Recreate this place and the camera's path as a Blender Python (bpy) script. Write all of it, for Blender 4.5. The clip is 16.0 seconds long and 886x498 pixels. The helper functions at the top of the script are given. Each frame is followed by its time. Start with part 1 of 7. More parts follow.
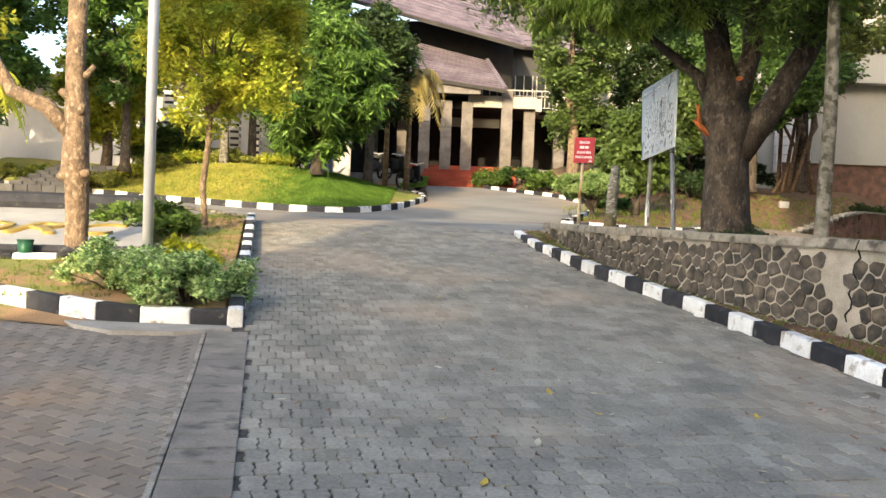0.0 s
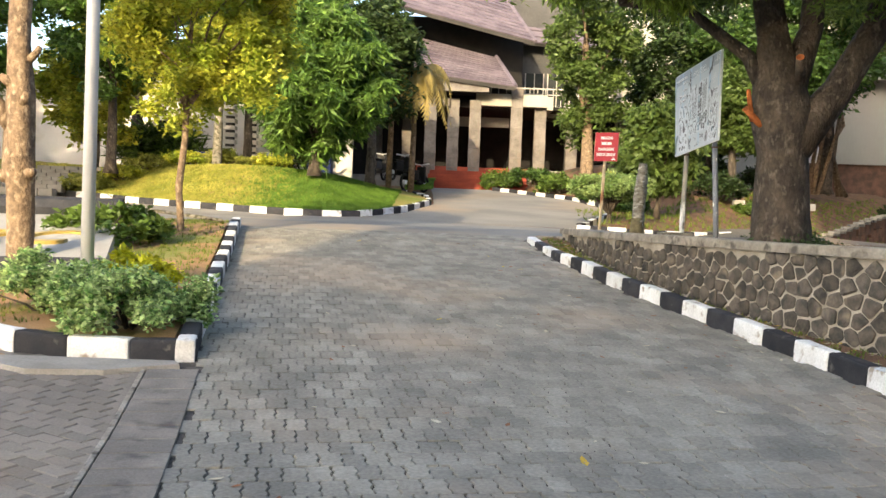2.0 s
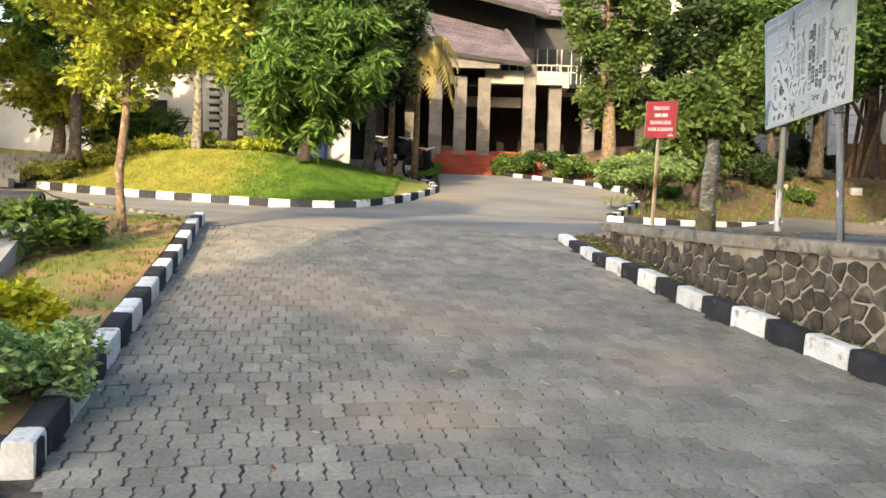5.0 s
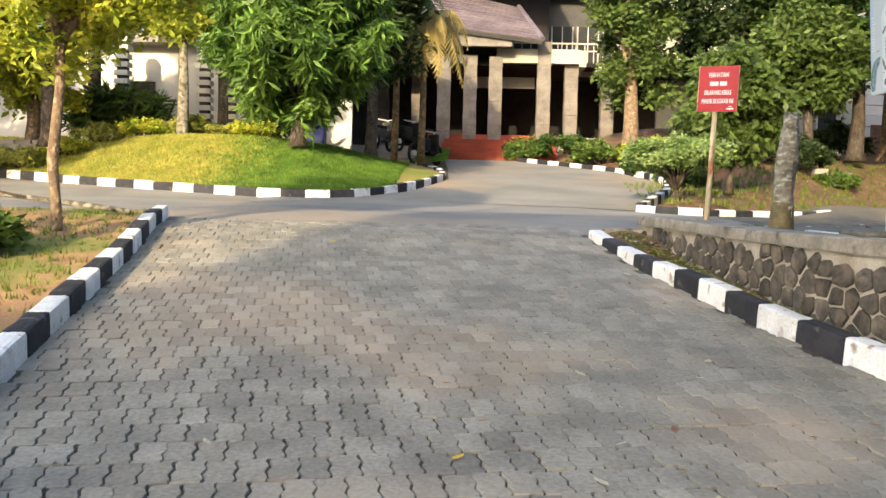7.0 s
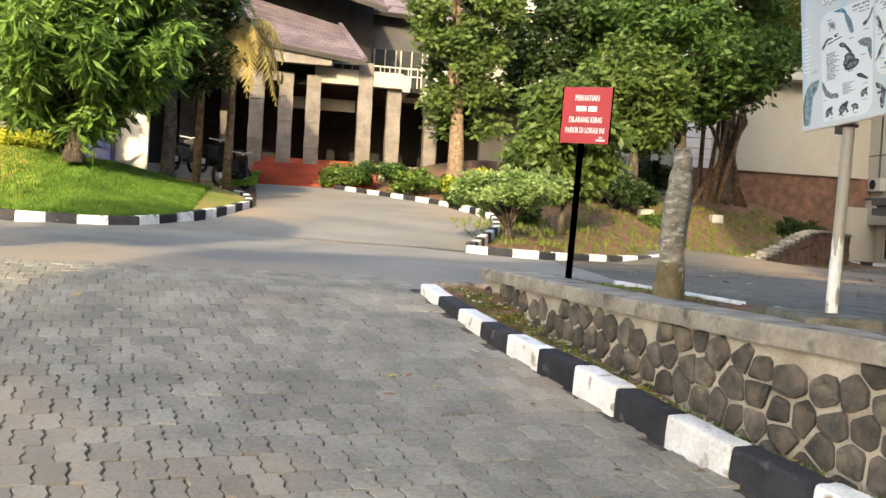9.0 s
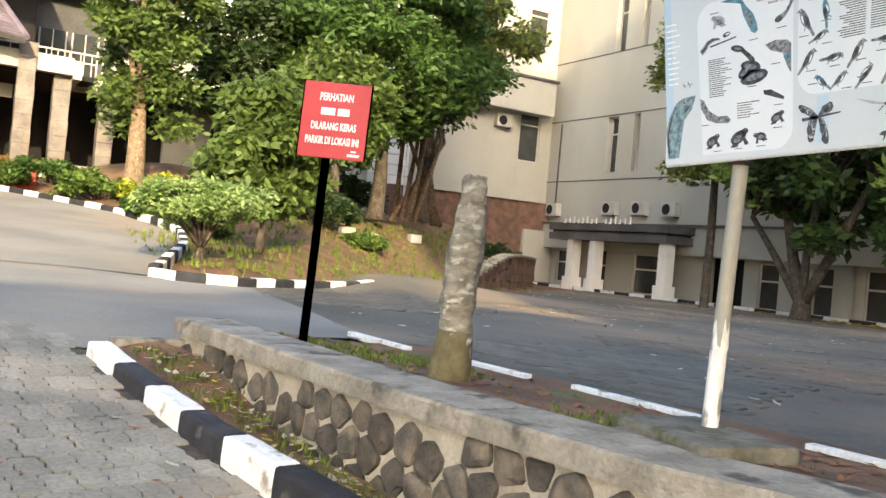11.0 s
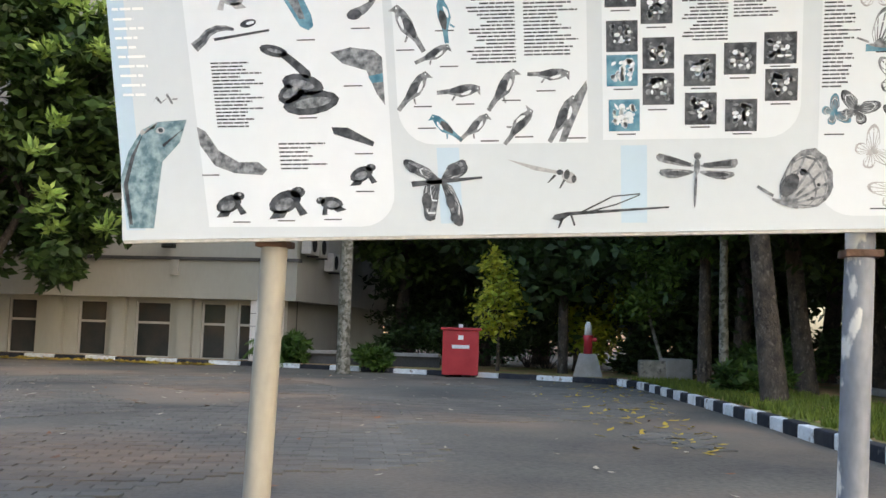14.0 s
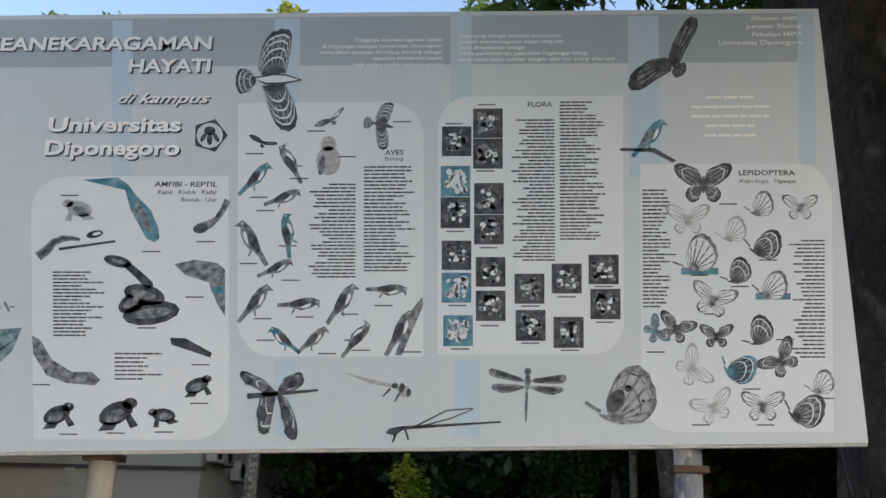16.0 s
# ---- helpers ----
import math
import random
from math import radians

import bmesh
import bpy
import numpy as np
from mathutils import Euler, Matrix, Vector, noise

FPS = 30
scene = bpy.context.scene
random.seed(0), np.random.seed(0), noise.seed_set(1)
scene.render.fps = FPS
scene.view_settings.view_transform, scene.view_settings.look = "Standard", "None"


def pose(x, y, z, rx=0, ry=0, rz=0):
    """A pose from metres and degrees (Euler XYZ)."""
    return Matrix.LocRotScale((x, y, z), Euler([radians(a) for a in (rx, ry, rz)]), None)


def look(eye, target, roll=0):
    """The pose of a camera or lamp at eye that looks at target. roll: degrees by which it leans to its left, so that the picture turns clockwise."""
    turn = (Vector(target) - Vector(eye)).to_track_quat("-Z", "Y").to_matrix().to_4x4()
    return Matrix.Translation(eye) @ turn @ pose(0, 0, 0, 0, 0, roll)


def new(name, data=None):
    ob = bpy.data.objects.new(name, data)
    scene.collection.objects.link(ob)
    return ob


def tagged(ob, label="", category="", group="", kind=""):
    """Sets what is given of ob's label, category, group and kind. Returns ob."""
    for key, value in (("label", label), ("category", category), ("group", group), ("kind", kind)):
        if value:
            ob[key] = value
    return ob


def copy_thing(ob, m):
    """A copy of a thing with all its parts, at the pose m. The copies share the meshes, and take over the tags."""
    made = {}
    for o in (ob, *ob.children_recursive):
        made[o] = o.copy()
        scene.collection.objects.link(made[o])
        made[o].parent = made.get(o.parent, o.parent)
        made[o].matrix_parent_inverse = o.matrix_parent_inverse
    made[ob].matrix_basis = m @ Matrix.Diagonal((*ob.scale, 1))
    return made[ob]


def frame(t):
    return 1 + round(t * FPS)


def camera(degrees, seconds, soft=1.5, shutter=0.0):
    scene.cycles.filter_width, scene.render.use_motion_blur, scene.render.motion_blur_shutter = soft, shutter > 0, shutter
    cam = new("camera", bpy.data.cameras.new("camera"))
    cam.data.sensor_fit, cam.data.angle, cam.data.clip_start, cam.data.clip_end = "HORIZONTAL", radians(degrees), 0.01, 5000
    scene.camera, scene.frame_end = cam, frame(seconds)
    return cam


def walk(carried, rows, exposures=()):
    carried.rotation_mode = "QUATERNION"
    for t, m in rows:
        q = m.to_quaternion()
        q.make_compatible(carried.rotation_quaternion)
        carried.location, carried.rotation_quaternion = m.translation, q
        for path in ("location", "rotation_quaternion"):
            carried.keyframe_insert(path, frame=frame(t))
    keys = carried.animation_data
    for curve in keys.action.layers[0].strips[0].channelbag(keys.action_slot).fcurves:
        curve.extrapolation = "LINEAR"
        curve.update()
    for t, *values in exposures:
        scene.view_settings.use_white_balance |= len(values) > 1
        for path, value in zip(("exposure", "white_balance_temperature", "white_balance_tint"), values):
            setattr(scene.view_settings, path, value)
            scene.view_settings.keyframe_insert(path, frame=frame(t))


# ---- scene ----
cam = camera(51.7, 16.0)
METRES, EYE, TILT, LEAN, TURN = 13.2, 1.47, -2.0, -2.2, 0.0
ROWS = [
    (0.0, 0.0, 0.0, 0.0, 0.0, 0.0, -0.0),
    (0.5, 0.005, 0.0313, 0.0032, 0.08, 1.16, 0.25),
    (1.0, 0.009, 0.0637, 0.0033, -0.45, 1.04, 0.24),
    (1.5, 0.0074, 0.0986, 0.0039, 0.35, 0.29, 0.15),
    (2.0, 0.0044, 0.1321, 0.0074, 0.53, 0.17, 0.04),
    (2.5, 0.0027, 0.168, 0.0101, 0.7, 0.38, -0.12),
    (3.0, -0.0015, 0.2026, 0.0124, 0.41, -0.34, 0.24),
    (3.5, 0.0008, 0.2411, 0.0144, 0.16, -0.48, -0.13),
    (4.0, 0.0004, 0.282, 0.0168, -2.49, -1.58, 0.24),
    (4.5, -0.0021, 0.3208, 0.0203, 0.27, -0.69, 0.29),
    (7.0, -0.0006, 0.5171, 0.0326, 1.57, -1.55, 0.8),
    (7.5, 0.0016, 0.558, 0.0355, -0.08, -1.84, 0.87),
    (8.0, 0.005, 0.5999, 0.0397, -2.51, -1.07, 0.83),
    (10.5, 0.0229, 0.7932, 0.0629, -24.2, 1.65, -2.72),
    (11.0, 0.0308, 0.8281, 0.0676, -29.68, 1.1, -2.3),
    (11.5, 0.0356, 0.8623, 0.072, -39.12, 0.44, -1.58),
    (12.0, 0.0474, 0.8924, 0.0775, -50.44, 1.37, -2.19),
    (12.5, 0.0571, 0.9171, 0.0832, -60.49, 2.11, -1.55),
    (13.0, 0.0698, 0.9367, 0.0861, -69.29, 1.65, -0.39),
    (13.5, 0.0798, 0.9517, 0.0886, -74.98, 1.8, -0.05),
    (14.0, 0.0821, 0.9607, 0.0908, -81.79, 2.97, 0.63),
    (14.5, 0.0822, 0.9628, 0.0919, -85.29, 7.28, 0.94),
    (15.0, 0.0822, 0.9603, 0.0929, -86.89, 11.46, 1.01),
    (15.5, 0.081, 0.9547, 0.0928, -87.39, 14.31, 1.06),
    (16.0, 0.0816, 0.9474, 0.0917, -86.82, 15.69, 0.69),
]
walk(cam, [(t, pose(0, 0, EYE, TILT, LEAN, TURN) @ pose(METRES * x, METRES * y, METRES * z, 90 + pitch, roll, yaw)) for t, x, y, z, yaw, pitch, roll in ROWS],
     exposures=[(0, 1.57, 6500, 10), (3.5, 1.6, 6500, 10), (7, 1.64, 6500, 10), (7.5, 1.72, 6500, 10), (8, 1.66, 6500, 10), (10, 1.78, 6500, 10), (11, 1.9, 6500, 10), (12, 2.0, 6600, 11), (13, 2.32, 6800, 12), (13.8, 2.15, 6800, 12), (14.4, 1.75, 6700, 12), (15.0, 1.42, 6500, 12), (15.6, 1.22, 6400, 12), (16, 1.08, 6400, 12)])

from collections import defaultdict

# ---- light ----
SUN_DIR = Vector((0.26, 0.90, -0.36)).normalized()          # the way the light travels
sun = new("sun", bpy.data.lights.new("sun", "SUN"))
sun.data.energy, sun.data.angle, sun.data.color = 2.6, radians(0.6), (1.0, 0.80, 0.50)
sun.matrix_world = look((0, 0, 30), Vector((0, 0, 30)) + SUN_DIR)
world = bpy.data.worlds.new("sky")
scene.world = world
world.use_nodes = True
wn = world.node_tree
sky = wn.nodes.new("ShaderNodeTexSky")
sky.sky_type, sky.sun_disc = "NISHITA", False
sky.sun_elevation = math.asin(-SUN_DIR.z)
sky.sun_rotation = math.atan2(-SUN_DIR.x, -SUN_DIR.y)
sky.air_density, sky.dust_density = 1.0, 3.0
wn.links.new(sky.outputs[0], wn.nodes["Background"].inputs[0])
wn.nodes["Background"].inputs[1].default_value = 0.2

# ---- materials ----
rng = np.random.default_rng(7)


def mat(name, a, b=None, rough=0.85, metal=0.0, scale=3.0, fine=60.0, bump=0.3, depth=0.01, third=None, third_at=(0.62, 0.72), third_scale=1.2,
        vary=0.0, spec=0.3, mottle=0.72, translucent=0.0, stretch=(1, 1, 1), island=False):
    """Two colours mixed by broad and fine noise, a third in patches, relief, and a shift from piece to piece."""
    m = bpy.data.materials.new(name)
    m.use_nodes = True
    t, n, l = m.node_tree, m.node_tree.nodes, m.node_tree.links
    bs = n["Principled BSDF"]
    bs.inputs["Roughness"].default_value, bs.inputs["Metallic"].default_value = rough, metal
    bs.inputs["Specular IOR Level"].default_value = spec
    b = b or tuple(c * 0.7 for c in a)
    co, mp = n.new("ShaderNodeTexCoord"), n.new("ShaderNodeMapping")
    geo = n.new("ShaderNodeNewGeometry")
    l.new(geo.outputs["Position"], mp.inputs[0])
    mp.inputs["Scale"].default_value = stretch

    def noisy(s, detail=5.0):
        q = n.new("ShaderNodeTexNoise")
        q.inputs["Scale"].default_value, q.inputs["Detail"].default_value = s, detail
        l.new(mp.outputs[0], q.inputs[0])
        return q

    def blend(fac, one, two, kind="MIX"):
        q = n.new("ShaderNodeMix")
        q.data_type, q.blend_type = "RGBA", kind
        for v, s in ((fac, q.inputs[0]), (one, q.inputs[6]), (two, q.inputs[7])):
            if isinstance(v, bpy.types.NodeSocket):
                l.new(v, s)
            elif isinstance(v, (int, float)):
                s.default_value = v
            else:
                s.default_value = (*v, 1)
        return q.outputs[2]

    def ramp(src, lo, hi):
        q = n.new("ShaderNodeMapRange")
        q.inputs[1].default_value, q.inputs[2].default_value = lo, hi
        l.new(src, q.inputs[0])
        return q.outputs[0]

    broad, small = noisy(scale), noisy(fine, 3.0)
    c = blend(ramp(broad.outputs[0], 0.35, 0.65), a, b)
    c = blend(ramp(small.outputs[0], 0.3, 0.8), c, blend(1.0, c, (mottle,) * 3, "MULTIPLY"))
    if third:
        c = blend(ramp(noisy(third_scale, 8.0).outputs[0], *third_at), c, third)
    if vary:
        if island:
            src = geo.outputs["Random Per Island"]
        else:
            src = n.new("ShaderNodeObjectInfo").outputs["Random"]
        hs = n.new("ShaderNodeHueSaturation")
        r = n.new("ShaderNodeMapRange")
        r.inputs[3].default_value, r.inputs[4].default_value = 1 - vary, 1 + vary
        l.new(src, r.inputs[0]), l.new(r.outputs[0], hs.inputs["Value"]), l.new(c, hs.inputs["Color"])
        c = hs.outputs[0]
    l.new(c, bs.inputs["Base Color"])
    if bump:
        bp = n.new("ShaderNodeBump")
        bp.inputs["Strength"].default_value, bp.inputs["Distance"].default_value = bump, depth
        l.new(small.outputs[0], bp.inputs["Height"]), l.new(bp.outputs[0], bs.inputs["Normal"])
    if translucent:
        tr, mx = n.new("ShaderNodeBsdfTranslucent"), n.new("ShaderNodeMixShader")
        l.new(c, tr.inputs[0])
        mx.inputs[0].default_value = translucent
        l.new(bs.outputs[0], mx.inputs[1]), l.new(tr.outputs[0], mx.inputs[2])
        l.new(mx.outputs[0], n["Material Output"].inputs[0])
    return m


def leaf_mat(name, a, b, vary=0.35, scale=2.2):
    return mat(name, a, b, rough=0.5, scale=scale, fine=9, bump=0, vary=vary, island=True, translucent=0.38, spec=0.3)


M_PAVER = mat("paver", (0.325, 0.303, 0.249), (0.220, 0.206, 0.170), scale=2.2, fine=42, bump=0.8, depth=0.006, mottle=0.62, vary=0.17, island=True, third=(0.37, 0.295, 0.215), third_at=(0.52, 0.75), third_scale=0.5)
M_PAVER_ONE = mat("paver_piece", (0.325, 0.303, 0.249), (0.220, 0.206, 0.170), scale=2.2, fine=42, bump=0.8, depth=0.006, mottle=0.62, vary=0.17, third=(0.37, 0.295, 0.215), third_at=(0.52, 0.75), third_scale=0.5)
M_PAVER_OLD = mat("paver_old", (0.27, 0.235, 0.19), (0.18, 0.16, 0.135), scale=0.8, fine=70, bump=0.5, depth=0.005, vary=0.18, island=True, third=(0.26, 0.18, 0.11), third_at=(0.5, 0.72), third_scale=0.6)
M_SAND = mat("joint_sand", (0.12, 0.10, 0.08), (0.05, 0.044, 0.036), scale=14, fine=120)
M_ASPHALT = mat("worn_pavement", (0.27, 0.255, 0.225), (0.195, 0.185, 0.168), scale=0.6, fine=45, bump=0.6, depth=0.006, third=(0.30, 0.235, 0.17), third_at=(0.5, 0.75), third_scale=0.35)
M_LOT = mat("lot_pavement", (0.168, 0.153, 0.120), (0.10, 0.093, 0.076), scale=0.45, fine=24, bump=1.0, depth=0.014, mottle=0.55, third=(0.25, 0.185, 0.125), third_at=(0.44, 0.68), third_scale=0.3)
M_SOIL = mat("soil", (0.24, 0.135, 0.075), (0.14, 0.082, 0.05), scale=2.5, fine=45, bump=1.0, depth=0.03, third=(0.13, 0.13, 0.045), third_at=(0.56, 0.68), third_scale=1.3)
M_SOIL_DRY = mat("soil_dry", (0.44, 0.26, 0.12), (0.30, 0.18, 0.085), scale=1.7, fine=40, bump=0.8, depth=0.02, third=(0.20, 0.20, 0.05), third_at=(0.48, 0.6), third_scale=1.2)
M_LAWN = mat("lawn_ground", (0.34, 0.31, 0.07), (0.20, 0.24, 0.04), scale=0.6, fine=30, bump=0.8, depth=0.03, third=(0.26, 0.20, 0.06), third_at=(0.5, 0.65), third_scale=0.8)
M_WHITE_K = mat("kerb_white", (0.84, 0.85, 0.84), (0.70, 0.70, 0.68), scale=6, fine=60, bump=0.4, depth=0.004, third=(0.30, 0.25, 0.20), third_at=(0.58, 0.70), third_scale=9, vary=0.1)
M_BLACK_K = mat("kerb_black", (0.022, 0.024, 0.030), (0.04, 0.04, 0.045), scale=6, fine=60, bump=0.4, depth=0.004, third=(0.12, 0.11, 0.10), third_at=(0.62, 0.74), third_scale=9, vary=0.2)
M_MORTAR = mat("mortar", (0.50, 0.45, 0.37), (0.33, 0.29, 0.23), scale=4, fine=60, bump=0.6, depth=0.01)
M_STONE = mat("stone", (0.13, 0.110, 0.088), (0.056, 0.053, 0.046), scale=9, fine=60, bump=0.7, depth=0.01, vary=0.3, third=(0.22, 0.18, 0.13), third_at=(0.55, 0.75), third_scale=5)
M_CAP = mat("cap_concrete", (0.40, 0.36, 0.295), (0.23, 0.205, 0.165), scale=5, fine=38, bump=1.0, depth=0.016, third=(0.09, 0.08, 0.065), third_at=(0.54, 0.66), third_scale=6)
M_CAP_DK = mat("slab_dark", (0.16, 0.145, 0.12), (0.10, 0.09, 0.075), scale=2.2, fine=50, bump=0.6, depth=0.006)
M_BANDSLAB = mat("band_slab", (0.27, 0.24, 0.20), (0.18, 0.16, 0.135), scale=3, fine=60, bump=0.7, depth=0.006, vary=0.12, third=(0.09, 0.08, 0.07), third_at=(0.56, 0.68), third_scale=4)
M_FOOT = mat("mossy_concrete", (0.22, 0.205, 0.165), (0.13, 0.12, 0.09), scale=7, fine=40, bump=1.0, depth=0.012, third=(0.085, 0.085, 0.045), third_at=(0.54, 0.66), third_scale=12)
M_CONCRETE = mat("concrete", (0.36, 0.34, 0.31), (0.26, 0.245, 0.22), scale=3, fine=50, bump=0.5, depth=0.005)
M_WALL = mat("wall_paint", (0.41, 0.395, 0.335), (0.35, 0.335, 0.28), scale=0.35, fine=12, bump=0.2, depth=0.004, third=(0.38, 0.34, 0.29), third_at=(0.6, 0.8), third_scale=0.5, stretch=(1, 1, 0.35), mottle=0.94)
M_WALL_W = mat("wall_white", (0.74, 0.71, 0.66), (0.64, 0.61, 0.56), scale=0.5, fine=14, bump=0.2, depth=0.004, third=(0.5, 0.46, 0.4), third_at=(0.62, 0.8), third_scale=0.7, mottle=0.95)
M_BAND_DK = mat("band_dark", (0.10, 0.095, 0.09), (0.06, 0.058, 0.055), scale=1, fine=20)
M_GABLE = mat("dark_gable", (0.045, 0.045, 0.05), (0.028, 0.028, 0.032), scale=1.2, fine=12, bump=0.2)
# Near-black for dark fittings; on hall and room backs it paints inner shade.
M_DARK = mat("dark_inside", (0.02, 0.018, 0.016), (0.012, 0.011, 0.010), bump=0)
M_WALL_SHADED = mat("grey_render", (0.10, 0.098, 0.094), (0.07, 0.069, 0.067), scale=1.2, fine=12, bump=0.1)
M_COL = mat("column_stone", (0.245, 0.222, 0.195), (0.16, 0.143, 0.125), scale=2.5, fine=18, bump=0.5, depth=0.01, third=(0.18, 0.15, 0.12), third_at=(0.55, 0.68), third_scale=2.2)
M_FRAME = mat("window_frame", (0.55, 0.52, 0.46), (0.45, 0.42, 0.37), bump=0)
M_ROOF = mat("roof_tile", (0.20, 0.165, 0.19), (0.125, 0.103, 0.125), scale=1.5, fine=20, bump=0.4, vary=0.15)
M_RED = mat("red_tile", (0.36, 0.065, 0.028), (0.24, 0.042, 0.02), scale=1.2, fine=20, rough=0.6)
M_BARK = mat("bark", (0.115, 0.09, 0.066), (0.04, 0.032, 0.026), scale=9, fine=34, bump=1.0, depth=0.03, stretch=(1, 1, 0.6), mottle=0.5, third=(0.165, 0.14, 0.108), third_at=(0.54, 0.72), third_scale=18)
M_BARK_TAN = mat("bark_tan", (0.27, 0.19, 0.12), (0.14, 0.098, 0.065), scale=9, fine=30, bump=1.0, depth=0.025, stretch=(1, 1, 0.8), mottle=0.6, third=(0.36, 0.28, 0.19), third_at=(0.54, 0.72), third_scale=16)
M_BARK_PALE = mat("bark_pale", (0.30, 0.28, 0.23), (0.15, 0.135, 0.10), scale=9, fine=24, bump=0.9, depth=0.02, third=(0.08, 0.075, 0.05), third_at=(0.50, 0.58), third_scale=11)
M_STUMP = mat("lichen_bark", (0.35, 0.325, 0.265), (0.17, 0.15, 0.11), scale=14, fine=34, bump=1.0, depth=0.02, stretch=(0.8, 0.8, 1.5), third=(0.46, 0.45, 0.39), third_at=(0.56, 0.70), third_scale=20)
M_MOSS = mat("mossy_bark", (0.18, 0.15, 0.075), (0.11, 0.09, 0.045), scale=8, fine=30, bump=0.9, depth=0.02)
M_CUT = mat("cut_wood", (0.50, 0.15, 0.04), (0.30, 0.09, 0.025), scale=8, fine=40)
M_GALV = mat("galvanised_pole", (0.72, 0.72, 0.72), (0.62, 0.62, 0.63), rough=0.4, metal=0.1, scale=2, fine=50, bump=0.1, mottle=0.93)
M_POST = mat("post_paint", (0.40, 0.375, 0.31), (0.30, 0.29, 0.26), rough=0.5, scale=5, fine=60, bump=0.3, depth=0.002, third=(0.66, 0.64, 0.58), third_at=(0.54, 0.57), third_scale=7, stretch=(1, 1, 0.4), mottle=0.85)
M_POST_CHALK = mat("post_chalk", (0.84, 0.84, 0.82), (0.72, 0.71, 0.68), rough=0.6, scale=8, fine=60, third=(0.30, 0.28, 0.25), third_at=(0.54, 0.60), third_scale=14, stretch=(1, 1, 0.4))
M_POST2 = mat("post_grey", (0.27, 0.29, 0.33), (0.19, 0.21, 0.25), rough=0.5, scale=4, fine=60, bump=0.3, depth=0.002, third=(0.72, 0.71, 0.68), third_at=(0.54, 0.57), third_scale=11, stretch=(1, 1, 0.5))
M_PRINT_PALE = mat("print_pale", (0.52, 0.53, 0.54), (0.40, 0.41, 0.42), rough=0.5, scale=90, fine=200, bump=0)
M_BAND_GREY = mat("print_grey_band", (0.42, 0.48, 0.52), (0.39, 0.45, 0.50), rough=0.45, scale=2, fine=30, bump=0, mottle=0.97)
M_LOT_BLOCK = mat("lot_block", (0.172, 0.157, 0.126), (0.115, 0.107, 0.088), scale=0.45, fine=60, bump=0.6, depth=0.005, vary=0.16, island=True, third=(0.20, 0.135, 0.085), third_at=(0.5, 0.7), third_scale=0.3)
M_STONE_ONE = mat("stone_piece", (0.13, 0.110, 0.088), (0.056, 0.053, 0.046), scale=9, fine=60, bump=0.7, depth=0.01, vary=0.35, third=(0.22, 0.18, 0.13), third_at=(0.55, 0.75), third_scale=5)
M_BRICK = mat("brick_wall", (0.22, 0.12, 0.08), (0.11, 0.07, 0.05), scale=3, fine=20, bump=0.8, depth=0.02)
M_SIGNRED = mat("sign_red", (0.46, 0.035, 0.045), (0.38, 0.026, 0.034), rough=0.35, scale=3, fine=30, bump=0.1, mottle=0.93)
M_SIGNPOLE = mat("sign_pole", (0.66, 0.56, 0.38), (0.50, 0.34, 0.18), rough=0.6, scale=6, fine=50, third=(0.28, 0.11, 0.05), third_at=(0.56, 0.66), third_scale=6, stretch=(1, 1, 0.4))
M_LETTER = mat("letter_white", (0.85, 0.85, 0.82), (0.8, 0.8, 0.78), bump=0)
M_PRINT_WHITE = mat("print_white", (0.92, 0.92, 0.91), (0.89, 0.89, 0.88), rough=0.45, bump=0, mottle=0.98)
M_BOARD = mat("board_print", (0.64, 0.69, 0.72), (0.60, 0.655, 0.685), rough=0.45, scale=1.5, fine=30, bump=0.05, mottle=0.97)
M_PANEL = mat("print_panel", (0.76, 0.80, 0.83), (0.72, 0.77, 0.80), rough=0.45, scale=2, fine=30, bump=0.03, mottle=0.97)
M_INK = mat("print_ink", (0.03, 0.034, 0.04), (0.12, 0.13, 0.14), rough=0.5, scale=60, fine=200, bump=0)
M_INK_GREY = mat("print_grey", (0.09, 0.10, 0.11), (0.36, 0.38, 0.40), rough=0.5, scale=70, fine=200, bump=0)
M_IGUANA = mat("print_blue_grey", (0.10, 0.19, 0.22), (0.34, 0.46, 0.50), rough=0.5, scale=60, fine=150, bump=0)
M_INK_BLUE = mat("print_blue", (0.05, 0.19, 0.28), (0.20, 0.40, 0.50), rough=0.5, scale=30, fine=150, bump=0)
M_BLUEBAND = mat("print_blue_band", (0.52, 0.65, 0.74), (0.48, 0.62, 0.72), rough=0.45, scale=2, fine=30, bump=0, mottle=0.97)
M_GLASS = mat("window_glass", (0.035, 0.04, 0.04), (0.05, 0.05, 0.045), rough=0.08, scale=2, bump=0, spec=0.8)
M_AC = mat("aircon_case", (0.50, 0.48, 0.43), (0.40, 0.38, 0.34), rough=0.5, bump=0.1)
M_BLUE = mat("blue_paint", (0.02, 0.05, 0.22), (0.015, 0.035, 0.16), rough=0.4, bump=0)
M_BED = mat("pale_bed", (0.38, 0.37, 0.34), (0.30, 0.29, 0.27), scale=2, fine=20, bump=0.1, mottle=0.9)
M_GOLD = mat("gold_letter", (0.52, 0.38, 0.11), (0.40, 0.28, 0.07), rough=0.4, metal=0.2, bump=0)
M_PINK = mat("faded_red_roof", (0.55, 0.30, 0.22), (0.45, 0.24, 0.18), scale=2, fine=20)
L_YEL = leaf_mat("leaf_yellow_green", (0.56, 0.54, 0.06), (0.30, 0.40, 0.04))
L_GREEN = leaf_mat("leaf_green", (0.10, 0.175, 0.035), (0.045, 0.095, 0.018), 0.5)
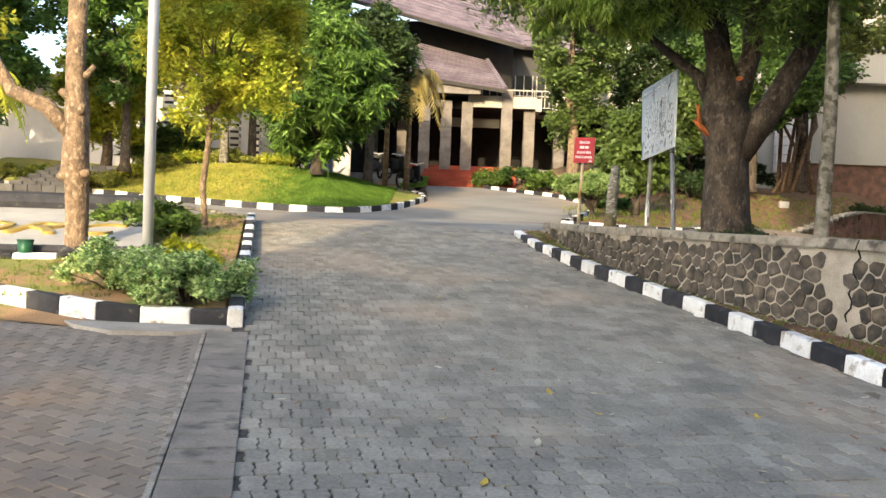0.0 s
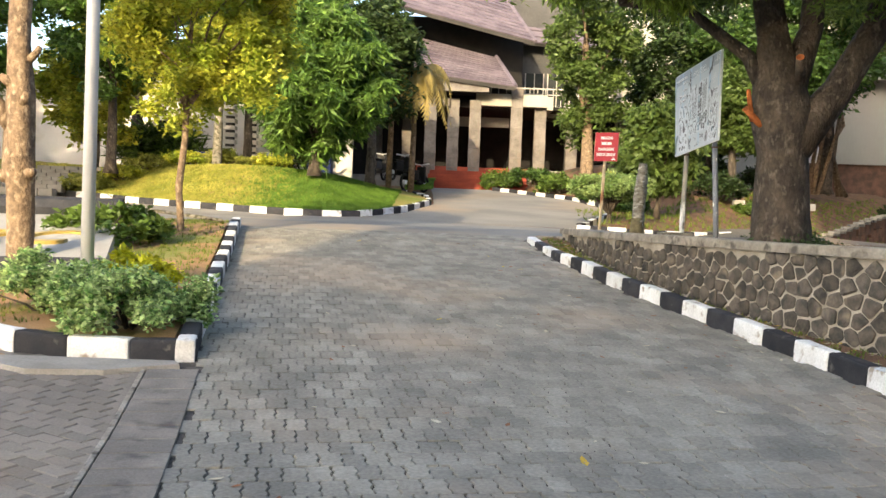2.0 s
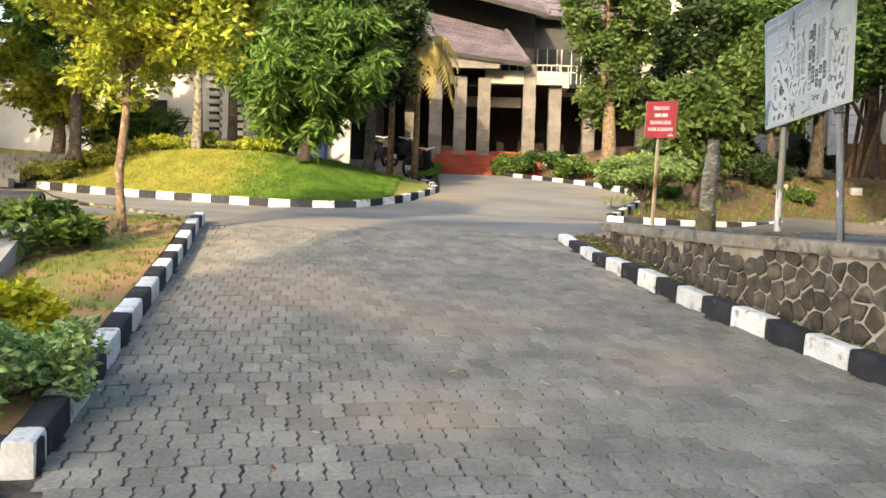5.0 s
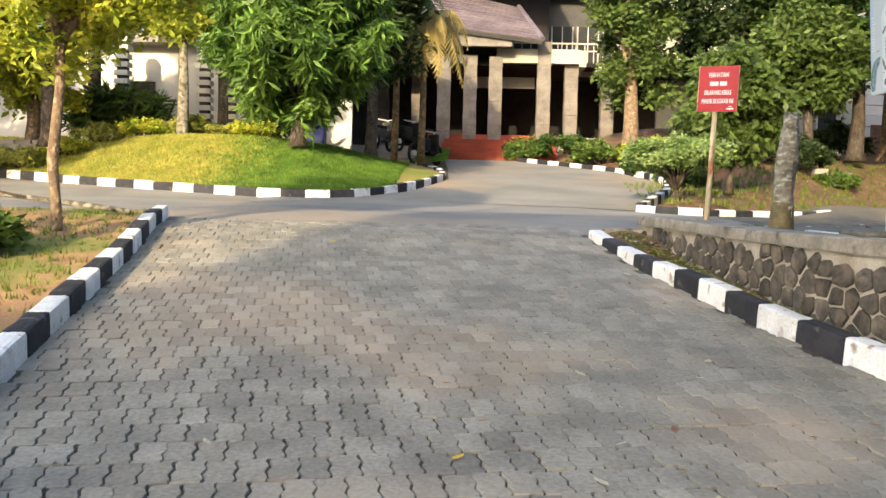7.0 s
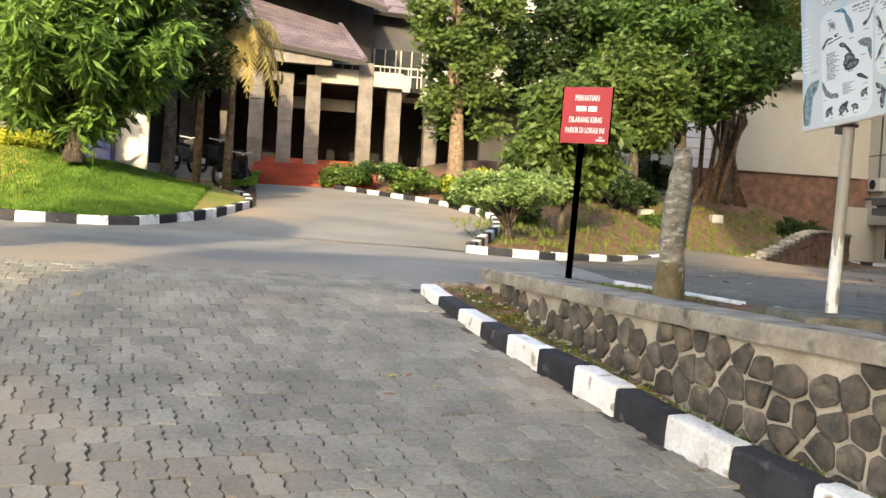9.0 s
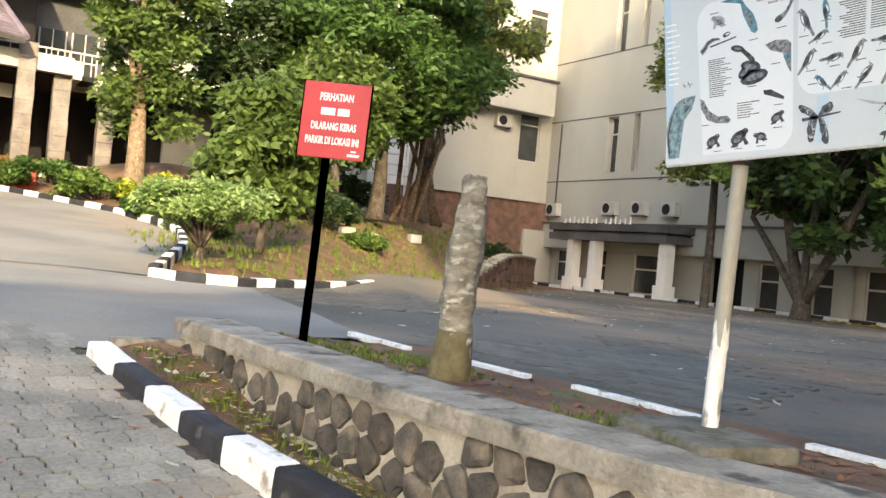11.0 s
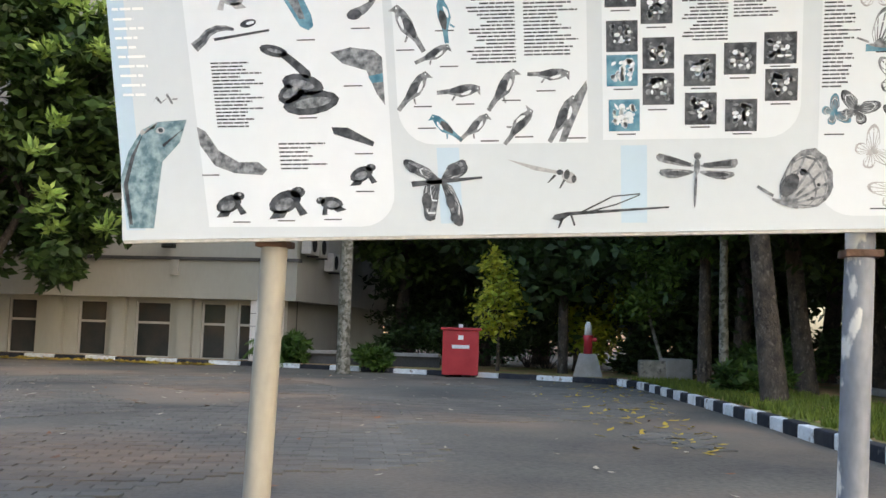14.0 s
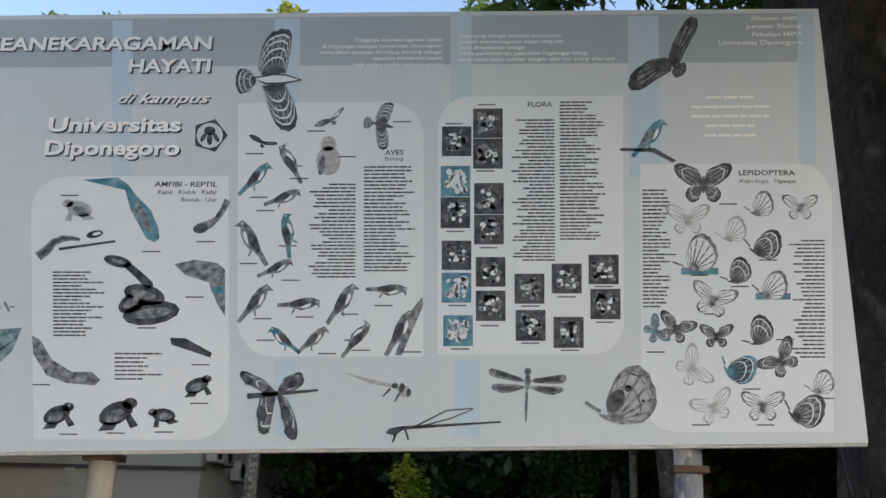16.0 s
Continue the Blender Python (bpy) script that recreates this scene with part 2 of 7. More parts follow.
L_LAWNTREE = leaf_mat("leaf_garden", (0.17, 0.28, 0.05), (0.07, 0.15, 0.025), 0.45)
L_LOTTREE = leaf_mat("leaf_lot_tree", (0.075, 0.125, 0.03), (0.035, 0.065, 0.018), 0.5)
L_OLIVE = leaf_mat("leaf_olive", (0.24, 0.27, 0.06), (0.09, 0.13, 0.03), 0.5)
L_HEDGE = leaf_mat("leaf_hedge", (0.42, 0.42, 0.09), (0.24, 0.28, 0.05))
L_DARK = leaf_mat("leaf_dark", (0.06, 0.10, 0.028), (0.028, 0.052, 0.014), 0.5)
L_FRESH = leaf_mat("leaf_fresh", (0.17, 0.26, 0.05), (0.08, 0.14, 0.025), 0.5)
L_FRESH2 = leaf_mat("leaf_young", (0.13, 0.19, 0.045), (0.08, 0.13, 0.025))
L_SPRAY = leaf_mat("leaf_spray", (0.40, 0.54, 0.10), (0.20, 0.33, 0.05), 0.45)
L_PALE = leaf_mat("leaf_pale", (0.30, 0.40, 0.14), (0.17, 0.27, 0.07))
L_VAR = leaf_mat("leaf_variegated", (0.66, 0.78, 0.34), (0.10, 0.24, 0.045), 0.55, 16)
L_GOLDEN = leaf_mat("leaf_golden", (0.72, 0.66, 0.03), (0.48, 0.50, 0.02))
L_TIP = leaf_mat("leaf_tip", (0.34, 0.44, 0.10), (0.20, 0.31, 0.06))
L_DRY = leaf_mat("leaf_dry", (0.50, 0.38, 0.12), (0.30, 0.24, 0.07))
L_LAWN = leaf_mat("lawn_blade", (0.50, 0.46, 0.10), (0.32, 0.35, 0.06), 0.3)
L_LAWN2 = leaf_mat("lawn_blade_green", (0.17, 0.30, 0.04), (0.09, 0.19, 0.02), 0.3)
L_GRASS = leaf_mat("grass_blade", (0.20, 0.24, 0.04), (0.13, 0.19, 0.025), 0.4)


# ---- building blocks ----
def mesh_of(bm, material, smooth=False):
    me = bpy.data.meshes.new("m")
    bm.normal_update()
    bm.to_mesh(me)
    bm.free()
    for m in (material if isinstance(material, (list, tuple)) else [material]):
        me.materials.append(m)
    if smooth:
        me.polygons.foreach_set("use_smooth", [True] * len(me.polygons))
    return me


def part(name, bm, material, parent=None, label="", smooth=False):
    ob = new(name, mesh_of(bm, material, smooth))
    ob.parent = parent
    return tagged(ob, label)


def raw(name, verts, faces, material, parent=None, kind="", smooth=False, label="", category=""):
    me = bpy.data.meshes.new("m")
    me.from_pydata([tuple(v) for v in verts], [], [tuple(f) for f in faces])
    for m in (material if isinstance(material, (list, tuple)) else [material]):
        me.materials.append(m)
    if smooth:
        me.polygons.foreach_set("use_smooth", [True] * len(me.polygons))
    ob = new(name, me)
    ob.parent = parent
    return tagged(ob, label, category, kind=kind)


def thing(name, label, category, m=None, group=""):
    ob = new(name)
    ob.empty_display_size = 0.1
    if m is not None:
        ob.matrix_world = m
    return tagged(ob, label, category, group)


def box(bm, x0, x1, y0, y1, z0, z1, bevel=0.0, m=None, mi=0):
    got = bmesh.ops.create_cube(bm, size=1.0)["verts"]
    for v in got:
        v.co = Vector(((x0 + x1) / 2 + v.co.x * (x1 - x0), (y0 + y1) / 2 + v.co.y * (y1 - y0), (z0 + z1) / 2 + v.co.z * (z1 - z0)))
    if mi:
        for f in {f for v in got for f in v.link_faces}:
            f.material_index = mi
    if bevel:
        edges = list({e for v in got for e in v.link_edges})
        got = bmesh.ops.bevel(bm, geom=edges, offset=bevel, segments=2, affect="EDGES", profile=0.6)["verts"]
    if m is not None:
        bmesh.ops.transform(bm, matrix=m, verts=list({v for v in got if v.is_valid}))
    return bm


def boxes(*rows, bevel=0.0):
    bm = bmesh.new()
    for r in rows:
        box(bm, *r, bevel=bevel)
    return bm


def tube(points, radii, sides=10, wob=0.0, seed=0, caps=True):
    """A tube along points, each with its radius."""
    r = random.Random(seed)
    bm, rings = bmesh.new(), []
    pts = [Vector(p) for p in points]
    u = None
    for i, p in enumerate(pts):
        d = (pts[min(i + 1, len(pts) - 1)] - pts[max(i - 1, 0)]).normalized()
        if u is None:
            u = d.orthogonal().normalized()
        u = (u - d * u.dot(d)).normalized()
        v = d.cross(u)
        rings.append([bm.verts.new(p + (u * math.cos(a) + v * math.sin(a)) * radii[i] * (1 + r.uniform(-wob, wob)))
                      for a in (2 * math.pi * k / sides for k in range(sides))])
    for a, b in zip(rings, rings[1:]):
        for k in range(sides):
            bm.faces.new((a[k], a[(k + 1) % sides], b[(k + 1) % sides], b[k]))
    if caps:
        bm.faces.new(rings[0][::-1]), bm.faces.new(rings[-1])
    return bm


def add(bm, other):
    me = bpy.data.meshes.new("t")
    other.to_mesh(me)
    other.free()
    bm.from_mesh(me)
    bpy.data.meshes.remove(me)
    return bm


def lerp_list(rows, v):
    return float(np.interp(v, [r[0] for r in rows], [r[1] for r in rows]))


# ---- the lie of the land ----
ROAD_Z = [(-40, -0.3), (0, 0.02), (3.7, 0.08), (7, 0.2), (9.7, 0.43), (12.7, 0.72), (15.3, 0.97), (17, 1.2), (19, 1.32), (24, 1.42), (26, 1.6), (38, 2.8), (60, 3.2)]
WALL_X = [(-6, 9.2), (7, 4.85), (9.3, 3.95), (10.1, 3.48), (11.5, 2.93), (13, 2.43), (13.9, 2.26), (14.5, 2.18), (15.8, 2.02), (17.05, 1.92)]


def G(y):
    return lerp_list(ROAD_Z, y)


def lot_z(x):
    return max(1.33 - (x - 3.5) * 0.011, 0.95)


def smooth(a, b, v):
    t = min(max((v - a) / (b - a), 0), 1)
    return t * t * (3 - 2 * t)


def kerb_left_x(y):
    return lerp_list([(-10, 1.8), (8.75, -1.88), (11.2, -2.36), (14.9, -3.08), (17.97, -3.68), (30, -6)], y)


def kerb_right_x(y):
    return lerp_list([(-10, 7.9), (4, 4.43), (7.8, 3.5), (8.75, 3.26), (9.9, 2.99), (10.8, 2.73), (12.55, 2.20), (13.44, 1.98), (14.5, 1.78), (15.4, 1.60), (16.4, 1.42), (17, 1.31)], y)


BANK = [(3.0, 23.35), (3.35, 22.78), (4.1, 23.0), (5.0, 23.75), (6.1, 24.5), (7.3, 25.4), (9.5, 27.2), (13.0, 30.0), (17.0, 34.0), (21.0, 39.5), (22.5, 45.5)]
BANK_L = [(3.0, 23.35), (3.55, 25.0), (4.3, 27.1), (4.8, 29.5), (4.75, 31.5), (4.0, 33.4), (2.75, 35.1), (1.55, 36.75)]


def bank_depth(x, y):
    """How far inside the planted bank beyond the lot a place lies."""
    a = y - lerp_list(BANK[1:], x)
    b = x - lerp_list([(q[1], q[0]) for q in BANK_L], y) if y > 23.3 else 0.7 * (y - 22.7)
    return min(a * 0.75, b)


def HB(x, y):
    """The ground without the planted bank."""
    g = G(y)
    if y < 17.2:
        return lot_z(x) if x > lerp_list(WALL_X, y) + 0.72 else g
    if x <= 1.6:
        return g
    w = smooth(1.6, 5.0, x) * (1 - smooth(24.0, 26.0, y) * smooth(14.0, 5.0, x))
    w = max(w, smooth(2.0, 3.4, x) * (1 - smooth(17.2, 20.5, y)))
    return g + (lot_z(x) - g) * w


def H(x, y):
    g = G(y)
    if y < 17.2:
        return HB(x, y)
    base = HB(x, y)
    d = bank_depth(x, y) - 0.28
    if x > 2.9 and d > 0:
        base = max(lot_z(x), g - 0.22 * max(x - 4.5, 0)) + 0.12 * smooth(0, 0.2, d) + 1.6 * smooth(0, 5.5, d) + 0.1 * min(max(y - 39.0, 0), 6.5) * smooth(0, 2, d) * smooth(25, 22, x) * smooth(8.5, 13, x)
    if y > 30 and x < 3:
        base = g
    return base


def sheet(name, edge_a, edge_b, n, m, material, lift, height=H, kind="structure", label=""):
    """A surface between two lines of the plan, laid on the ground."""
    def walk_line(line, t):
        seg = [math.dist(p, q) for p, q in zip(line, line[1:])]
        s = t * sum(seg)
        for (p, q), d in zip(zip(line, line[1:]), seg):
            if s <= d or q is line[-1]:
                k = min(s / d, 1)
                return (p[0] + (q[0] - p[0]) * k, p[1] + (q[1] - p[1]) * k)
            s -= d
    verts, faces = [], []
    for i in range(n + 1):
        a, b = walk_line(edge_a, i / n), walk_line(edge_b, i / n)
        for j in range(m + 1):
            x, y = a[0] + (b[0] - a[0]) * j / m, a[1] + (b[1] - a[1]) * j / m
            verts.append((x, y, height(x, y) + lift))
    for i in range(n):
        for j in range(m):
            k = i * (m + 1) + j
            faces.append((k, k + 1, k + m + 2, k + m + 1))
    ob = raw(name, verts, faces, material, kind=kind, smooth=True, label=label)
    if ob.data.polygons[0].normal.z < 0:
        ob.data.flip_normals()
    return ob


# ---- ground ----
def ground():
    xs = sorted({*np.arange(-12, 12.1, 0.4).round(2), *np.arange(12, 40, 1.5), *np.arange(-60, -12, 3.0), *np.arange(40, 90, 6.0), -400, -150, 150, 400})
    ys = sorted({*np.arange(-6, 40.1, 0.4).round(2), *np.arange(41, 60, 2.0), *np.arange(-60, -6, 6.0), 80, 150, 400, -150, -400})
    verts = [(x, y, H(x, y) - 0.03) for y in ys for x in xs]
    w = len(xs)
    faces = [(j * w + i, j * w + i + 1, (j + 1) * w + i + 1, (j + 1) * w + i) for j in range(len(ys) - 1) for i in range(w - 1)]
    raw("ground", verts, faces, M_SOIL, kind="structure", smooth=True)


ground()
ys_r = [-8, 0, 4, 8, 12, 15, 17.2, 18.0]
sheet("road_bed", [(kerb_left_x(y) - 0.02, y) for y in ys_r], [(kerb_right_x(y) + 0.02, y) for y in ys_r], 60, 4, M_SAND, -0.012, lambda x, y: G(y))
sheet("side_pavement", [(-14, y) for y in (-8, 0, 4, 8.7, 9.6)], [(kerb_left_x(y), y) for y in (-8, 0, 4, 8.2, 8.75)], 40, 20, M_SAND, -0.013, lambda x, y: G(y))
sheet("junction_pavement", [(-16, 18.3), (-3.7, 18.02), (-0.5, 17.93), (1.12, 17.5), (1.3, 17.04), (3.45, 17.1)], [(-16, 29), (-8.6, 26.4), (-4, 24.5), (-1.5, 26.2), (3.0, 23.3), (4.3, 23.0)], 60, 30, M_ASPHALT, 0.0, HB)
sheet("entrance_road", [(-2.0, 25.0), (-1.2, 26.5), (-0.5, 29.5), (-0.6, 33), (-0.8, 37)], [(3.1, 23.4), (3.6, 25.0), (4.8, 29.5), (4.2, 33), (1.5, 37)], 40, 12, M_ASPHALT, 0.01, HB)
sheet("parking_lot", [(3.3, y) for y in (-6, 5, 12, 17.2)] + [(4.0, 23.0)], [(30, y) for y in (-6, 5, 12, 17.2)] + [(30, 46)], 90, 60, M_LOT, -0.004, HB)


# ---- kerbs ----
def kerb_mesh(material, length=0.5, w=0.15, h=0.32, seed=0):
    bm = box(bmesh.new(), 0, length, -w, 0, -0.16, h - 0.16, bevel=0.026)
    r = random.Random(seed)
    bmesh.ops.subdivide_edges(bm, edges=[e for e in bm.edges if e.calc_length() > 0.09], cuts=3, use_grid_fill=True)
    for v in bm.verts:
        chip = noise.noise(v.co * 9 + Vector((seed * 7, 0, 0)))
        edge = 1 if v.co.z > h - 0.2 and v.co.y < -w + 0.03 else 0.35
        v.co += Vector((0, 0.008 * edge * max(chip, 0) + r.uniform(-0.002, 0.002), -0.012 * edge * max(chip, 0) + r.uniform(-0.002, 0.002)))
    return mesh_of(bm, material)


KERB = {(c, k): kerb_mesh(M_WHITE_K if c == "white" else M_BLACK_K, seed=k) for c in ("white", "black") for k in range(4)}


def kerb_run(line, group, height=H, start=0, lift=0.0, side=1, length=0.5):
    """Black and white kerb blocks along a line of the plan; they stand on its right (side 1) or left."""
    pts, i, made = [Vector((*p, 0)) for p in line], start, []
    total = [0]
    for p, q in zip(pts, pts[1:]):
        total.append(total[-1] + (q - p).length)

    def at(s):
        for k in range(len(pts) - 1):
            if s <= total[k + 1] or k == len(pts) - 2:
                return pts[k].lerp(pts[k + 1], (s - total[k]) / (total[k + 1] - total[k]))
    n = max(int(round(total[-1] / (length + 0.004))), 1)
    for k in range(n):
        p, q = at(total[-1] * k / n), at(total[-1] * (k + 1) / n)
        if side < 0:
            p, q = q, p
        zp, zq = height(p.x, p.y), height(q.x, q.y)
        colour = ("white", "black")[i % 2]
        ob = new("kerb_block", KERB[colour, i % 4])
        d = Vector((q.x - p.x, q.y - p.y, zq - zp))
        ob.matrix_world = Matrix.Translation((p.x, p.y, zp + lift + random.uniform(-0.006, 0.006))) @ d.to_track_quat("X", "Z").to_matrix().to_4x4() @ Matrix.Diagonal((d.length / 0.503, 1, 1, 1))
        tagged(ob, f"{colour}-painted chipped concrete kerb block along the pavement", "kerb", group)
        i += 1
        made.append(ob)
    return made


gz = lambda x, y: G(y)
kerb_run([(kerb_right_x(y), y) for y in (16.95, 15.4, 14.5, 13.44, 12.55, 10.8, 9.9, 7.8, 4, 1, -4)], "kerb below the stone wall", lambda x, y: G(y) - 0.075 * smooth(14.0, 16.6, y), 0, side=-1, length=0.468)
kerb_run([(kerb_left_x(y), y) for y in (17.97, 14.9, 11.2, 8.97)], "kerb of the planted corner", gz, 0, length=0.508)
kerb_run([(kerb_left_x(y), y) for y in (8.966, 8.75)], "kerb of the planted corner", gz, 0, length=0.22)
kerb_run([(-1.88, 8.75), (-2.6, 8.68), (-3.2, 8.8), (-3.9, 9.15), (-4.6, 9.55), (-6.5, 10.7), (-9, 12.2)], "kerb of the planted corner", gz, 1)
ISLAND = [(-16, 30.5), (-11.6, 28.2), (-8.6, 26.5), (-6.75, 25.75), (-5.3, 25.2), (-4.1, 24.75), (-3.0, 24.6), (-2.2, 24.95), (-1.5, 26.2), (-0.95, 27.8), (-0.55, 29.4), (-0.75, 31.5), (-1.6, 33.5)]
kerb_run(ISLAND, "kerb round the lawn mound", gz, 0, side=-1)
kerb_run(BANK[:6], "kerb of the planted bank", lambda x, y: H(x, y - 0.6), 0, side=-1, lift=-0.03)
kerb_run(BANK_L, "kerb of the planted bank", lambda x, y: max(G(y), 1.38), 1, side=1, lift=-0.02)


# ---- lawn mound on the island ----
def inside_y(x):
    return lerp_list(ISLAND, x)


def mound_z(x, y):
    edge = [(q[0], q[1]) for q in ISLAND]
    d = min(math.dist((x, y), (a[0] + (b[0] - a[0]) * k / 6, a[1] + (b[1] - a[1]) * k / 6)) for a, b in zip(edge, edge[1:]) for k in range(7))
    top = 2.75 + 0.12 * math.sin(x * 0.7) + 0.04 * max(y - 29, 0)
    return G(y) * (1 - smooth(0, 3.2, d)) + 0.12 + (top - 0.12) * smooth(0, 3.2, d)


def lawn():
    verts, faces = [], []
    front = ISLAND[:11]
    rows, cols = 24, 60
    for j in range(rows + 1):
        for i in range(cols + 1):
            t = i / cols * (len(front) - 1)
            k = min(int(t), len(front) - 2)
            a, b = front[k], front[k + 1]
            x, y = a[0] + (b[0] - a[0]) * (t - k), a[1] + (b[1] - a[1]) * (t - k)
            back = (x * 1.0 - 1.2 * (i / cols) ** 4, 34.0)
            s = (j / rows) ** 1.3
            x, y = x + (back[0] - x) * s, y + 0.05 + (back[1] - y) * s
            verts.append((x, y, mound_z(x, y)))
    for j in range(rows):
        for i in range(cols):
            k = j * (cols + 1) + i
            faces.append((k, k + 1, k + cols + 2, k + cols + 1))
    raw("lawn_mound", verts, faces, M_LAWN, kind="structure", smooth=True)


lawn()
sheet("planter_soil", [(-9, 12.3), (-4.6, 9.75), (-3.1, 8.95), (-2.1, 8.9)], [(-9, 17.5), (-7, 17.6), (-4.9, 17.7), (-3.85, 17.8)], 30, 24, M_SOIL_DRY, 0.11, lambda x, y: G(y))


# ---- stone wall with its concrete cap ----
def cap_z(y):
    return 1.40 + (y - 9) * 0.005


WALL_LINE = [(lerp_list(WALL_X, y), y) for y in (17.05, 16.2, 15.3, 14.2, 13, 12.2, 11.5, 10.8, 10.1, 9.3, 8, 6, 3, 0, -4)]


def along(s):
    for p, q in zip(WALL_LINE, WALL_LINE[1:]):
        d = math.dist(p, q)
        if s <= d or q is WALL_LINE[-1]:
            k = s / d
            t = Vector((q[0] - p[0], q[1] - p[1], 0)).normalized()
            return Vector((p[0] + (q[0] - p[0]) * k, p[1] + (q[1] - p[1]) * k, 0)), Vector((t.y, -t.x, 0))
        s -= d


def stone_wall():
    wall = thing("stone_wall", "low retaining wall of dark river stones in pale mortar with a concrete cap", "wall")
    total = sum(math.dist(p, q) for p, q in zip(WALL_LINE, WALL_LINE[1:]))
    n = 120
    verts, faces = [], []
    capv, capf = [], []
    for i in range(n + 1):
        p, out = along(total * i / n)          # out points to the road
        if out.x > 0:
            out = -out
        top = cap_z(p.y)
        base = G(p.y) - 0.2
        o, b = p + out * 0.0, p - out * 0.27
        verts += [(o.x, o.y, base), (o.x, o.y, top - 0.09), (b.x, b.y, top - 0.09), (b.x, b.y, base)]
        o, b = p + out * 0.05, p - out * 0.31
        j = 0.008 * noise.noise(Vector((i * 0.9, 0, 0))) + 0.006 * math.sin(i * 0.31)
        capv += [(o.x, o.y, top - 0.095), (o.x + 0.004, o.y, top - 0.012 + j), (o.x + 0.015, o.y, top + j), (b.x, b.y, top + j * 0.5), (b.x, b.y, top - 0.095)]
    for i in range(n):
        k = i * 4
        faces += [(k, k + 4, k + 5, k + 1), (k + 1, k + 5, k + 6, k + 2), (k + 2, k + 6, k + 7, k + 3)]
        k = i * 5
        capf += [(k + a, k + 5 + a, k + 6 + a, k + 1 + a) for a in range(4)] + [(k + 4, k + 9, k + 5, k)]
    faces += [(0, 1, 2, 3)]
    capf += [(0, 1, 2, 3, 4)]
    body = raw("mortar_body", verts, faces, M_MORTAR, wall)
    cap = raw("cap", capv, capf, M_CAP, wall, label="grey weathered concrete cap")
    return wall, total


stone_wall_thing, WALL_LEN = stone_wall()
crack = []
for k in range(12):
    y_ = 9.05 + 0.035 * math.sin(k * 1.9) - 0.02 * k * 0.5
    crack.append(Vector((lerp_list(WALL_X, y_) - 0.004, y_, 0.58 + k * 0.072)))
part("crack", tube(crack, [0.006 + 0.007 * abs(math.sin(k * 1.3)) for k in range(12)], 5), M_DARK, stone_wall_thing, "dark open crack in a mortared patch")
part("cap_joint", tube([(lerp_list(WALL_X, 8.93) - 0.055, 8.93, 1.30), (lerp_list(WALL_X, 8.9) - 0.052, 8.90, 1.395), (lerp_list(WALL_X, 8.9) + 0.3, 8.97, 1.402)], [0.010, 0.009, 0.008], 5), M_DARK, stone_wall_thing, "dark gap in the cap")


# ---- trees ----
def leaf_cloud(centres, n, size, seed, droop=0.0, aspect=2.2, spread=0.35):
    """Many small bent leaves about given twig ends: vertices and faces."""
    r = np.random.default_rng(seed)
    c = np.array(centres, dtype=float)
    pick = r.integers(0, len(c), n)
    off = r.normal(size=(n, 3))
    off /= np.linalg.norm(off, axis=1)[:, None]
    off *= (r.random(n) ** 0.5)[:, None] * c[pick, 3:4] * np.array([1, 1, 0.75])
    p = c[pick, :3] + off
    a = r.normal(size=(n, 3))
    a[:, 2] = a[:, 2] * 0.5 - droop
    a /= np.linalg.norm(a, axis=1)[:, None]
    b = np.cross(a, r.normal(size=(n, 3)))
    b /= np.linalg.norm(b, axis=1)[:, None]
    s = size * (0.6 + 0.8 * r.random(n))[:, None]
    nrm = np.cross(a, b)
    w = s / aspect
    v = np.stack([p, p + a * s * 0.5 + b * w * 0.5 + nrm * s * 0.08, p + a * s, p + a * s * 0.5 - b * w * 0.5 + nrm * s * 0.08], 1).reshape(-1, 3)
    f = np.arange(n * 4).reshape(n, 4)
    return v, f


def leaf_object(name, v, f, material, parent, label=""):
    me = bpy.data.meshes.new("m")
    me.vertices.add(len(v)), me.loops.add(f.size), me.polygons.add(len(f))
    me.vertices.foreach_set("co", v.astype(np.float32).ravel())
    me.loops.foreach_set("vertex_index", f.astype(np.int32).ravel())
    me.polygons.foreach_set("loop_start", np.arange(0, f.size, f.shape[1], dtype=np.int32))
    me.update(calc_edges=True)
    me.materials.append(material)
    ob = new(name, me)
    ob.parent = parent
    return tagged(ob, label)


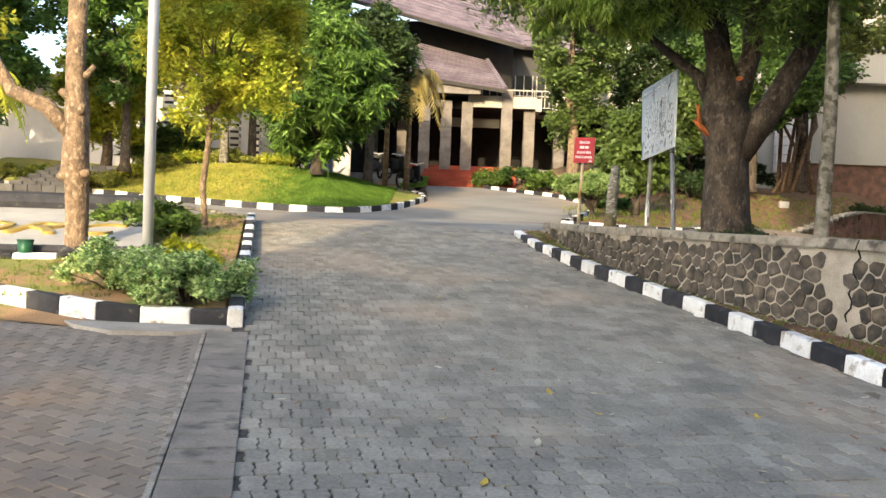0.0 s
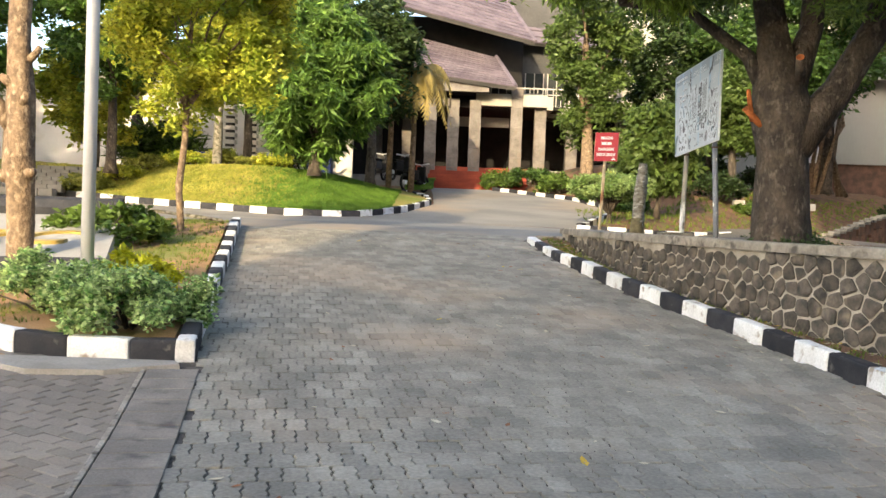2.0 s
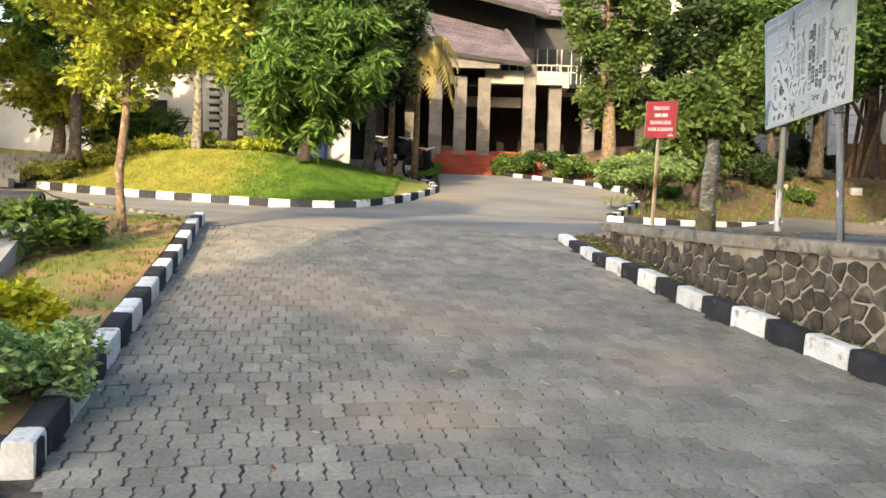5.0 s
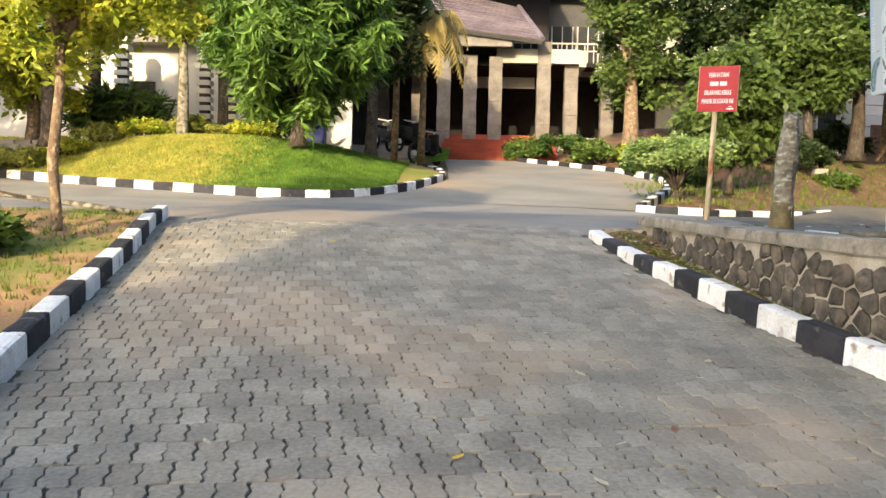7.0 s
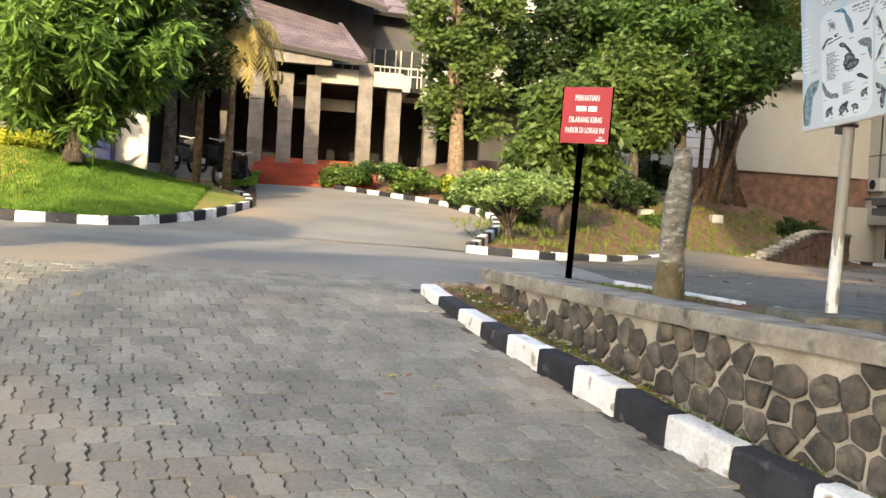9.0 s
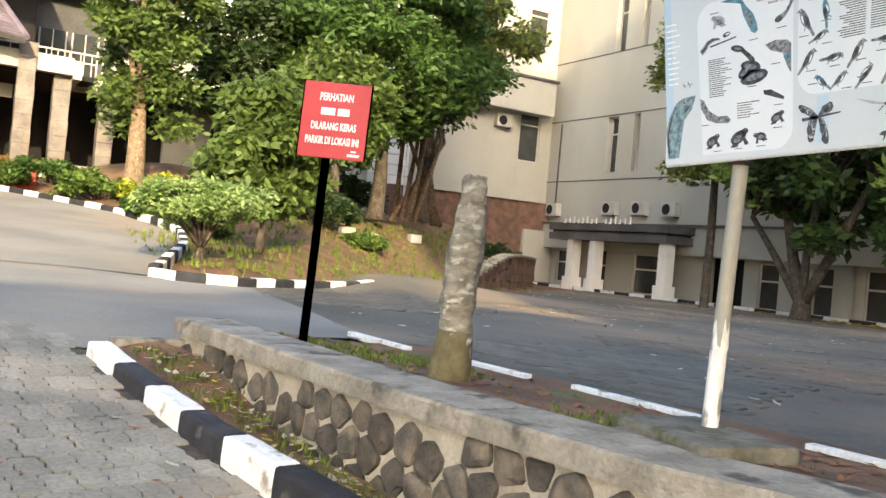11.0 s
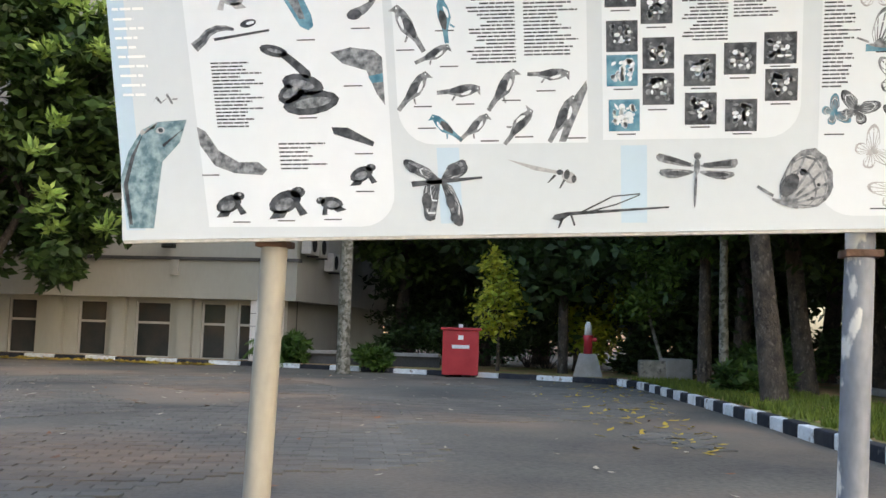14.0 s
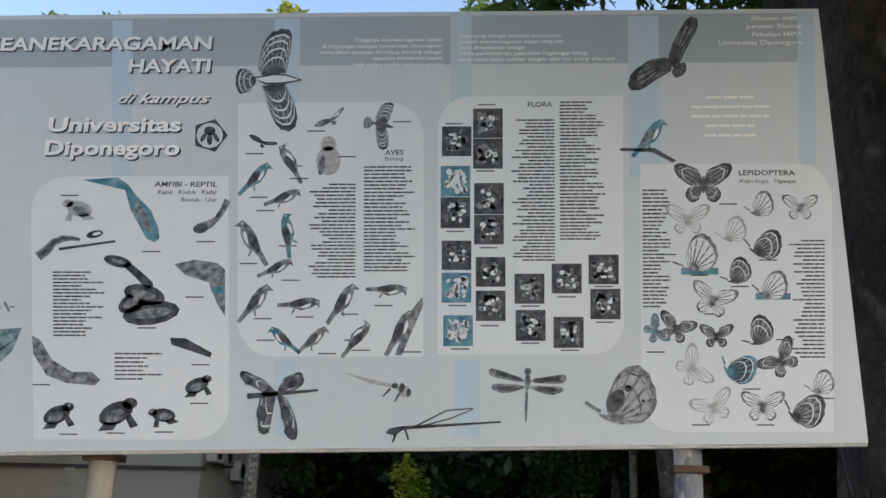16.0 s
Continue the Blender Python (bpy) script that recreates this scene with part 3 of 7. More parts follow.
def tree(name, label, base, trunk, crown, material, bark, n=12000, leaf=0.13, seed=0, limbs=7, clumps=70, clump=0.45, droop=0.2, aspect=2.2, extra=(), category="tree", low=-1.0):
    """trunk: points with radius from the base up; crown: centre and radii. extra: more limbs as lists of points with radius."""
    r = random.Random(seed)
    t = thing(name, label, category, pose(*base))
    cx, cy, cz, rx, ry, rz = crown
    pts = [Vector(p[:3]) for p in trunk]
    bm = tube(pts, [p[3] for p in trunk], 12, 0.10, seed)
    for v in bm.verts:
        k = noise.noise(v.co * 3.0) * 0.12
        v.co.x += k * trunk[0][3]
    for e in extra:
        add(bm, tube([p[:3] for p in e], [p[3] for p in e], 9, 0.1, seed + 1))
    ends, top, rad = [], pts[-1], trunk[-1][3]
    starts = [(top, rad)] + [(Vector(e[-1][:3]), e[-1][3]) for e in extra]
    for i in range(clumps):
        while True:
            d = Vector((r.uniform(-1, 1), r.uniform(-1, 1), r.uniform(low, 1)))
            if 0.25 < d.length < 1:
                break
        d = d.normalized() * d.length ** 0.6
        w = 0.82 + 0.3 * noise.noise(d * 1.7 + Vector((seed, 0, 0)))
        ends.append((cx + d.x * rx * w, cy + d.y * ry * w, cz + d.z * rz * w, clump * r.uniform(0.6, 1.25)))
    for i in range(limbs * len(starts)):
        s, sr = starts[i % len(starts)]
        e = Vector(ends[(i * 7) % len(ends)][:3])
        mid = s.lerp(e, 0.5) + Vector((r.uniform(-.2, .2), r.uniform(-.2, .2), 0.15 * (e - s).length))
        add(bm, tube([s - Vector((0, 0, 0.02)), s.lerp(mid, 0.5) + Vector((0, 0, 0.05)), mid, e], [sr * 0.62, sr * 0.45, sr * 0.3, sr * 0.08 + 0.004], 6, 0.08, seed + i))
    part("trunk", bm, bark, t, smooth=True)
    v, f = leaf_cloud(ends, n, leaf, seed, droop, aspect)
    leaf_object("crown", v, f, material, t)
    return t


def px_tree(name, label, x, y, z, h, r0, crown_r, crown_h, material, bark, lean=(0, 0), **k):
    """A tree of a plain habit at x, y, z: its trunk h high, its crown above."""
    tr = [(0, 0, -0.15, r0 * 1.5), (0, 0, 0.12, r0 * 1.1), (lean[0] * 0.4 + 0.03, lean[1] * 0.4, h * 0.45, r0 * 0.92), (lean[0], lean[1], h, r0 * 0.75)]
    return tree(name, label, (x, y, z), tr, (lean[0], lean[1], h + crown_h * 0.72, crown_r, crown_r, crown_h), material, bark, **k)


tree("slender_tree", "slender yellow-green tree with thin brown trunk in the planted corner", (-4.18, 16.0, 1.08),
     [(0, 0, -0.1, 0.075), (0.02, 0, 0.1, 0.052), (-0.03, 0, 0.7, 0.05), (-0.035, 0, 0.82, 0.058), (0.04, 0, 1.5, 0.046), (0.05, 0, 2.0, 0.055)],
     (0.2, 0.2, 3.35, 1.75, 1.6, 1.65), L_YEL, M_BARK_TAN, n=34000, leaf=0.10, seed=3, limbs=14, clumps=150, clump=0.36)
tree("forked_tree", "tan-barked tree with a thick sawn-off fork standing in the planted corner", (-4.86, 12.15, 0.74),
     [(0, 0, -0.1, 0.20), (0, 0, 0.15, 0.155), (0.0, 0, 0.55, 0.15), (-0.02, 0, 0.98, 0.15), (-0.03, 0, 1.15, 0.19), (-0.04, 0, 1.35, 0.17), (-0.03, 0, 2.0, 0.15), (-0.05, 0, 2.6, 0.13), (-0.02, 0, 4.4, 0.11)],
     (-0.5, 0.3, 5.6, 2.2, 1.8, 1.3), L_YEL, M_BARK_TAN, n=14000, leaf=0.12, seed=5, limbs=9, clumps=60, clump=0.4,
     extra=[[(-0.04, 0, 1.6, 0.12), (-0.45, 0.05, 2.0, 0.11), (-0.95, 0.1, 2.2, 0.09), (-1.3, 0.1, 2.8, 0.07), (-1.6, 0.1, 3.4, 0.05)]])
forked = bpy.data.objects["forked_tree"]
for k, (x, y, z, dx, dz, r_) in enumerate(((-0.12, -0.08, 1.08, -0.10, 0.03, 0.06), (0.10, -0.09, 1.12, 0.09, 0.02, 0.055), (0.05, -0.12, 1.95, 0.06, 0.08, 0.045), (-0.10, -0.08, 2.15, -0.12, 0.05, 0.05), (0.08, -0.05, 2.45, 0.13, 0.09, 0.04))):
    part("sawn_knob", tube([(x - dx * 0.6, y + 0.05, z - dz), (x + dx * 0.4, y, z), (x + dx, y - 0.02, z + dz)], [r_ * 1.3, r_ * 1.1, r_ * 0.8], 9, 0.15, k), M_BARK_TAN, forked, smooth=True)
px_tree("mango_tree", "dense dark green mango tree on the lawn mound", -3.75, 26.8, 2.72, 0.9, 0.14, 2.15, 2.3, L_LAWNTREE, M_BARK, n=26000, leaf=0.28, aspect=4.6, seed=8, limbs=12, clumps=120, clump=0.5, droop=0.7)
tree("rain_tree", "massive old tree with furrowed trunk behind the stone wall", (3.52, 11.38, 1.25),
     [(0, 0, -0.2, 0.42), (0, 0, 0.06, 0.33), (0.0, 0, 0.4, 0.265), (-0.03, 0, 1.1, 0.25), (-0.06, 0, 1.5, 0.29), (-0.15, 0.1, 2.3, 0.17), (-0.3, 0.2, 3.2, 0.14)],
     (-0.7, -0.5, 3.85, 3.0, 2.5, 1.75), L_FRESH, M_BARK, n=52000, leaf=0.11, seed=12, limbs=10, clumps=170, clump=0.42, droop=0.6, aspect=4.5, low=-0.75,
     extra=[[(0.05, 0, 1.15, 0.22), (0.5, -0.05, 1.75, 0.17), (0.85, -0.1, 2.4, 0.15), (1.05, -0.2, 3.4, 0.13)], [(-0.05, 0, 1.5, 0.18), (0.25, 0.1, 2.4, 0.13), (0.35, 0.2, 3.6, 0.11)], [(-0.08, 0.02, 1.5, 0.13), (-0.4, 0.1, 2.1, 0.08), (-1.0, 0.3, 2.6, 0.05), (-1.7, 0.5, 2.7, 0.03)]])
old_tree = bpy.data.objects["rain_tree"]
rr_tip = random.Random(8)
tips = [(x + rr_tip.uniform(-0.45, 0.45), y + rr_tip.uniform(-0.5, 0.5), z - 1.25 + rr_tip.uniform(-0.35, 0.35), 0.16) for x, y, z, n_ in
        ((-2.15, -0.6, 4.15, 14), (-1.6, -0.9, 3.95, 16), (-1.1, -0.6, 4.2, 14), (-2.5, -0.2, 4.5, 12), (-0.6, -1.1, 4.3, 12), (0.4, -0.9, 4.5, 12), (1.2, -0.6, 4.4, 12)) for _ in range(n_)]
v_, f_ = leaf_cloud(tips, 9000, 0.13, 78, 1.6, 5.5)
leaf_object("hanging_foliage", v_, f_, L_SPRAY, old_tree, "light green drooping narrow leaves")
px_tree("verge_tree", "thin mottled tree trunk in the soil strip behind the stone wall", 4.1, 9.9, 1.28, 3.2, 0.075, 1.4, 1.1, L_GREEN, M_BARK_PALE, n=6000, seed=14, clumps=40)
px_tree("entrance_tree", "tree with a sunlit golden trunk beside the entrance road", 4.75, 34.3, 2.6, 2.3, 0.25, 1.75, 3.4, L_FRESH2, M_BARK_TAN, n=15000, leaf=0.2, seed=21, clumps=80, clump=0.5)
px_tree("bank_tree", "broad leafy young tree on the planted bank", 5.7, 27.0, 1.9, 0.75, 0.07, 1.2, 1.35, L_FRESH2, M_BARK, n=14000, leaf=0.2, seed=23, clumps=90, clump=0.4, droop=0.6)
px_tree("dark_tree", "big dark-leafed tree behind the planted bank", 11.5, 34.5, 3.0, 2.4, 0.22, 3.4, 3.2, L_GREEN, M_BARK, n=26000, leaf=0.22, seed=25, clumps=130, clump=0.7)
lot_tree = tree("lot_tree", "many-stemmed tree with bright tufts of large leaves before the long building", (21.5, 27.9, 1.1),
     [(0, 0, -0.15, 0.34), (0, 0, 0.2, 0.27), (0.0, 0, 0.6, 0.22), (0.05, 0.45, 1.7, 0.15), (0.1, 0.9, 3.2, 0.11)],
     (0, -1.2, 6.0, 3.0, 4.6, 4.4), L_LOTTREE, M_BARK, n=38000, leaf=0.34, seed=31, limbs=9, clumps=150, clump=0.62, low=-0.9,
     extra=[[(0, 0, 0.45, 0.18), (0, -0.55, 1.4, 0.14), (0, -1.2, 2.6, 0.11), (0, -1.9, 3.9, 0.08)], [(0, 0, 0.6, 0.13), (-0.1, -0.1, 1.8, 0.11), (-0.1, -0.3, 3.4, 0.09)], [(0, 0.1, 0.5, 0.13), (0, 1.0, 1.7, 0.10), (0, 2.0, 2.9, 0.07)]])
rr_tip = random.Random(5)
tips = []
for k in range(150):
    a_, b_ = rr_tip.uniform(0, 6.283), rr_tip.uniform(-0.8, 1.0)
    c_ = math.sqrt(max(0, 1 - b_ * b_))
    tips.append((3.05 * c_ * math.cos(a_), -1.2 + 4.5 * c_ * math.sin(a_), 6.0 + 4.0 * b_, 0.22))
v_, f_ = leaf_cloud(tips, 5000, 0.30, 77, -0.5, 3.0)
leaf_object("tip_foliage", v_, f_, L_TIP, lot_tree)
px_tree("lot_tree", "light green tree before the long building's porch", 21.8, 31.8, 1.1, 4.6, 0.14, 2.6, 4.2, L_OLIVE, M_BARK, n=20000, leaf=0.2, seed=32, clumps=80, clump=0.6)

# lamp pole
pole = thing("flag_pole", "tall galvanised steel pole rising from the bushes", "pole", pose(-3.17, 9.85, 0.45))
part("shaft", tube([(0, 0, -0.1), (0, 0, 3.0), (0, 0, 6.5)], [0.058, 0.056, 0.05], 16), M_GALV, pole, smooth=True)
part("base_collar", tube([(0, 0, 0), (0, 0, 0.05)], [0.09, 0.09], 16), M_CONCRETE, pole)


# ---- long building beyond the lot ----
def box_part(name, rows, material, parent, label="", bevel=0.0):
    return part(name, boxes(*rows, bevel=bevel), material, parent, label)


def window_y(parent, x, y0, y1, z0, z1, bars=(), label="", deep=0.22):
    """A window in a wall that faces -x: frame, glass set back, transoms at the given shares of its height."""
    w = new("window")
    w.parent = parent
    w.location = (x, y0, z0)
    h, l, f = z1 - z0, y1 - y0, 0.05
    rows = [(0, 0.08, 0, f, 0, h), (0, 0.08, l - f, l, 0, h), (0, 0.08, f, l - f, 0, f), (0, 0.08, f, l - f, h - f, h)]
    rows += [(0, 0.08, f, l - f, h * b - 0.035, h * b + 0.035) for b in bars]
    box_part("window_frame", rows, M_FRAME, w)
    box_part("pane", [(0.04, 0.05, f, l - f, f, h - f)], M_GLASS, w)
    return tagged(w, label)


def wall_with_holes(x0, x1, y0, y1, z0, z1, holes):
    """Rows of boxes for a wall between y0 and y1 with rectangular holes (ya, yb, za, zb), sorted by y."""
    rows, y = [], y0
    for ya, yb, za, zb in sorted(holes):
        rows.append((x0, x1, y, ya, z0, z1))
        rows += [(x0, x1, ya, yb, z0, za), (x0, x1, ya, yb, zb, z1)]
        y = yb
    rows.append((x0, x1, y, y1, z0, z1))
    return [r for r in rows if r[3] - r[2] > 0.01 and r[5] - r[4] > 0.01]


def aircon(parent_name, m):
    ac = thing("air_conditioner", "weathered cream outdoor air conditioner unit on wall brackets", "air conditioner", m, "air conditioners on the long building")
    part("case", boxes((-0.3, 0, -0.42, 0.42, 0, 0.58), bevel=0.02), M_AC, ac)
    part("fan_grille", tube([(-0.315, 0.1, 0.29), (-0.30, 0.1, 0.29)], [0.22, 0.22], 20), M_DARK, ac)
    part("bracket", boxes((-0.3, 0.05, -0.36, -0.32, -0.05, 0.0)), M_BAND_DK, ac)
    return ac


B = thing("long_building", "long cream-painted campus building with a recessed ground floor and small windows", "building", pose(26, 0, 1.02))
gf = [(21.9, 22.4, 0.1, 1.75), (22.75, 23.5, 0.1, 1.75), (24.45, 25.55, 0.1, 1.75), (26.45, 27.35, 0.1, 1.75), (28.7, 29.6, 0.1, 1.75), (30.8, 31.6, 0.1, 1.75), (33.0, 33.9, 0.1, 1.75),
      (34.6, 36.3, -0.2, 1.95), (38.2, 40.6, 0.15, 1.8), (42.4, 43.6, 0.1, 1.9), (44.6, 46.0, 0.3, 1.8)]
for row in wall_with_holes(0.55, 0.85, 20.9, 46.6, -0.3, 1.9, gf):
    box_part("wall_panel", [row], M_WALL, B)
for ya, yb, za, zb in gf:
    if za > 0:
        window_y(B, 0.62, ya, yb, za, zb, (0.62,))
# One near-black sheet behind the windows paints the unlit rooms.
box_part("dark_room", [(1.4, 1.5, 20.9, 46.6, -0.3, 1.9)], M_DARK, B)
box_part("pier", [(0.1, 0.6, 21.0, 21.85, -0.3, 1.84)], M_WALL_W, B, "white block-jointed corner pier")
for k in range(5):
    box_part("block_joint", [(0.09, 0.1, 21.0, 21.85, 0.02 + k * 0.36, 0.035 + k * 0.36)], M_BAND_DK, B)
for y in (23.95, 26.0, 28.0, 30.2, 32.3):
    box_part("pilaster", [(0.38, 0.55, y - 0.22, y + 0.22, -0.3, 1.84)], M_WALL, B)
box_part("overhang", [(0, 2.0, 20.5, 46.6, 1.85, 2.95)], M_WALL, B)
box_part("ledge", [(-0.08, 0.3, 20.45, 46.6, 2.95, 3.04)], M_BAND_DK, B)
upper = [(40.6, 41.0, 5.3, 7.75), (42.0, 42.7, 5.3, 7.75), (40.6, 41.0, 10.6, 13.2), (42.0, 42.7, 10.6, 13.2), (36.5, 37.2, 5.3, 7.75), (32.5, 33.2, 5.3, 7.75), (28.5, 29.2, 5.3, 7.75), (24.5, 25.2, 5.3, 7.75)]
for row in (*wall_with_holes(0.25, 0.6, 20.6, 47, 3.0, 5.3, []), *wall_with_holes(0.25, 0.6, 20.6, 47, 5.3, 7.8, [u for u in upper if u[2] < 8]), *wall_with_holes(0.25, 0.6, 20.6, 47, 7.8, 17, [u for u in upper if u[2] > 8])):
    box_part("upper_wall_panel", [row], M_WALL, B)
box_part("roof_slab", [(0.3, 14, 20.7, 60, 16.9, 17.2), (0.9, 14, 20.7, 60, 2.9, 3.0)], M_CONCRETE, B)
box_part("end_wall", [(2.0, 14, 20.6, 20.9, 1.85, 2.95), (0.6, 14, 20.6, 20.9, 2.95, 16.9), (0.85, 14, 20.9, 21.2, -0.3, 1.9)], M_WALL, B)
for u in upper:
    window_y(B, 0.5, *u, (0.7,))
for z in (4.95, 7.8, 10.6):
    box_part("string_course", [(0.235, 0.25, 20.6, 47, z, z + 0.05)], M_BAND_DK, B)
box_part("drain_pipe", [(0.17, 0.23, 46.0, 46.05, 3.6, 7.7)], M_BAND_DK, B, "dark drain pipe")
for y in (24.0, 27.5, 31.0):
    box_part("wall_lamp", [(-0.1, 0.0, y, y + 0.22, 2.5, 2.95)], M_WALL, B, "small cream lamp housing")
# the side wing, which faces the entrance road
wing_w = [(-1.6, -0.45, 5.8, 8.2), (-1.6, -0.45, 11.0, 13.0)]
rows = []
for xa, xb, za, zb in wing_w:
    rows += [(-1.9, xa, 46.9, 47.2, za, zb), (xb, 0.3, 46.9, 47.2, za, zb)]
rows += [(-1.9, 0.3, 46.9, 47.2, 2.2, 5.8), (-1.9, 0.3, 46.9, 47.2, 8.2, 11.0), (-1.9, 0.3, 46.9, 47.2, 13.0, 17), (-7.5, -1.9, 46.7, 47.2, 4.2, 17)]
for row in rows:
    box_part("wing_wall_panel", [row], M_WALL, B)
for xa, xb, za, zb in wing_w:
    w = new("window")
    w.parent, w.location = B, (xa, 46.95, za)
    box_part("window_frame", [(0, 0.06, 0, 0.06, 0, zb - za), (xb - xa - 0.06, xb - xa, 0, 0.06, 0, zb - za), (0.06, xb - xa - 0.06, 0, 0.06, 0, 0.06), (0.06, xb - xa - 0.06, 0, 0.06, 1.7, 1.77)], M_FRAME, w)
    box_part("pane", [(0.06, xb - xa - 0.06, 0.02, 0.03, 0.06, zb - za)], M_GLASS, w)
box_part("wing_overhang", [(-7.5, -0.4, 45.9, 46.7, 7.95, 9.5)], M_WALL, B, "off-white boxed overhang of the side wing")
box_part("wing_ledge", [(-7.6, -0.3, 45.8, 46.7, 9.5, 9.62)], M_BAND_DK, B)
box_part("wing_bay", [(-7.5, -1.9, 46.3, 46.7, 9.62, 17)], M_WALL, B)
box_part("earth_plinth", [(-8.9, 0.2, 46.55, 46.9, -0.3, 3.9)], M_BRICK, B, "dark reddish plinth under the side wing")
box_part("link_wall", [(-19.5, -7.5, 47.2, 47.5, 1.0, 12)], M_WALL, B, "shaded pale wall that links the wing and the hall")
for x_ in (-17.5, -14.2, -11.0):
    w = new("window")
    w.parent, w.location = B, (x_, 47.1, 3.4)
    box_part("window_frame", [(0, 0.06, 0, 0.1, 0, 1.2), (0.84, 0.9, 0, 0.1, 0, 1.2), (0.06, 0.84, 0, 0.1, 0, 0.06), (0.06, 0.84, 0, 0.1, 1.14, 1.2)], M_FRAME, w)
    box_part("pane", [(0.06, 0.84, 0.03, 0.04, 0.06, 1.14)], M_GLASS, w)
box_part("wing_plinth", [(-7.5, -0.5, 46.4, 46.7, 3.9, 4.4)], M_WALL, B)
for k in range(9):
    box_part("wall_board", [(-7.62, -7.5, 46.5, 47.0, 3.4 + k * 0.45, 3.82 + k * 0.45), (-9.2, -7.6, 46.6, 47.0, 3.4 + k * 0.45, 3.82 + k * 0.45)], M_WALL_W, B)
box_part("lower_front", [(-1.2, 0.5, 46.4, 46.9, -0.3, 2.6)], M_WALL, B)
# porch
porch = thing("entrance_porch", "dark flat-roofed entrance porch with pale square columns and roof letters", "porch", pose(24.9, 36.7, 1.02))
box_part("roof", [(-0.3, 1.7, 0, 7.4, 2.2, 2.5), (-0.15, 1.7, 0.15, 7.3, 2.5, 2.62), (-0.3, 1.7, -0.05, 7.45, 2.62, 2.9)], M_BAND_DK, porch, "dark grey layered porch roof")
for y in (0.3, 4.5, 6.0):
    box_part("column", [(-0.15, 0.3, y - 0.22, y + 0.22, -0.2, 2.2)], M_WALL_W, porch, "", 0.02)
    box_part("column_foot", [(-0.22, 0.37, y - 0.3, y + 0.3, -0.2, 0.6)], M_WALL_W, porch)
random.seed(5)
for k in range(15):
    if k != 8:
        y = 6.6 - k * 0.3
        t_ = 0.2 + 0.06 * (k % 3)
        box_part("roof_letter", [(-0.2, -0.16, y - 0.2, y - 0.15, 2.9, 2.9 + t_), (-0.2, -0.16, y - 0.15, y - 0.03, 2.9 + t_ * 0.45 * (k % 2) + 0.02, 2.95 + t_ * 0.45 * (k % 2))], M_WALL_W, porch)
for y, z in ((41.9, 3.75), (40.0, 3.75), (38.2, 3.7), (46.0, 3.7)):
    aircon("", pose(26.25, y, 1.02 + z - 0.35))
aircon("", pose(23.2, 46.68, 8.2, 0, 0, 90))
for x_, z_ in ((26.9, 4.25), (26.9, 5.1), (27.9, 4.25), (29.4, 3.9)):
    aircon("", pose(x_, 20.55, z_, 0, 0, 90))
floodlight = thing("floodlight", "black square floodlight fixed on the cream overhang", "lamp", pose(25.95, 24.3, 4.3))
part("housing", boxes((-0.2, 0, -0.18, 0.18, 0, 0.36), bevel=0.02), M_DARK, floodlight)
part("glass", boxes((-0.21, -0.2, -0.15, 0.15, 0.04, 0.32)), M_GLASS, floodlight)

# ---- main building ----
A = thing("main_building", "campus hall with tiled hip roofs and stone-clad square columns", "building", pose(0, 40, 3.0))
# Back wall, soffit and gable carry the hall's shade as near-black colour.
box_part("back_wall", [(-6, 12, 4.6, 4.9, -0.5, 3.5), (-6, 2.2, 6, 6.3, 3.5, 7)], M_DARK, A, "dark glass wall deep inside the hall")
box_part("side_wall", [(7.4, 9, 3.6, 3.9, -0.5, 3.4)], M_WALL, A)
# Wall colour is darkened here to hold the shade below the roofs.
box_part("hall_wall", [(1.2, 7.6, 5.0, 5.3, 3.4, 9)], M_WALL_SHADED, A, "dark upper wall of the hall")
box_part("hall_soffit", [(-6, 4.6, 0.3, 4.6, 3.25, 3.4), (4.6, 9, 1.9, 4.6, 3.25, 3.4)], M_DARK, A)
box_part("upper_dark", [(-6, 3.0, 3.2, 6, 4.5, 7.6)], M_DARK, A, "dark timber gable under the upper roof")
for x0, d, z0, z1 in ((-0.95, -0.3, -0.4, 3.4), (-2.0, 2.0, 0.5, 3.4), (-0.02, 0, 0.8, 3.55), (0.88, 0, 0.8, 3.5), (2.6, 0, 0.8, 4.05), (3.62, 0.4, 1.1, 3.75), (5.1, 1.5, 1.2, 3.3), (-3.4, 2.5, 0.3, 3.4)):
    c = new("column")
    c.parent = A
    c.location = (x0, d, 0)
    n = int((z1 - z0 + 0.5) / 0.4)
    h = (z1 - z0 + 0.5) / n
    for k in range(n):
        j = 0.006 * ((k * 7) % 3)
        part("stone_block", boxes((-0.23 - j, 0.23 + j, -0.23 - j, 0.23, z0 - 0.5 + k * h, z0 - 0.5 + (k + 1) * h - 0.006), bevel=0.003), M_COL, c)
box_part("beam", [(0.9, 3.85, -0.14, 0.2, 3.3, 3.8)], M_WALL, A, "white painted beam")
box_part("side_beam", [(3.85, 4.1, -0.1, 4.0, 3.2, 3.75), (4.1, 6.5, 1.6, 1.9, 3.1, 3.4)], M_WALL, A)
box_part("inner_beam", [(0.2, 2.4, 1.6, 1.8, 2.6, 3.0)], M_WALL, A)
box_part("porch_beam", [(-4.5, -0.2, -0.45, -0.15, 3.2, 3.5)], M_COL, A)
box_part("eave_beam", [(-4.5, 1.4, -0.9, -0.6, 3.75, 4.2)], M_COL, A, "sunlit ochre eave beam")


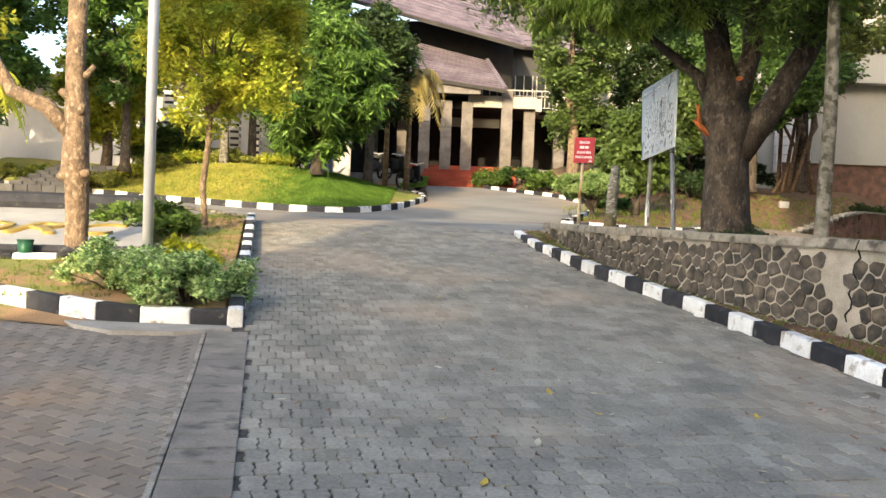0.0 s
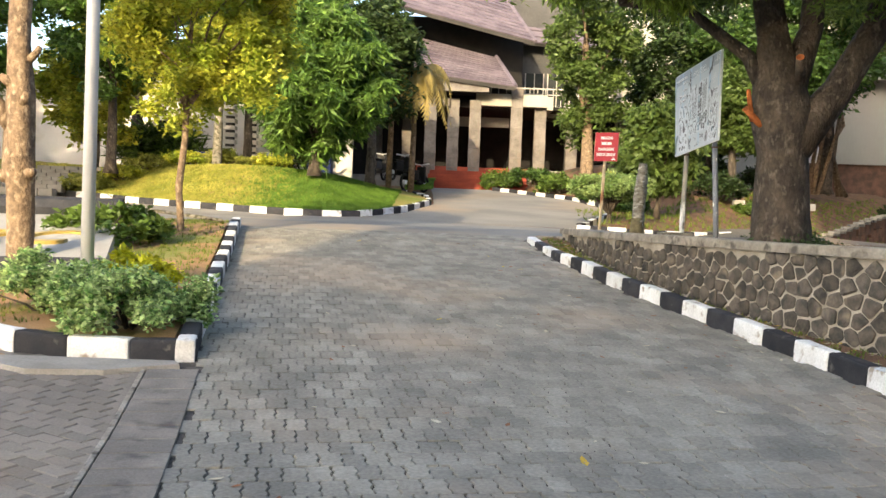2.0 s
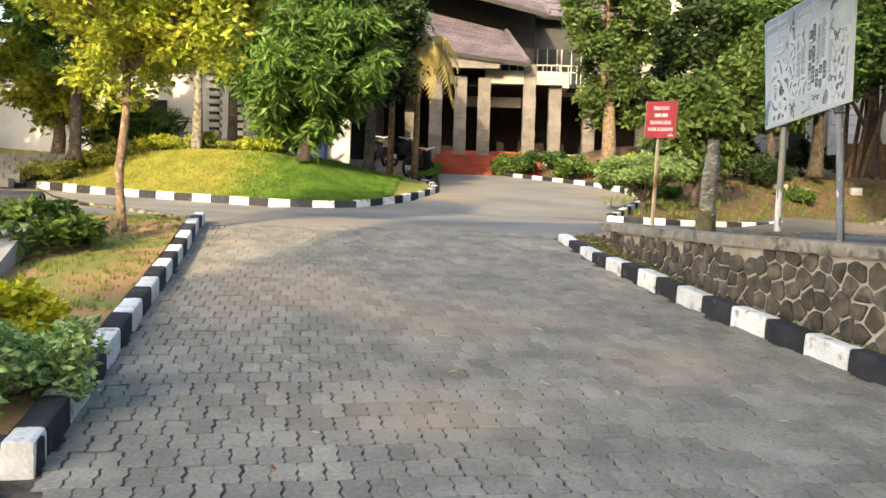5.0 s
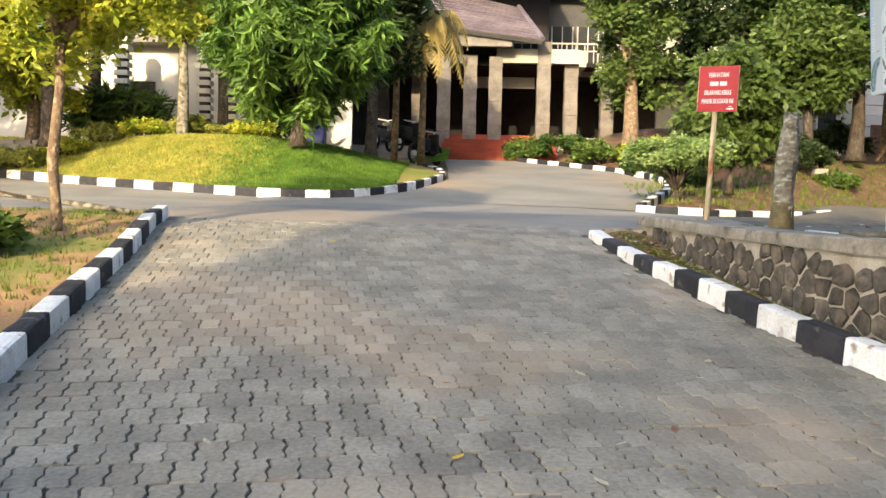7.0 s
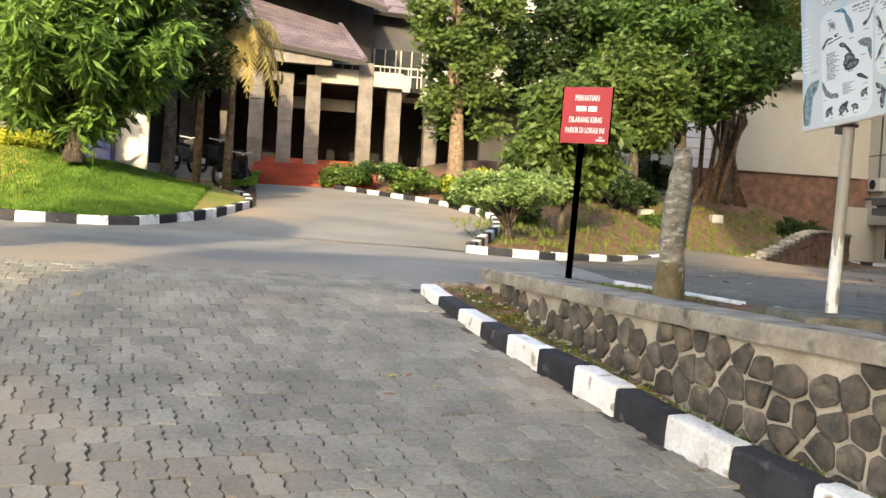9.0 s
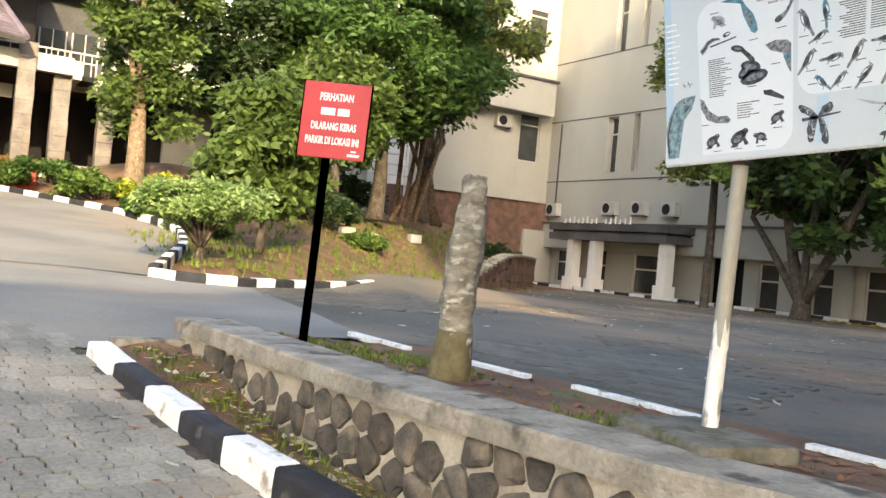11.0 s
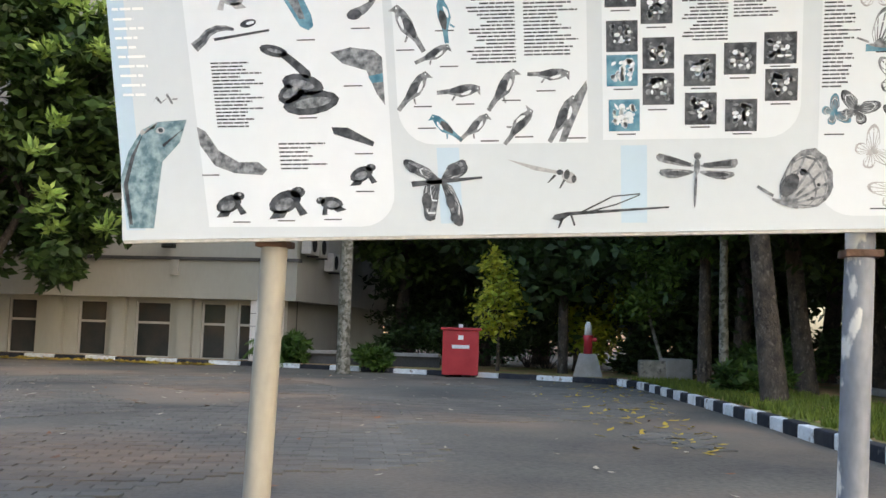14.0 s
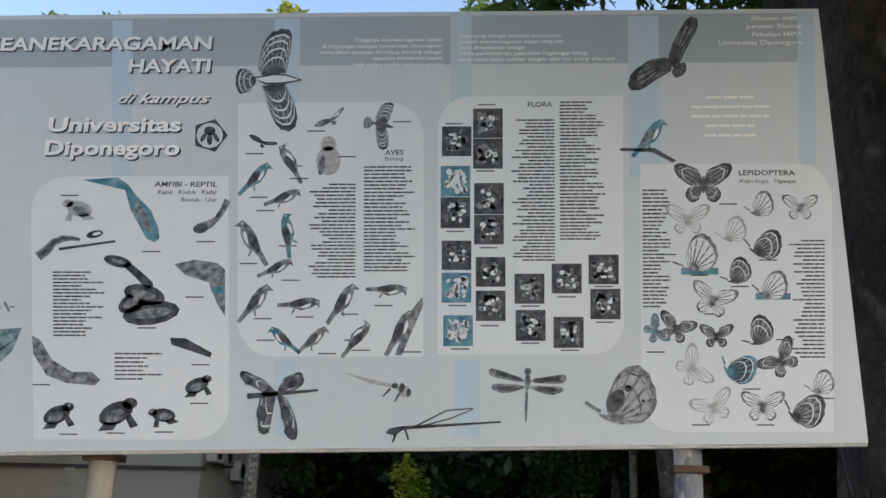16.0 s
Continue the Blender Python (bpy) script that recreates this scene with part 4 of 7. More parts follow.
def tiled_roof(name, eave_l, eave_r, top_r, top_l, courses, label):
    """A roof plane of lapped tile courses between its four corners."""
    r = new(name)
    r.parent = A
    a, b, c, d = (Vector(v) for v in (eave_l, eave_r, top_r, top_l))
    up = (b - a).cross(d - a).normalized()
    if up.z < 0:
        up = -up
    bm = bmesh.new()
    vs = [bm.verts.new(p) for p in (a, b, c, d)] + [bm.verts.new(p - up * 0.16) for p in (a, b, c, d)]
    for q in ((0, 1, 2, 3), (7, 6, 5, 4), (0, 4, 5, 1), (1, 5, 6, 2), (2, 6, 7, 3), (3, 7, 4, 0)):
        bm.faces.new([vs[i] for i in q])
    part("deck", bm, M_BAND_DK, r)
    for k in range(courses):
        p, q = k / courses, (k + 1.12) / courses
        q = min(q, 1)
        e = [a.lerp(d, p) + up * 0.06, b.lerp(c, p) + up * 0.06, b.lerp(c, q) + up * 0.01, a.lerp(d, q) + up * 0.01, a.lerp(d, p) + up * 0.004, b.lerp(c, p) + up * 0.004]
        bm = bmesh.new()
        vs = [bm.verts.new(v) for v in e]
        bm.faces.new(vs[:4]), bm.faces.new((vs[4], vs[5], vs[1], vs[0]))
        part("tile_course", bm, M_ROOF, r)
    bm = tube([b + up * 0.05, c + up * 0.05], [0.09, 0.09], 6)
    part("hip_ridge", bm, M_ROOF, r)
    return tagged(r, label)


tiled_roof("lower_roof", (-4.5, -1.1, 4.75), (2.45, -1.1, 3.95), (1.75, 2.2, 5.7), (-4.5, 2.2, 7.1), 14, "greyish pink tiled lower hip roof")
tiled_roof("upper_roof", (-4.5, 0.5, 7.9), (3.3, 0.5, 6.1), (1.9, 4.5, 9.2), (-4.5, 4.5, 11.0), 14, "greyish pink tiled upper hip roof")
tiled_roof("back_roof", (1.0, 4.2, 6.9), (7.5, 4.2, 6.6), (6.5, 8, 10.2), (1.0, 8, 11.4), 12, "pale pink tiled rear roof")
for x0, x1, z0, z1 in ((2.2, 3.1, 3.9, 5.5), (3.25, 4.15, 3.9, 5.5), (4.3, 5.2, 3.9, 5.5), (5.35, 6.25, 3.9, 5.5), (6.4, 7.4, 3.9, 5.5), (5.9, 7.4, 6.0, 7.4)):
    w = new("window")
    w.parent, w.location = A, (x0, 4.9, z0)
    box_part("window_frame", [(0, 0.05, -0.02, 0.05, 0, z1 - z0), (x1 - x0 - 0.05, x1 - x0, -0.02, 0.05, 0, z1 - z0), ((x1 - x0) / 2 - 0.02, (x1 - x0) / 2 + 0.02, -0.02, 0.05, 0, z1 - z0), (0, x1 - x0, -0.015, 0.05, -0.05, 0), (0, x1 - x0, -0.015, 0.05, 0.6, 0.65)], M_FRAME, w)
    box_part("pane", [(0.05, x1 - x0 - 0.05, 0.0, 0.01, 0, z1 - z0)], M_GLASS, w)
box_part("balcony", [(1.5, 6.5, 3.0, 3.2, 3.5, 3.75)], M_WALL_W, A)
rail = [(1.6 + k * 0.35, 1.63 + k * 0.35, 3.05, 3.08, 3.75, 4.5) for k in range(14)] + [(1.5, 6.4, 3.04, 3.09, 4.5, 4.55)]
box_part("balcony_rail", rail, M_FRAME, A)
# red steps
for k in range(5):
    box_part("step", [(-1.1 + 0.05 * k, 3.1 - 0.1 * k, -2.6 + 0.35 * k, -0.2, -0.35 + 0.17 * k, -0.18 + 0.17 * k)], M_RED, A, "red-tiled entrance step")
box_part("terrace", [(-1.5, 3.1, -0.2, 6, -0.6, 0.72)], M_RED, A, "red-tiled terrace")
box_part("side_terrace", [(3.104, 7.2, 0.2, 6, -0.6, 0.70)], M_CONCRETE, A, "shaded grey concrete terrace")
box_part("hall_floor", [(-6, -1.5, 0.6, 6, -0.6, 0.3)], M_CONCRETE, A)

# ---- pale building behind the lawn ----
C = thing("white_building", "white-rendered building half hidden behind the lawn's shrubs", "building", pose(-14, 34, 2.7))
cw = [(-13, -11.2, 0.9, 2.1), (-9, -7.4, 0.9, 2.1), (0.4, 1.3, 1.0, 2.2), (3.2, 4.4, 0.8, 2.1)]
rows, x = [], -22
for xa, xb, za, zb in cw:
    rows += [(x, xa, 0.8, 1.0, -0.6, 3.2), (xa, xb, 0.8, 1.0, -0.6, za), (xa, xb, 0.8, 1.0, zb, 3.2)]
    x = xb
rows += [(x, 10.4, 0.8, 1.0, -0.6, 3.2)]
part("wall", boxes(*rows), M_WALL_W, C, "white-rendered wall")
for xa, xb, za, zb in cw:
    w = new("window")
    w.parent, w.location = C, (xa, 0.86, za)
    box_part("window_frame", [(0, 0.06, 0, 0.06, 0, zb - za), (xb - xa - 0.06, xb - xa, 0, 0.06, 0, zb - za), (0.06, xb - xa - 0.06, 0, 0.06, 0, 0.06)], M_FRAME, w)
    box_part("pane", [(0.06, xb - xa - 0.06, 0.02, 0.03, 0.06, zb - za)], M_GLASS, w)
box_part("eave", [(-22, 10.6, 0.2, 1.2, 3.2, 3.45)], M_CONCRETE, C)
box_part("roof", [(-22, 10.6, 0.6, 7, 3.45, 3.6)], M_ROOF, C)
for x in (3.9, 6.3, 7.05, 9.15):
    c = new("column")
    c.parent, c.location = C, (x, -0.6, 0)
    box_part("core", [(-0.13, 0.13, -0.13, 0.13, -0.4, 3.3)], M_BAND_DK, c)
    for k in range(15):
        part("stone_block", boxes((-0.2, 0.2, -0.2, 0.2, -0.3 + k * 0.24, -0.16 + k * 0.24)), M_WALL_W, c)
for x in (-5.9, -4.6, -8.2):
    crate = thing("blue_bin", "dark blue plastic bin standing by the white building", "bin", pose(x + 0.3, 31.6, mound_z(x, 31.6) - 0.05), "blue bins")
    part("body", boxes((-0.4, 0.4, -0.25, 0.25, 0, 0.5), bevel=0.03), M_BLUE, crate)
    part("lid", boxes((-0.43, 0.43, -0.28, 0.28, 0.5, 0.56), bevel=0.02), M_BLUE, crate)

# ---- unseen blocks added behind the walker to shade road, lot and long building ----
behind = thing("rear_building", "plain pale campus block across the street", "building", pose(0, -22, -0.5))
part("wall", boxes((-13, -3.5, -4, 0, 0, 19)), M_WALL, behind)
part("tower_wall", boxes((-3.5, 60, -6, 0, 0, 39)), M_WALL, behind)

# ---- signs ----
FONT_CACHE = {}


def lettering(name, body, size, m, material, parent, spacing=1.0, depth=0.0006, shear=0.0, width=None, bold=0.0):
    """Raised print in the built-in font, right way round on the pose m."""
    cu = bpy.data.curves.new("t", "FONT")
    cu.body, cu.size, cu.align_x, cu.extrude, cu.space_character, cu.shear, cu.resolution_u, cu.offset = body, size, "LEFT", depth, spacing, shear, 3, size * bold
    tmp = bpy.data.objects.new("t", cu)
    scene.collection.objects.link(tmp)
    bpy.context.view_layer.update()
    me = bpy.data.meshes.new_from_object(tmp.evaluated_get(bpy.context.evaluated_depsgraph_get()))
    bpy.data.objects.remove(tmp)
    me.materials.clear()
    me.materials.append(material)
    k, xs = 1.0, [v.co.x for v in me.vertices]
    if width:
        k = width / (max(xs) - min(xs))
    ob = new(name, me)
    ob.parent = parent
    ob.matrix_local = m @ Matrix.Translation((-min(xs) * k, 0, 0)) @ Matrix.Diagonal((k, 1, 1, 1))
    return ob


sign = thing("red_sign", "small red warning sign on a rusty cream pole", "sign", pose(2.38, 15.95, 1.36, 0, 0.5, 0))
part("pole", tube([(-0.03, 0.014, -0.1), (-0.012, 0.012, 0.5), (0.0, 0.01, 1.0), (0.02, 0.014, 1.5)], [0.026, 0.025, 0.025, 0.023], 12, 0.03), M_SIGNPOLE, sign, smooth=True)
plate = new("plate")
plate.parent, plate.matrix_local = sign, pose(0.01, -0.04, 1.14, 0, 1.5, -38)
part("board", boxes((-0.2, 0.2, -0.012, 0, 0, 0.44), bevel=0.003), M_SIGNRED, plate)
part("rim", boxes((-0.205, -0.2, -0.015, 0.003, 0, 0.445), (0.2, 0.206, -0.015, 0.003, 0, 0.445)), M_SIGNPOLE, plate)
for s, z, w in (("PERHATIAN", 0.335, 0.20), ("DILARANG KERAS", 0.165, 0.27), ("PARKIR DI LOKASI INI", 0.082, 0.32)):
    lettering("letters", s, 0.06, pose(-w / 2, -0.0135, z, 90), M_LETTER, plate, width=w, bold=0.035)
for x0, x1 in ((-0.085, 0.0), (0.015, 0.085)):
    part("text_bar", boxes((x0, x1, -0.0145, -0.012, 0.25, 0.292)), M_LETTER, plate)
part("text_bar", boxes((0.1, 0.17, -0.0145, -0.012, 0.02, 0.035), (0.12, 0.15, -0.0145, -0.012, 0.045, 0.055)), M_LETTER, plate)

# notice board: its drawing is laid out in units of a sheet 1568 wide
BX = [(-140, 2.05), (0, 1.864), (400, 1.341), (784, 0.86), (1200, 0.353), (1525, -0.032), (1600, -0.12)]
BY = [(0, 3.50), (40, 3.449), (190, 3.235), (400, 2.945), (632, 2.655), (790, 2.469)]
SPREAD = [(-140, 0.00028), (0, 0.00024), (430, 0.00012), (784, 0.00003), (1525, -0.00013)]


def on_board(x, y):
    return max(lerp_list(BX, x) + lerp_list(SPREAD, x) * (400 - y), 0.006), lerp_list(BY, y) + 0.00002 * (x - 784) * y / 790


board = thing("notice_board", "large pale printed species board on two peeling posts", "sign", pose(2.93, 11.80, 0))
for y, yt, n in ((1.58, 1.575, 1), (0.345, 0.345, 2)):
    post = new("post")
    post.parent, post.location = board, (0.05, 0, 0)
    bx, by = ((0.0, 1.605), (0.10, 0.37))[n - 1]
    part("pipe", tube([(bx, by, 1.2), ((bx + 0.02) / 2, (by + yt) / 2, 1.85), (0.02, yt, 2.47), (0.02, yt, 3.4)], [0.031, 0.030, 0.029, 0.029], 18), M_POST if n == 1 else M_POST2, post, smooth=True)
    lower = Vector((bx, by, 1.25)).lerp(Vector(((bx + 0.02) / 2, (by + yt) / 2, 1.85)), 0.0)
    upper = Vector((bx, by, 1.2)).lerp(Vector(((bx + 0.02) / 2, (by + yt) / 2, 1.85)), (0.98, 0.35)[n - 1])
    skin = tube([lower.lerp(upper, k / 6) for k in range(7)], [0.0322 - 0.0001 * k for k in range(7)], 18, caps=False)
    jag = random.Random(n)
    for v in skin.verts:
        if (v.co - upper).length < 0.04:
            v.co.z += jag.uniform(-0.09, 0.05)
    part("whitewash_band", skin, M_POST_CHALK, post, "flaking whitewash at the post's foot", smooth=True)
    part("collar", boxes((-0.012, 0.052, yt - 0.036, yt + 0.036, 2.43, 2.445), bevel=0.003), M_BRICK, post, "rusty bracket under the sheet")
sheet_part = new("sheet")
sheet_part.parent = board
bm = bmesh.new()
corners = ((1.90, 2.435), (0.005, 2.492), (0.005, 3.478), (1.985, 3.478))
va = [bm.verts.new((0, y, z)) for y, z in corners]
vb = [bm.verts.new((0.025, y, z)) for y, z in corners]
bm.faces.new(va), bm.faces.new(vb[::-1])
for i in range(4):
    bm.faces.new((va[i], vb[i], vb[(i + 1) % 4], va[(i + 1) % 4]))
bmesh.ops.recalc_face_normals(bm, faces=bm.faces)
part("backing", bm, M_BOARD, sheet_part, "pale grey-blue printed sheet")
part("edge_strip", tube([(0.01, 1.90, 2.434), (0.01, 0.005, 2.491)], [0.006, 0.006], 6), M_LETTER, sheet_part)


def flat(polys, material, layer, name):
    """Flat print: polygons in sheet units, each layer a third of a millimetre in front of the one below."""
    bm = bmesh.new()
    for pts in polys:
        vs = []
        for x, y in pts:
            u, w = on_board(x, y)
            vs.append(bm.verts.new((-0.0003 * layer, u, w)))
        try:
            f = bm.faces.new(vs)
            f.normal_update()
            if f.normal.x > 0:
                f.normal_flip()
        except ValueError:
            pass
    bmesh.ops.triangulate(bm, faces=bm.faces)
    return part(name, bm, material, sheet_part)


def rect(x0, y0, x1, y1):
    return [(x0, y0), (x1, y0), (x1, y1), (x0, y1)]


def rounded(x0, y0, x1, y1, r, which):
    """which: corners that are round, of 'tl', 'tr', 'br', 'bl'."""
    out = []
    for key, cx, cy, a0, px, py in (("tl", x0 + r, y0 + r, 180, x0, y0), ("tr", x1 - r, y0 + r, 270, x1, y0), ("br", x1 - r, y1 - r, 0, x1, y1), ("bl", x0 + r, y1 - r, 90, x0, y1)):
        if key in which:
            out += [(cx + r * math.cos(radians(a0 + t)), cy + r * math.sin(radians(a0 + t))) for t in range(0, 91, 15)]
        else:
            out.append((px, py))
    return out


flat([rect(-68, 26, 1447, 118)], M_BAND_GREY, 1, "top_band")
for strip in (rect(200, 30, 235, 330), rect(485, 30, 530, 190), rect(485, 640, 525, 775), rect(797, 20, 835, 190), rect(805, 640, 850, 775), rect(1115, 30, 1170, 320), rect(1418, 24, 1448, 300)):
    flat([strip], M_BLUEBAND, 2, "blue_band")
flat([[(-66, 26), (-40, 26), (-62, 785), (-98, 785)]], M_BLUEBAND, 2, "blue_band")
PANELS = ((rounded(60, 316, 404, 780, 62, ("tl", "br")), "panel"), (rounded(420, 185, 750, 634, 62, ("tr", "bl")), "panel"), (rounded(775, 176, 1105, 630, 55, ("tl", "br")), "panel"), (rounded(1135, 298, 1475, 765, 62, ("tr", "bl")), "panel"))
for pts, nm in PANELS:
    flat([pts], M_PANEL, 3, nm)


def turn(pts, cx, cy, s, a, mirror=1):
    c, d = math.cos(radians(a)), math.sin(radians(a))
    return [(cx + s * (mirror * x * c - y * d), cy + s * (mirror * x * d + y * c)) for x, y in pts]


def oval(cx, cy, rx, ry, a=0, n=14):
    return turn([(rx * math.cos(2 * math.pi * k / n), ry * math.sin(2 * math.pi * k / n)) for k in range(n)], cx, cy, 1, a)


def rounder(pts, times=1):
    """The outline with its corners cut."""
    for _ in range(times):
        pts = [q for a, b in zip(pts, pts[1:] + pts[:1]) for q in ((a[0] * 0.78 + b[0] * 0.22, a[1] * 0.78 + b[1] * 0.22), (a[0] * 0.22 + b[0] * 0.78, a[1] * 0.22 + b[1] * 0.78))]
    return pts


def creature(name, polys, x, y, s, a=0, ink=None, second=None, mirror=1, pale=None):
    """A printed animal of a few rounded shapes, scaled by s and turned by a."""
    for k, (group, m_) in enumerate(zip(polys, (ink or M_INK, second or M_INK_GREY, M_PANEL))):
        if group:
            flat([rounder(turn(p, x, y, s, a, mirror)) if 4 < len(p) < 11 else turn(p, x, y, s, a, mirror) for p in group], m_, 4 + k, name)


def between(pts, t):
    """The point at share t along a line."""
    seg = [math.dist(p, q) for p, q in zip(pts, pts[1:])]
    d = t * sum(seg)
    for (p, q), l in zip(zip(pts, pts[1:]), seg):
        if d <= l or q is pts[-1]:
            k = min(d / l, 1)
            return (p[0] + (q[0] - p[0]) * k, p[1] + (q[1] - p[1]) * k)
        d -= l


def mix(a, b, t):
    return (a[0] + (b[0] - a[0]) * t, a[1] + (b[1] - a[1]) * t)


def wing_cells(root, tips, n, fill=0.7, bars=(), bar=0.04, point=0.05):
    """Feathers or wing cells spread from a root line to a line of tips: outlines, insides and cross bars."""
    edge, inside, across = [], [], []
    for k in range(n):
        a0, a1 = mix(root[0], root[1], k / n), mix(root[0], root[1], (k + 1) / n)
        t0, t1 = between(tips, k / n), between(tips, (k + 1) / n)
        tm = mix(mix(a0, a1, 0.5), mix(t0, t1, 0.5), 1 + point)
        q = [a0, t0, tm, t1, a1]
        c = (sum(p[0] for p in q) / 5, sum(p[1] for p in q) / 5)
        edge.append(q)
        inside.append([mix(c, p, fill) for p in q])
        for f in bars:
            across.append([mix(a0, t0, f), mix(a0, t0, f + bar), mix(a1, t1, f + bar), mix(a1, t1, f)])
    return edge, inside, across


def winged(name, wings, body, x, y, s, a, ink, cell, pale=None, mirror=1, fill=0.7):
    """A printed bird or butterfly with its wings in cells."""
    edge, inside, across = [], [], []
    for root, tips, n, bars in wings:
        for out, got in zip((edge, inside, across), wing_cells(root, tips, n, fill, bars)):
            out += [turn(p, x, y, s, a, mirror) for p in got]
    flat(edge, ink, 4, name)
    flat(inside, cell, 5, name)
    if across:
        flat(across, pale or M_PANEL, 6, name)
    flat([turn(p, x, y, s, a, mirror) for p in body], ink, 7, name)


def blob(cx, cy, rx, ry, a=0, n=12):
    return [(cx + rx * math.cos(t) * math.cos(radians(a)) - ry * math.sin(t) * math.sin(radians(a)), cy + rx * math.cos(t) * math.sin(radians(a)) + ry * math.sin(t) * math.cos(radians(a))) for t in (2 * math.pi * k / n for k in range(n))]


PERCHED = ([[(6, -36), (13, -33), (22, -29), (12, -26), (13, -12), (9, 6), (0, 16), (-8, 26), (-16, 46), (-23, 43), (-15, 18), (-12, -6), (-5, -24)], [(2, 14), (8, 24), (5, 25), (0, 18)]],
           [[(-11, -6), (-2, -16), (5, -6), (0, 8), (-10, 24), (-15, 14)]], [[(5, -20), (10, -12), (8, 0), (3, 6), (3, -8)], blob(8, -31, 1.5, 1.5)])
HAWK = (((((-28, -8), (14, -14)), [(-36, -18), (-32, -60), (-20, -84), (0, -95), (18, -94), (20, -64), (16, -22)], 11, (0.35, 0.55, 0.72, 0.86)),
         (((-26, 12), (14, 4)), [(-22, 22), (-8, 60), (10, 88), (32, 90), (42, 66), (34, 40), (18, 10)], 11, (0.35, 0.55, 0.72, 0.86)),
         (((-38, -2), (-38, 8)), [(-52, -16), (-72, -18), (-74, 6), (-68, 30), (-50, 24)], 6, (0.3, 0.6, 0.82))), [[(-44, -2), (-10, -12), (14, -12), (46, -3), (14, 6), (-20, 10)]])
EAGLE = (((((-4, -4), (14, 10)), [(2, -26), (16, -52), (28, -74), (40, -82), (52, -76), (50, -56), (34, -30), (20, 0)], 9, ()),
          (((-8, -4), (2, 18)), [(-36, 0), (-64, 18), (-76, 38), (-74, 56), (-52, 56), (-28, 38), (0, 22)], 9, ()),
          (((6, 8), (14, 8)), [(2, 24), (8, 34), (22, 30), (30, 18), (26, 6)], 5, ())), [blob(2, 4, 9, 14, 40)])
OPEN_MOTH = (((((-1, -4), (-1, 4)), [(-8, -20), (-34, -32), (-50, -30), (-44, -8), (-20, 6)], 6, (0.72,)), (((1, -4), (1, 4)), [(8, -20), (34, -32), (50, -30), (44, -8), (20, 6)], 6, (0.72,)),
              (((-1, 4), (-1, 10)), [(-24, 8), (-32, 20), (-22, 34), (-8, 30), (-3, 16)], 5, (0.7,)), (((1, 4), (1, 10)), [(24, 8), (32, 20), (22, 34), (8, 30), (3, 16)], 5, (0.7,))), [blob(0, 4, 2.6, 15)])
SHUT_MOTH = (((((-20, 20), (-8, 24)), [(-22, 4), (-12, -22), (8, -34), (20, -24), (28, -4), (28, 12), (14, 26), (0, 27)], 9, (0.6, 0.84)),), [blob(-16, 22, 14, 2.4, 20), [(-28, 16), (-44, 6), (-42, 4), (-27, 13)]])
SOAR = ([[(0, 0), (20, -30), (40, -62), (56, -72), (60, -60), (40, -20), (18, 8)], [(0, 0), (-40, 10), (-66, 34), (-78, 54), (-40, 52), (-8, 28), (10, 14)], blob(4, 6, 10, 14, 30), [(4, 10), (34, 6), (34, 22), (18, 32)]], [[(8, -6), (28, -36), (44, -52), (36, -24)]])
FROG = ([blob(0, 0, 26, 15, -15), blob(22, -10, 11, 8), [(-14, 6), (-30, 20), (-8, 22), (2, 12)], [(12, 8), (16, 24), (28, 22), (20, 4)]], [blob(-2, 3, 15, 8, -15), blob(25, -13, 3, 3)])
FISHY = ([[(-50, 26), (-36, 0), (-10, -6), (20, -22), (40, -30), (50, -22), (34, -10), (10, 2), (-14, 16), (-38, 40)]], [[(-30, 8), (0, -4), (24, -16), (16, -6), (-10, 8)]])
SNAKE = ([blob(-40, -46, 22, 9, 15), [(-28, -50), (0, -26), (16, -10), (6, 0), (-14, -22), (-36, -42)], blob(0, 6, 32, 16, 12), blob(10, 34, 44, 18, -8), blob(-18, 18, 24, 14, -30)],
         [blob(-2, 6, 20, 7, 12), blob(12, 34, 30, 8, -8), blob(-38, -46, 12, 3, 15), blob(-20, 18, 14, 6, -30)])
DRAGONFLY = ([[(-4, -10), (-60, -28), (-68, -22), (-62, -12), (-8, -4)], [(4, -10), (62, -22), (66, -14), (60, -4), (8, -4)], [(-4, 0), (-58, -2), (-62, 8), (-40, 16), (-6, 6)], [(4, 0), (58, 0), (62, 8), (40, 16), (6, 6)], blob(0, -24, 6, 6), blob(0, -6, 5, 14), blob(-1, 30, 2.4, 32)],
             [[(-10, -12), (-54, -24), (-54, -16), (-10, -6)], [(10, -12), (54, -18), (54, -8), (10, -6)], blob(-32, 6, 20, 4), blob(32, 6, 20, 4)])

winged("hawk_picture", *HAWK, 490, 145, 1.0, 4, M_INK, M_INK_GREY)
winged("hawk_picture", *HAWK, 678, 228, 0.46, 16, M_INK, M_INK_GREY)
flat([turn([(-40, 0), (-8, -8), (14, -9), (38, -3), (12, 3), (-18, 6)], 490, 145, 1, 4)], M_PANEL, 8, "hawk_picture")
winged("eagle_picture", *EAGLE, 1190, 112, 0.98, 0, M_INK, M_INK_GREY, fill=0.45)
creature("kingfisher_picture", PERCHED, 1155, 250, 1.0, 20, M_INK_BLUE, M_INK_GREY)
flat([[(1100, 270), (1160, 270), (1198, 292), (1192, 296), (1155, 277), (1100, 275)]], M_INK, 4, "branch_picture")
creature("swift_picture", SOAR, 465, 255, 0.3, 60)
creature("tern_picture", SOAR, 585, 215, 0.35, 10, M_INK_GREY, M_PANEL)
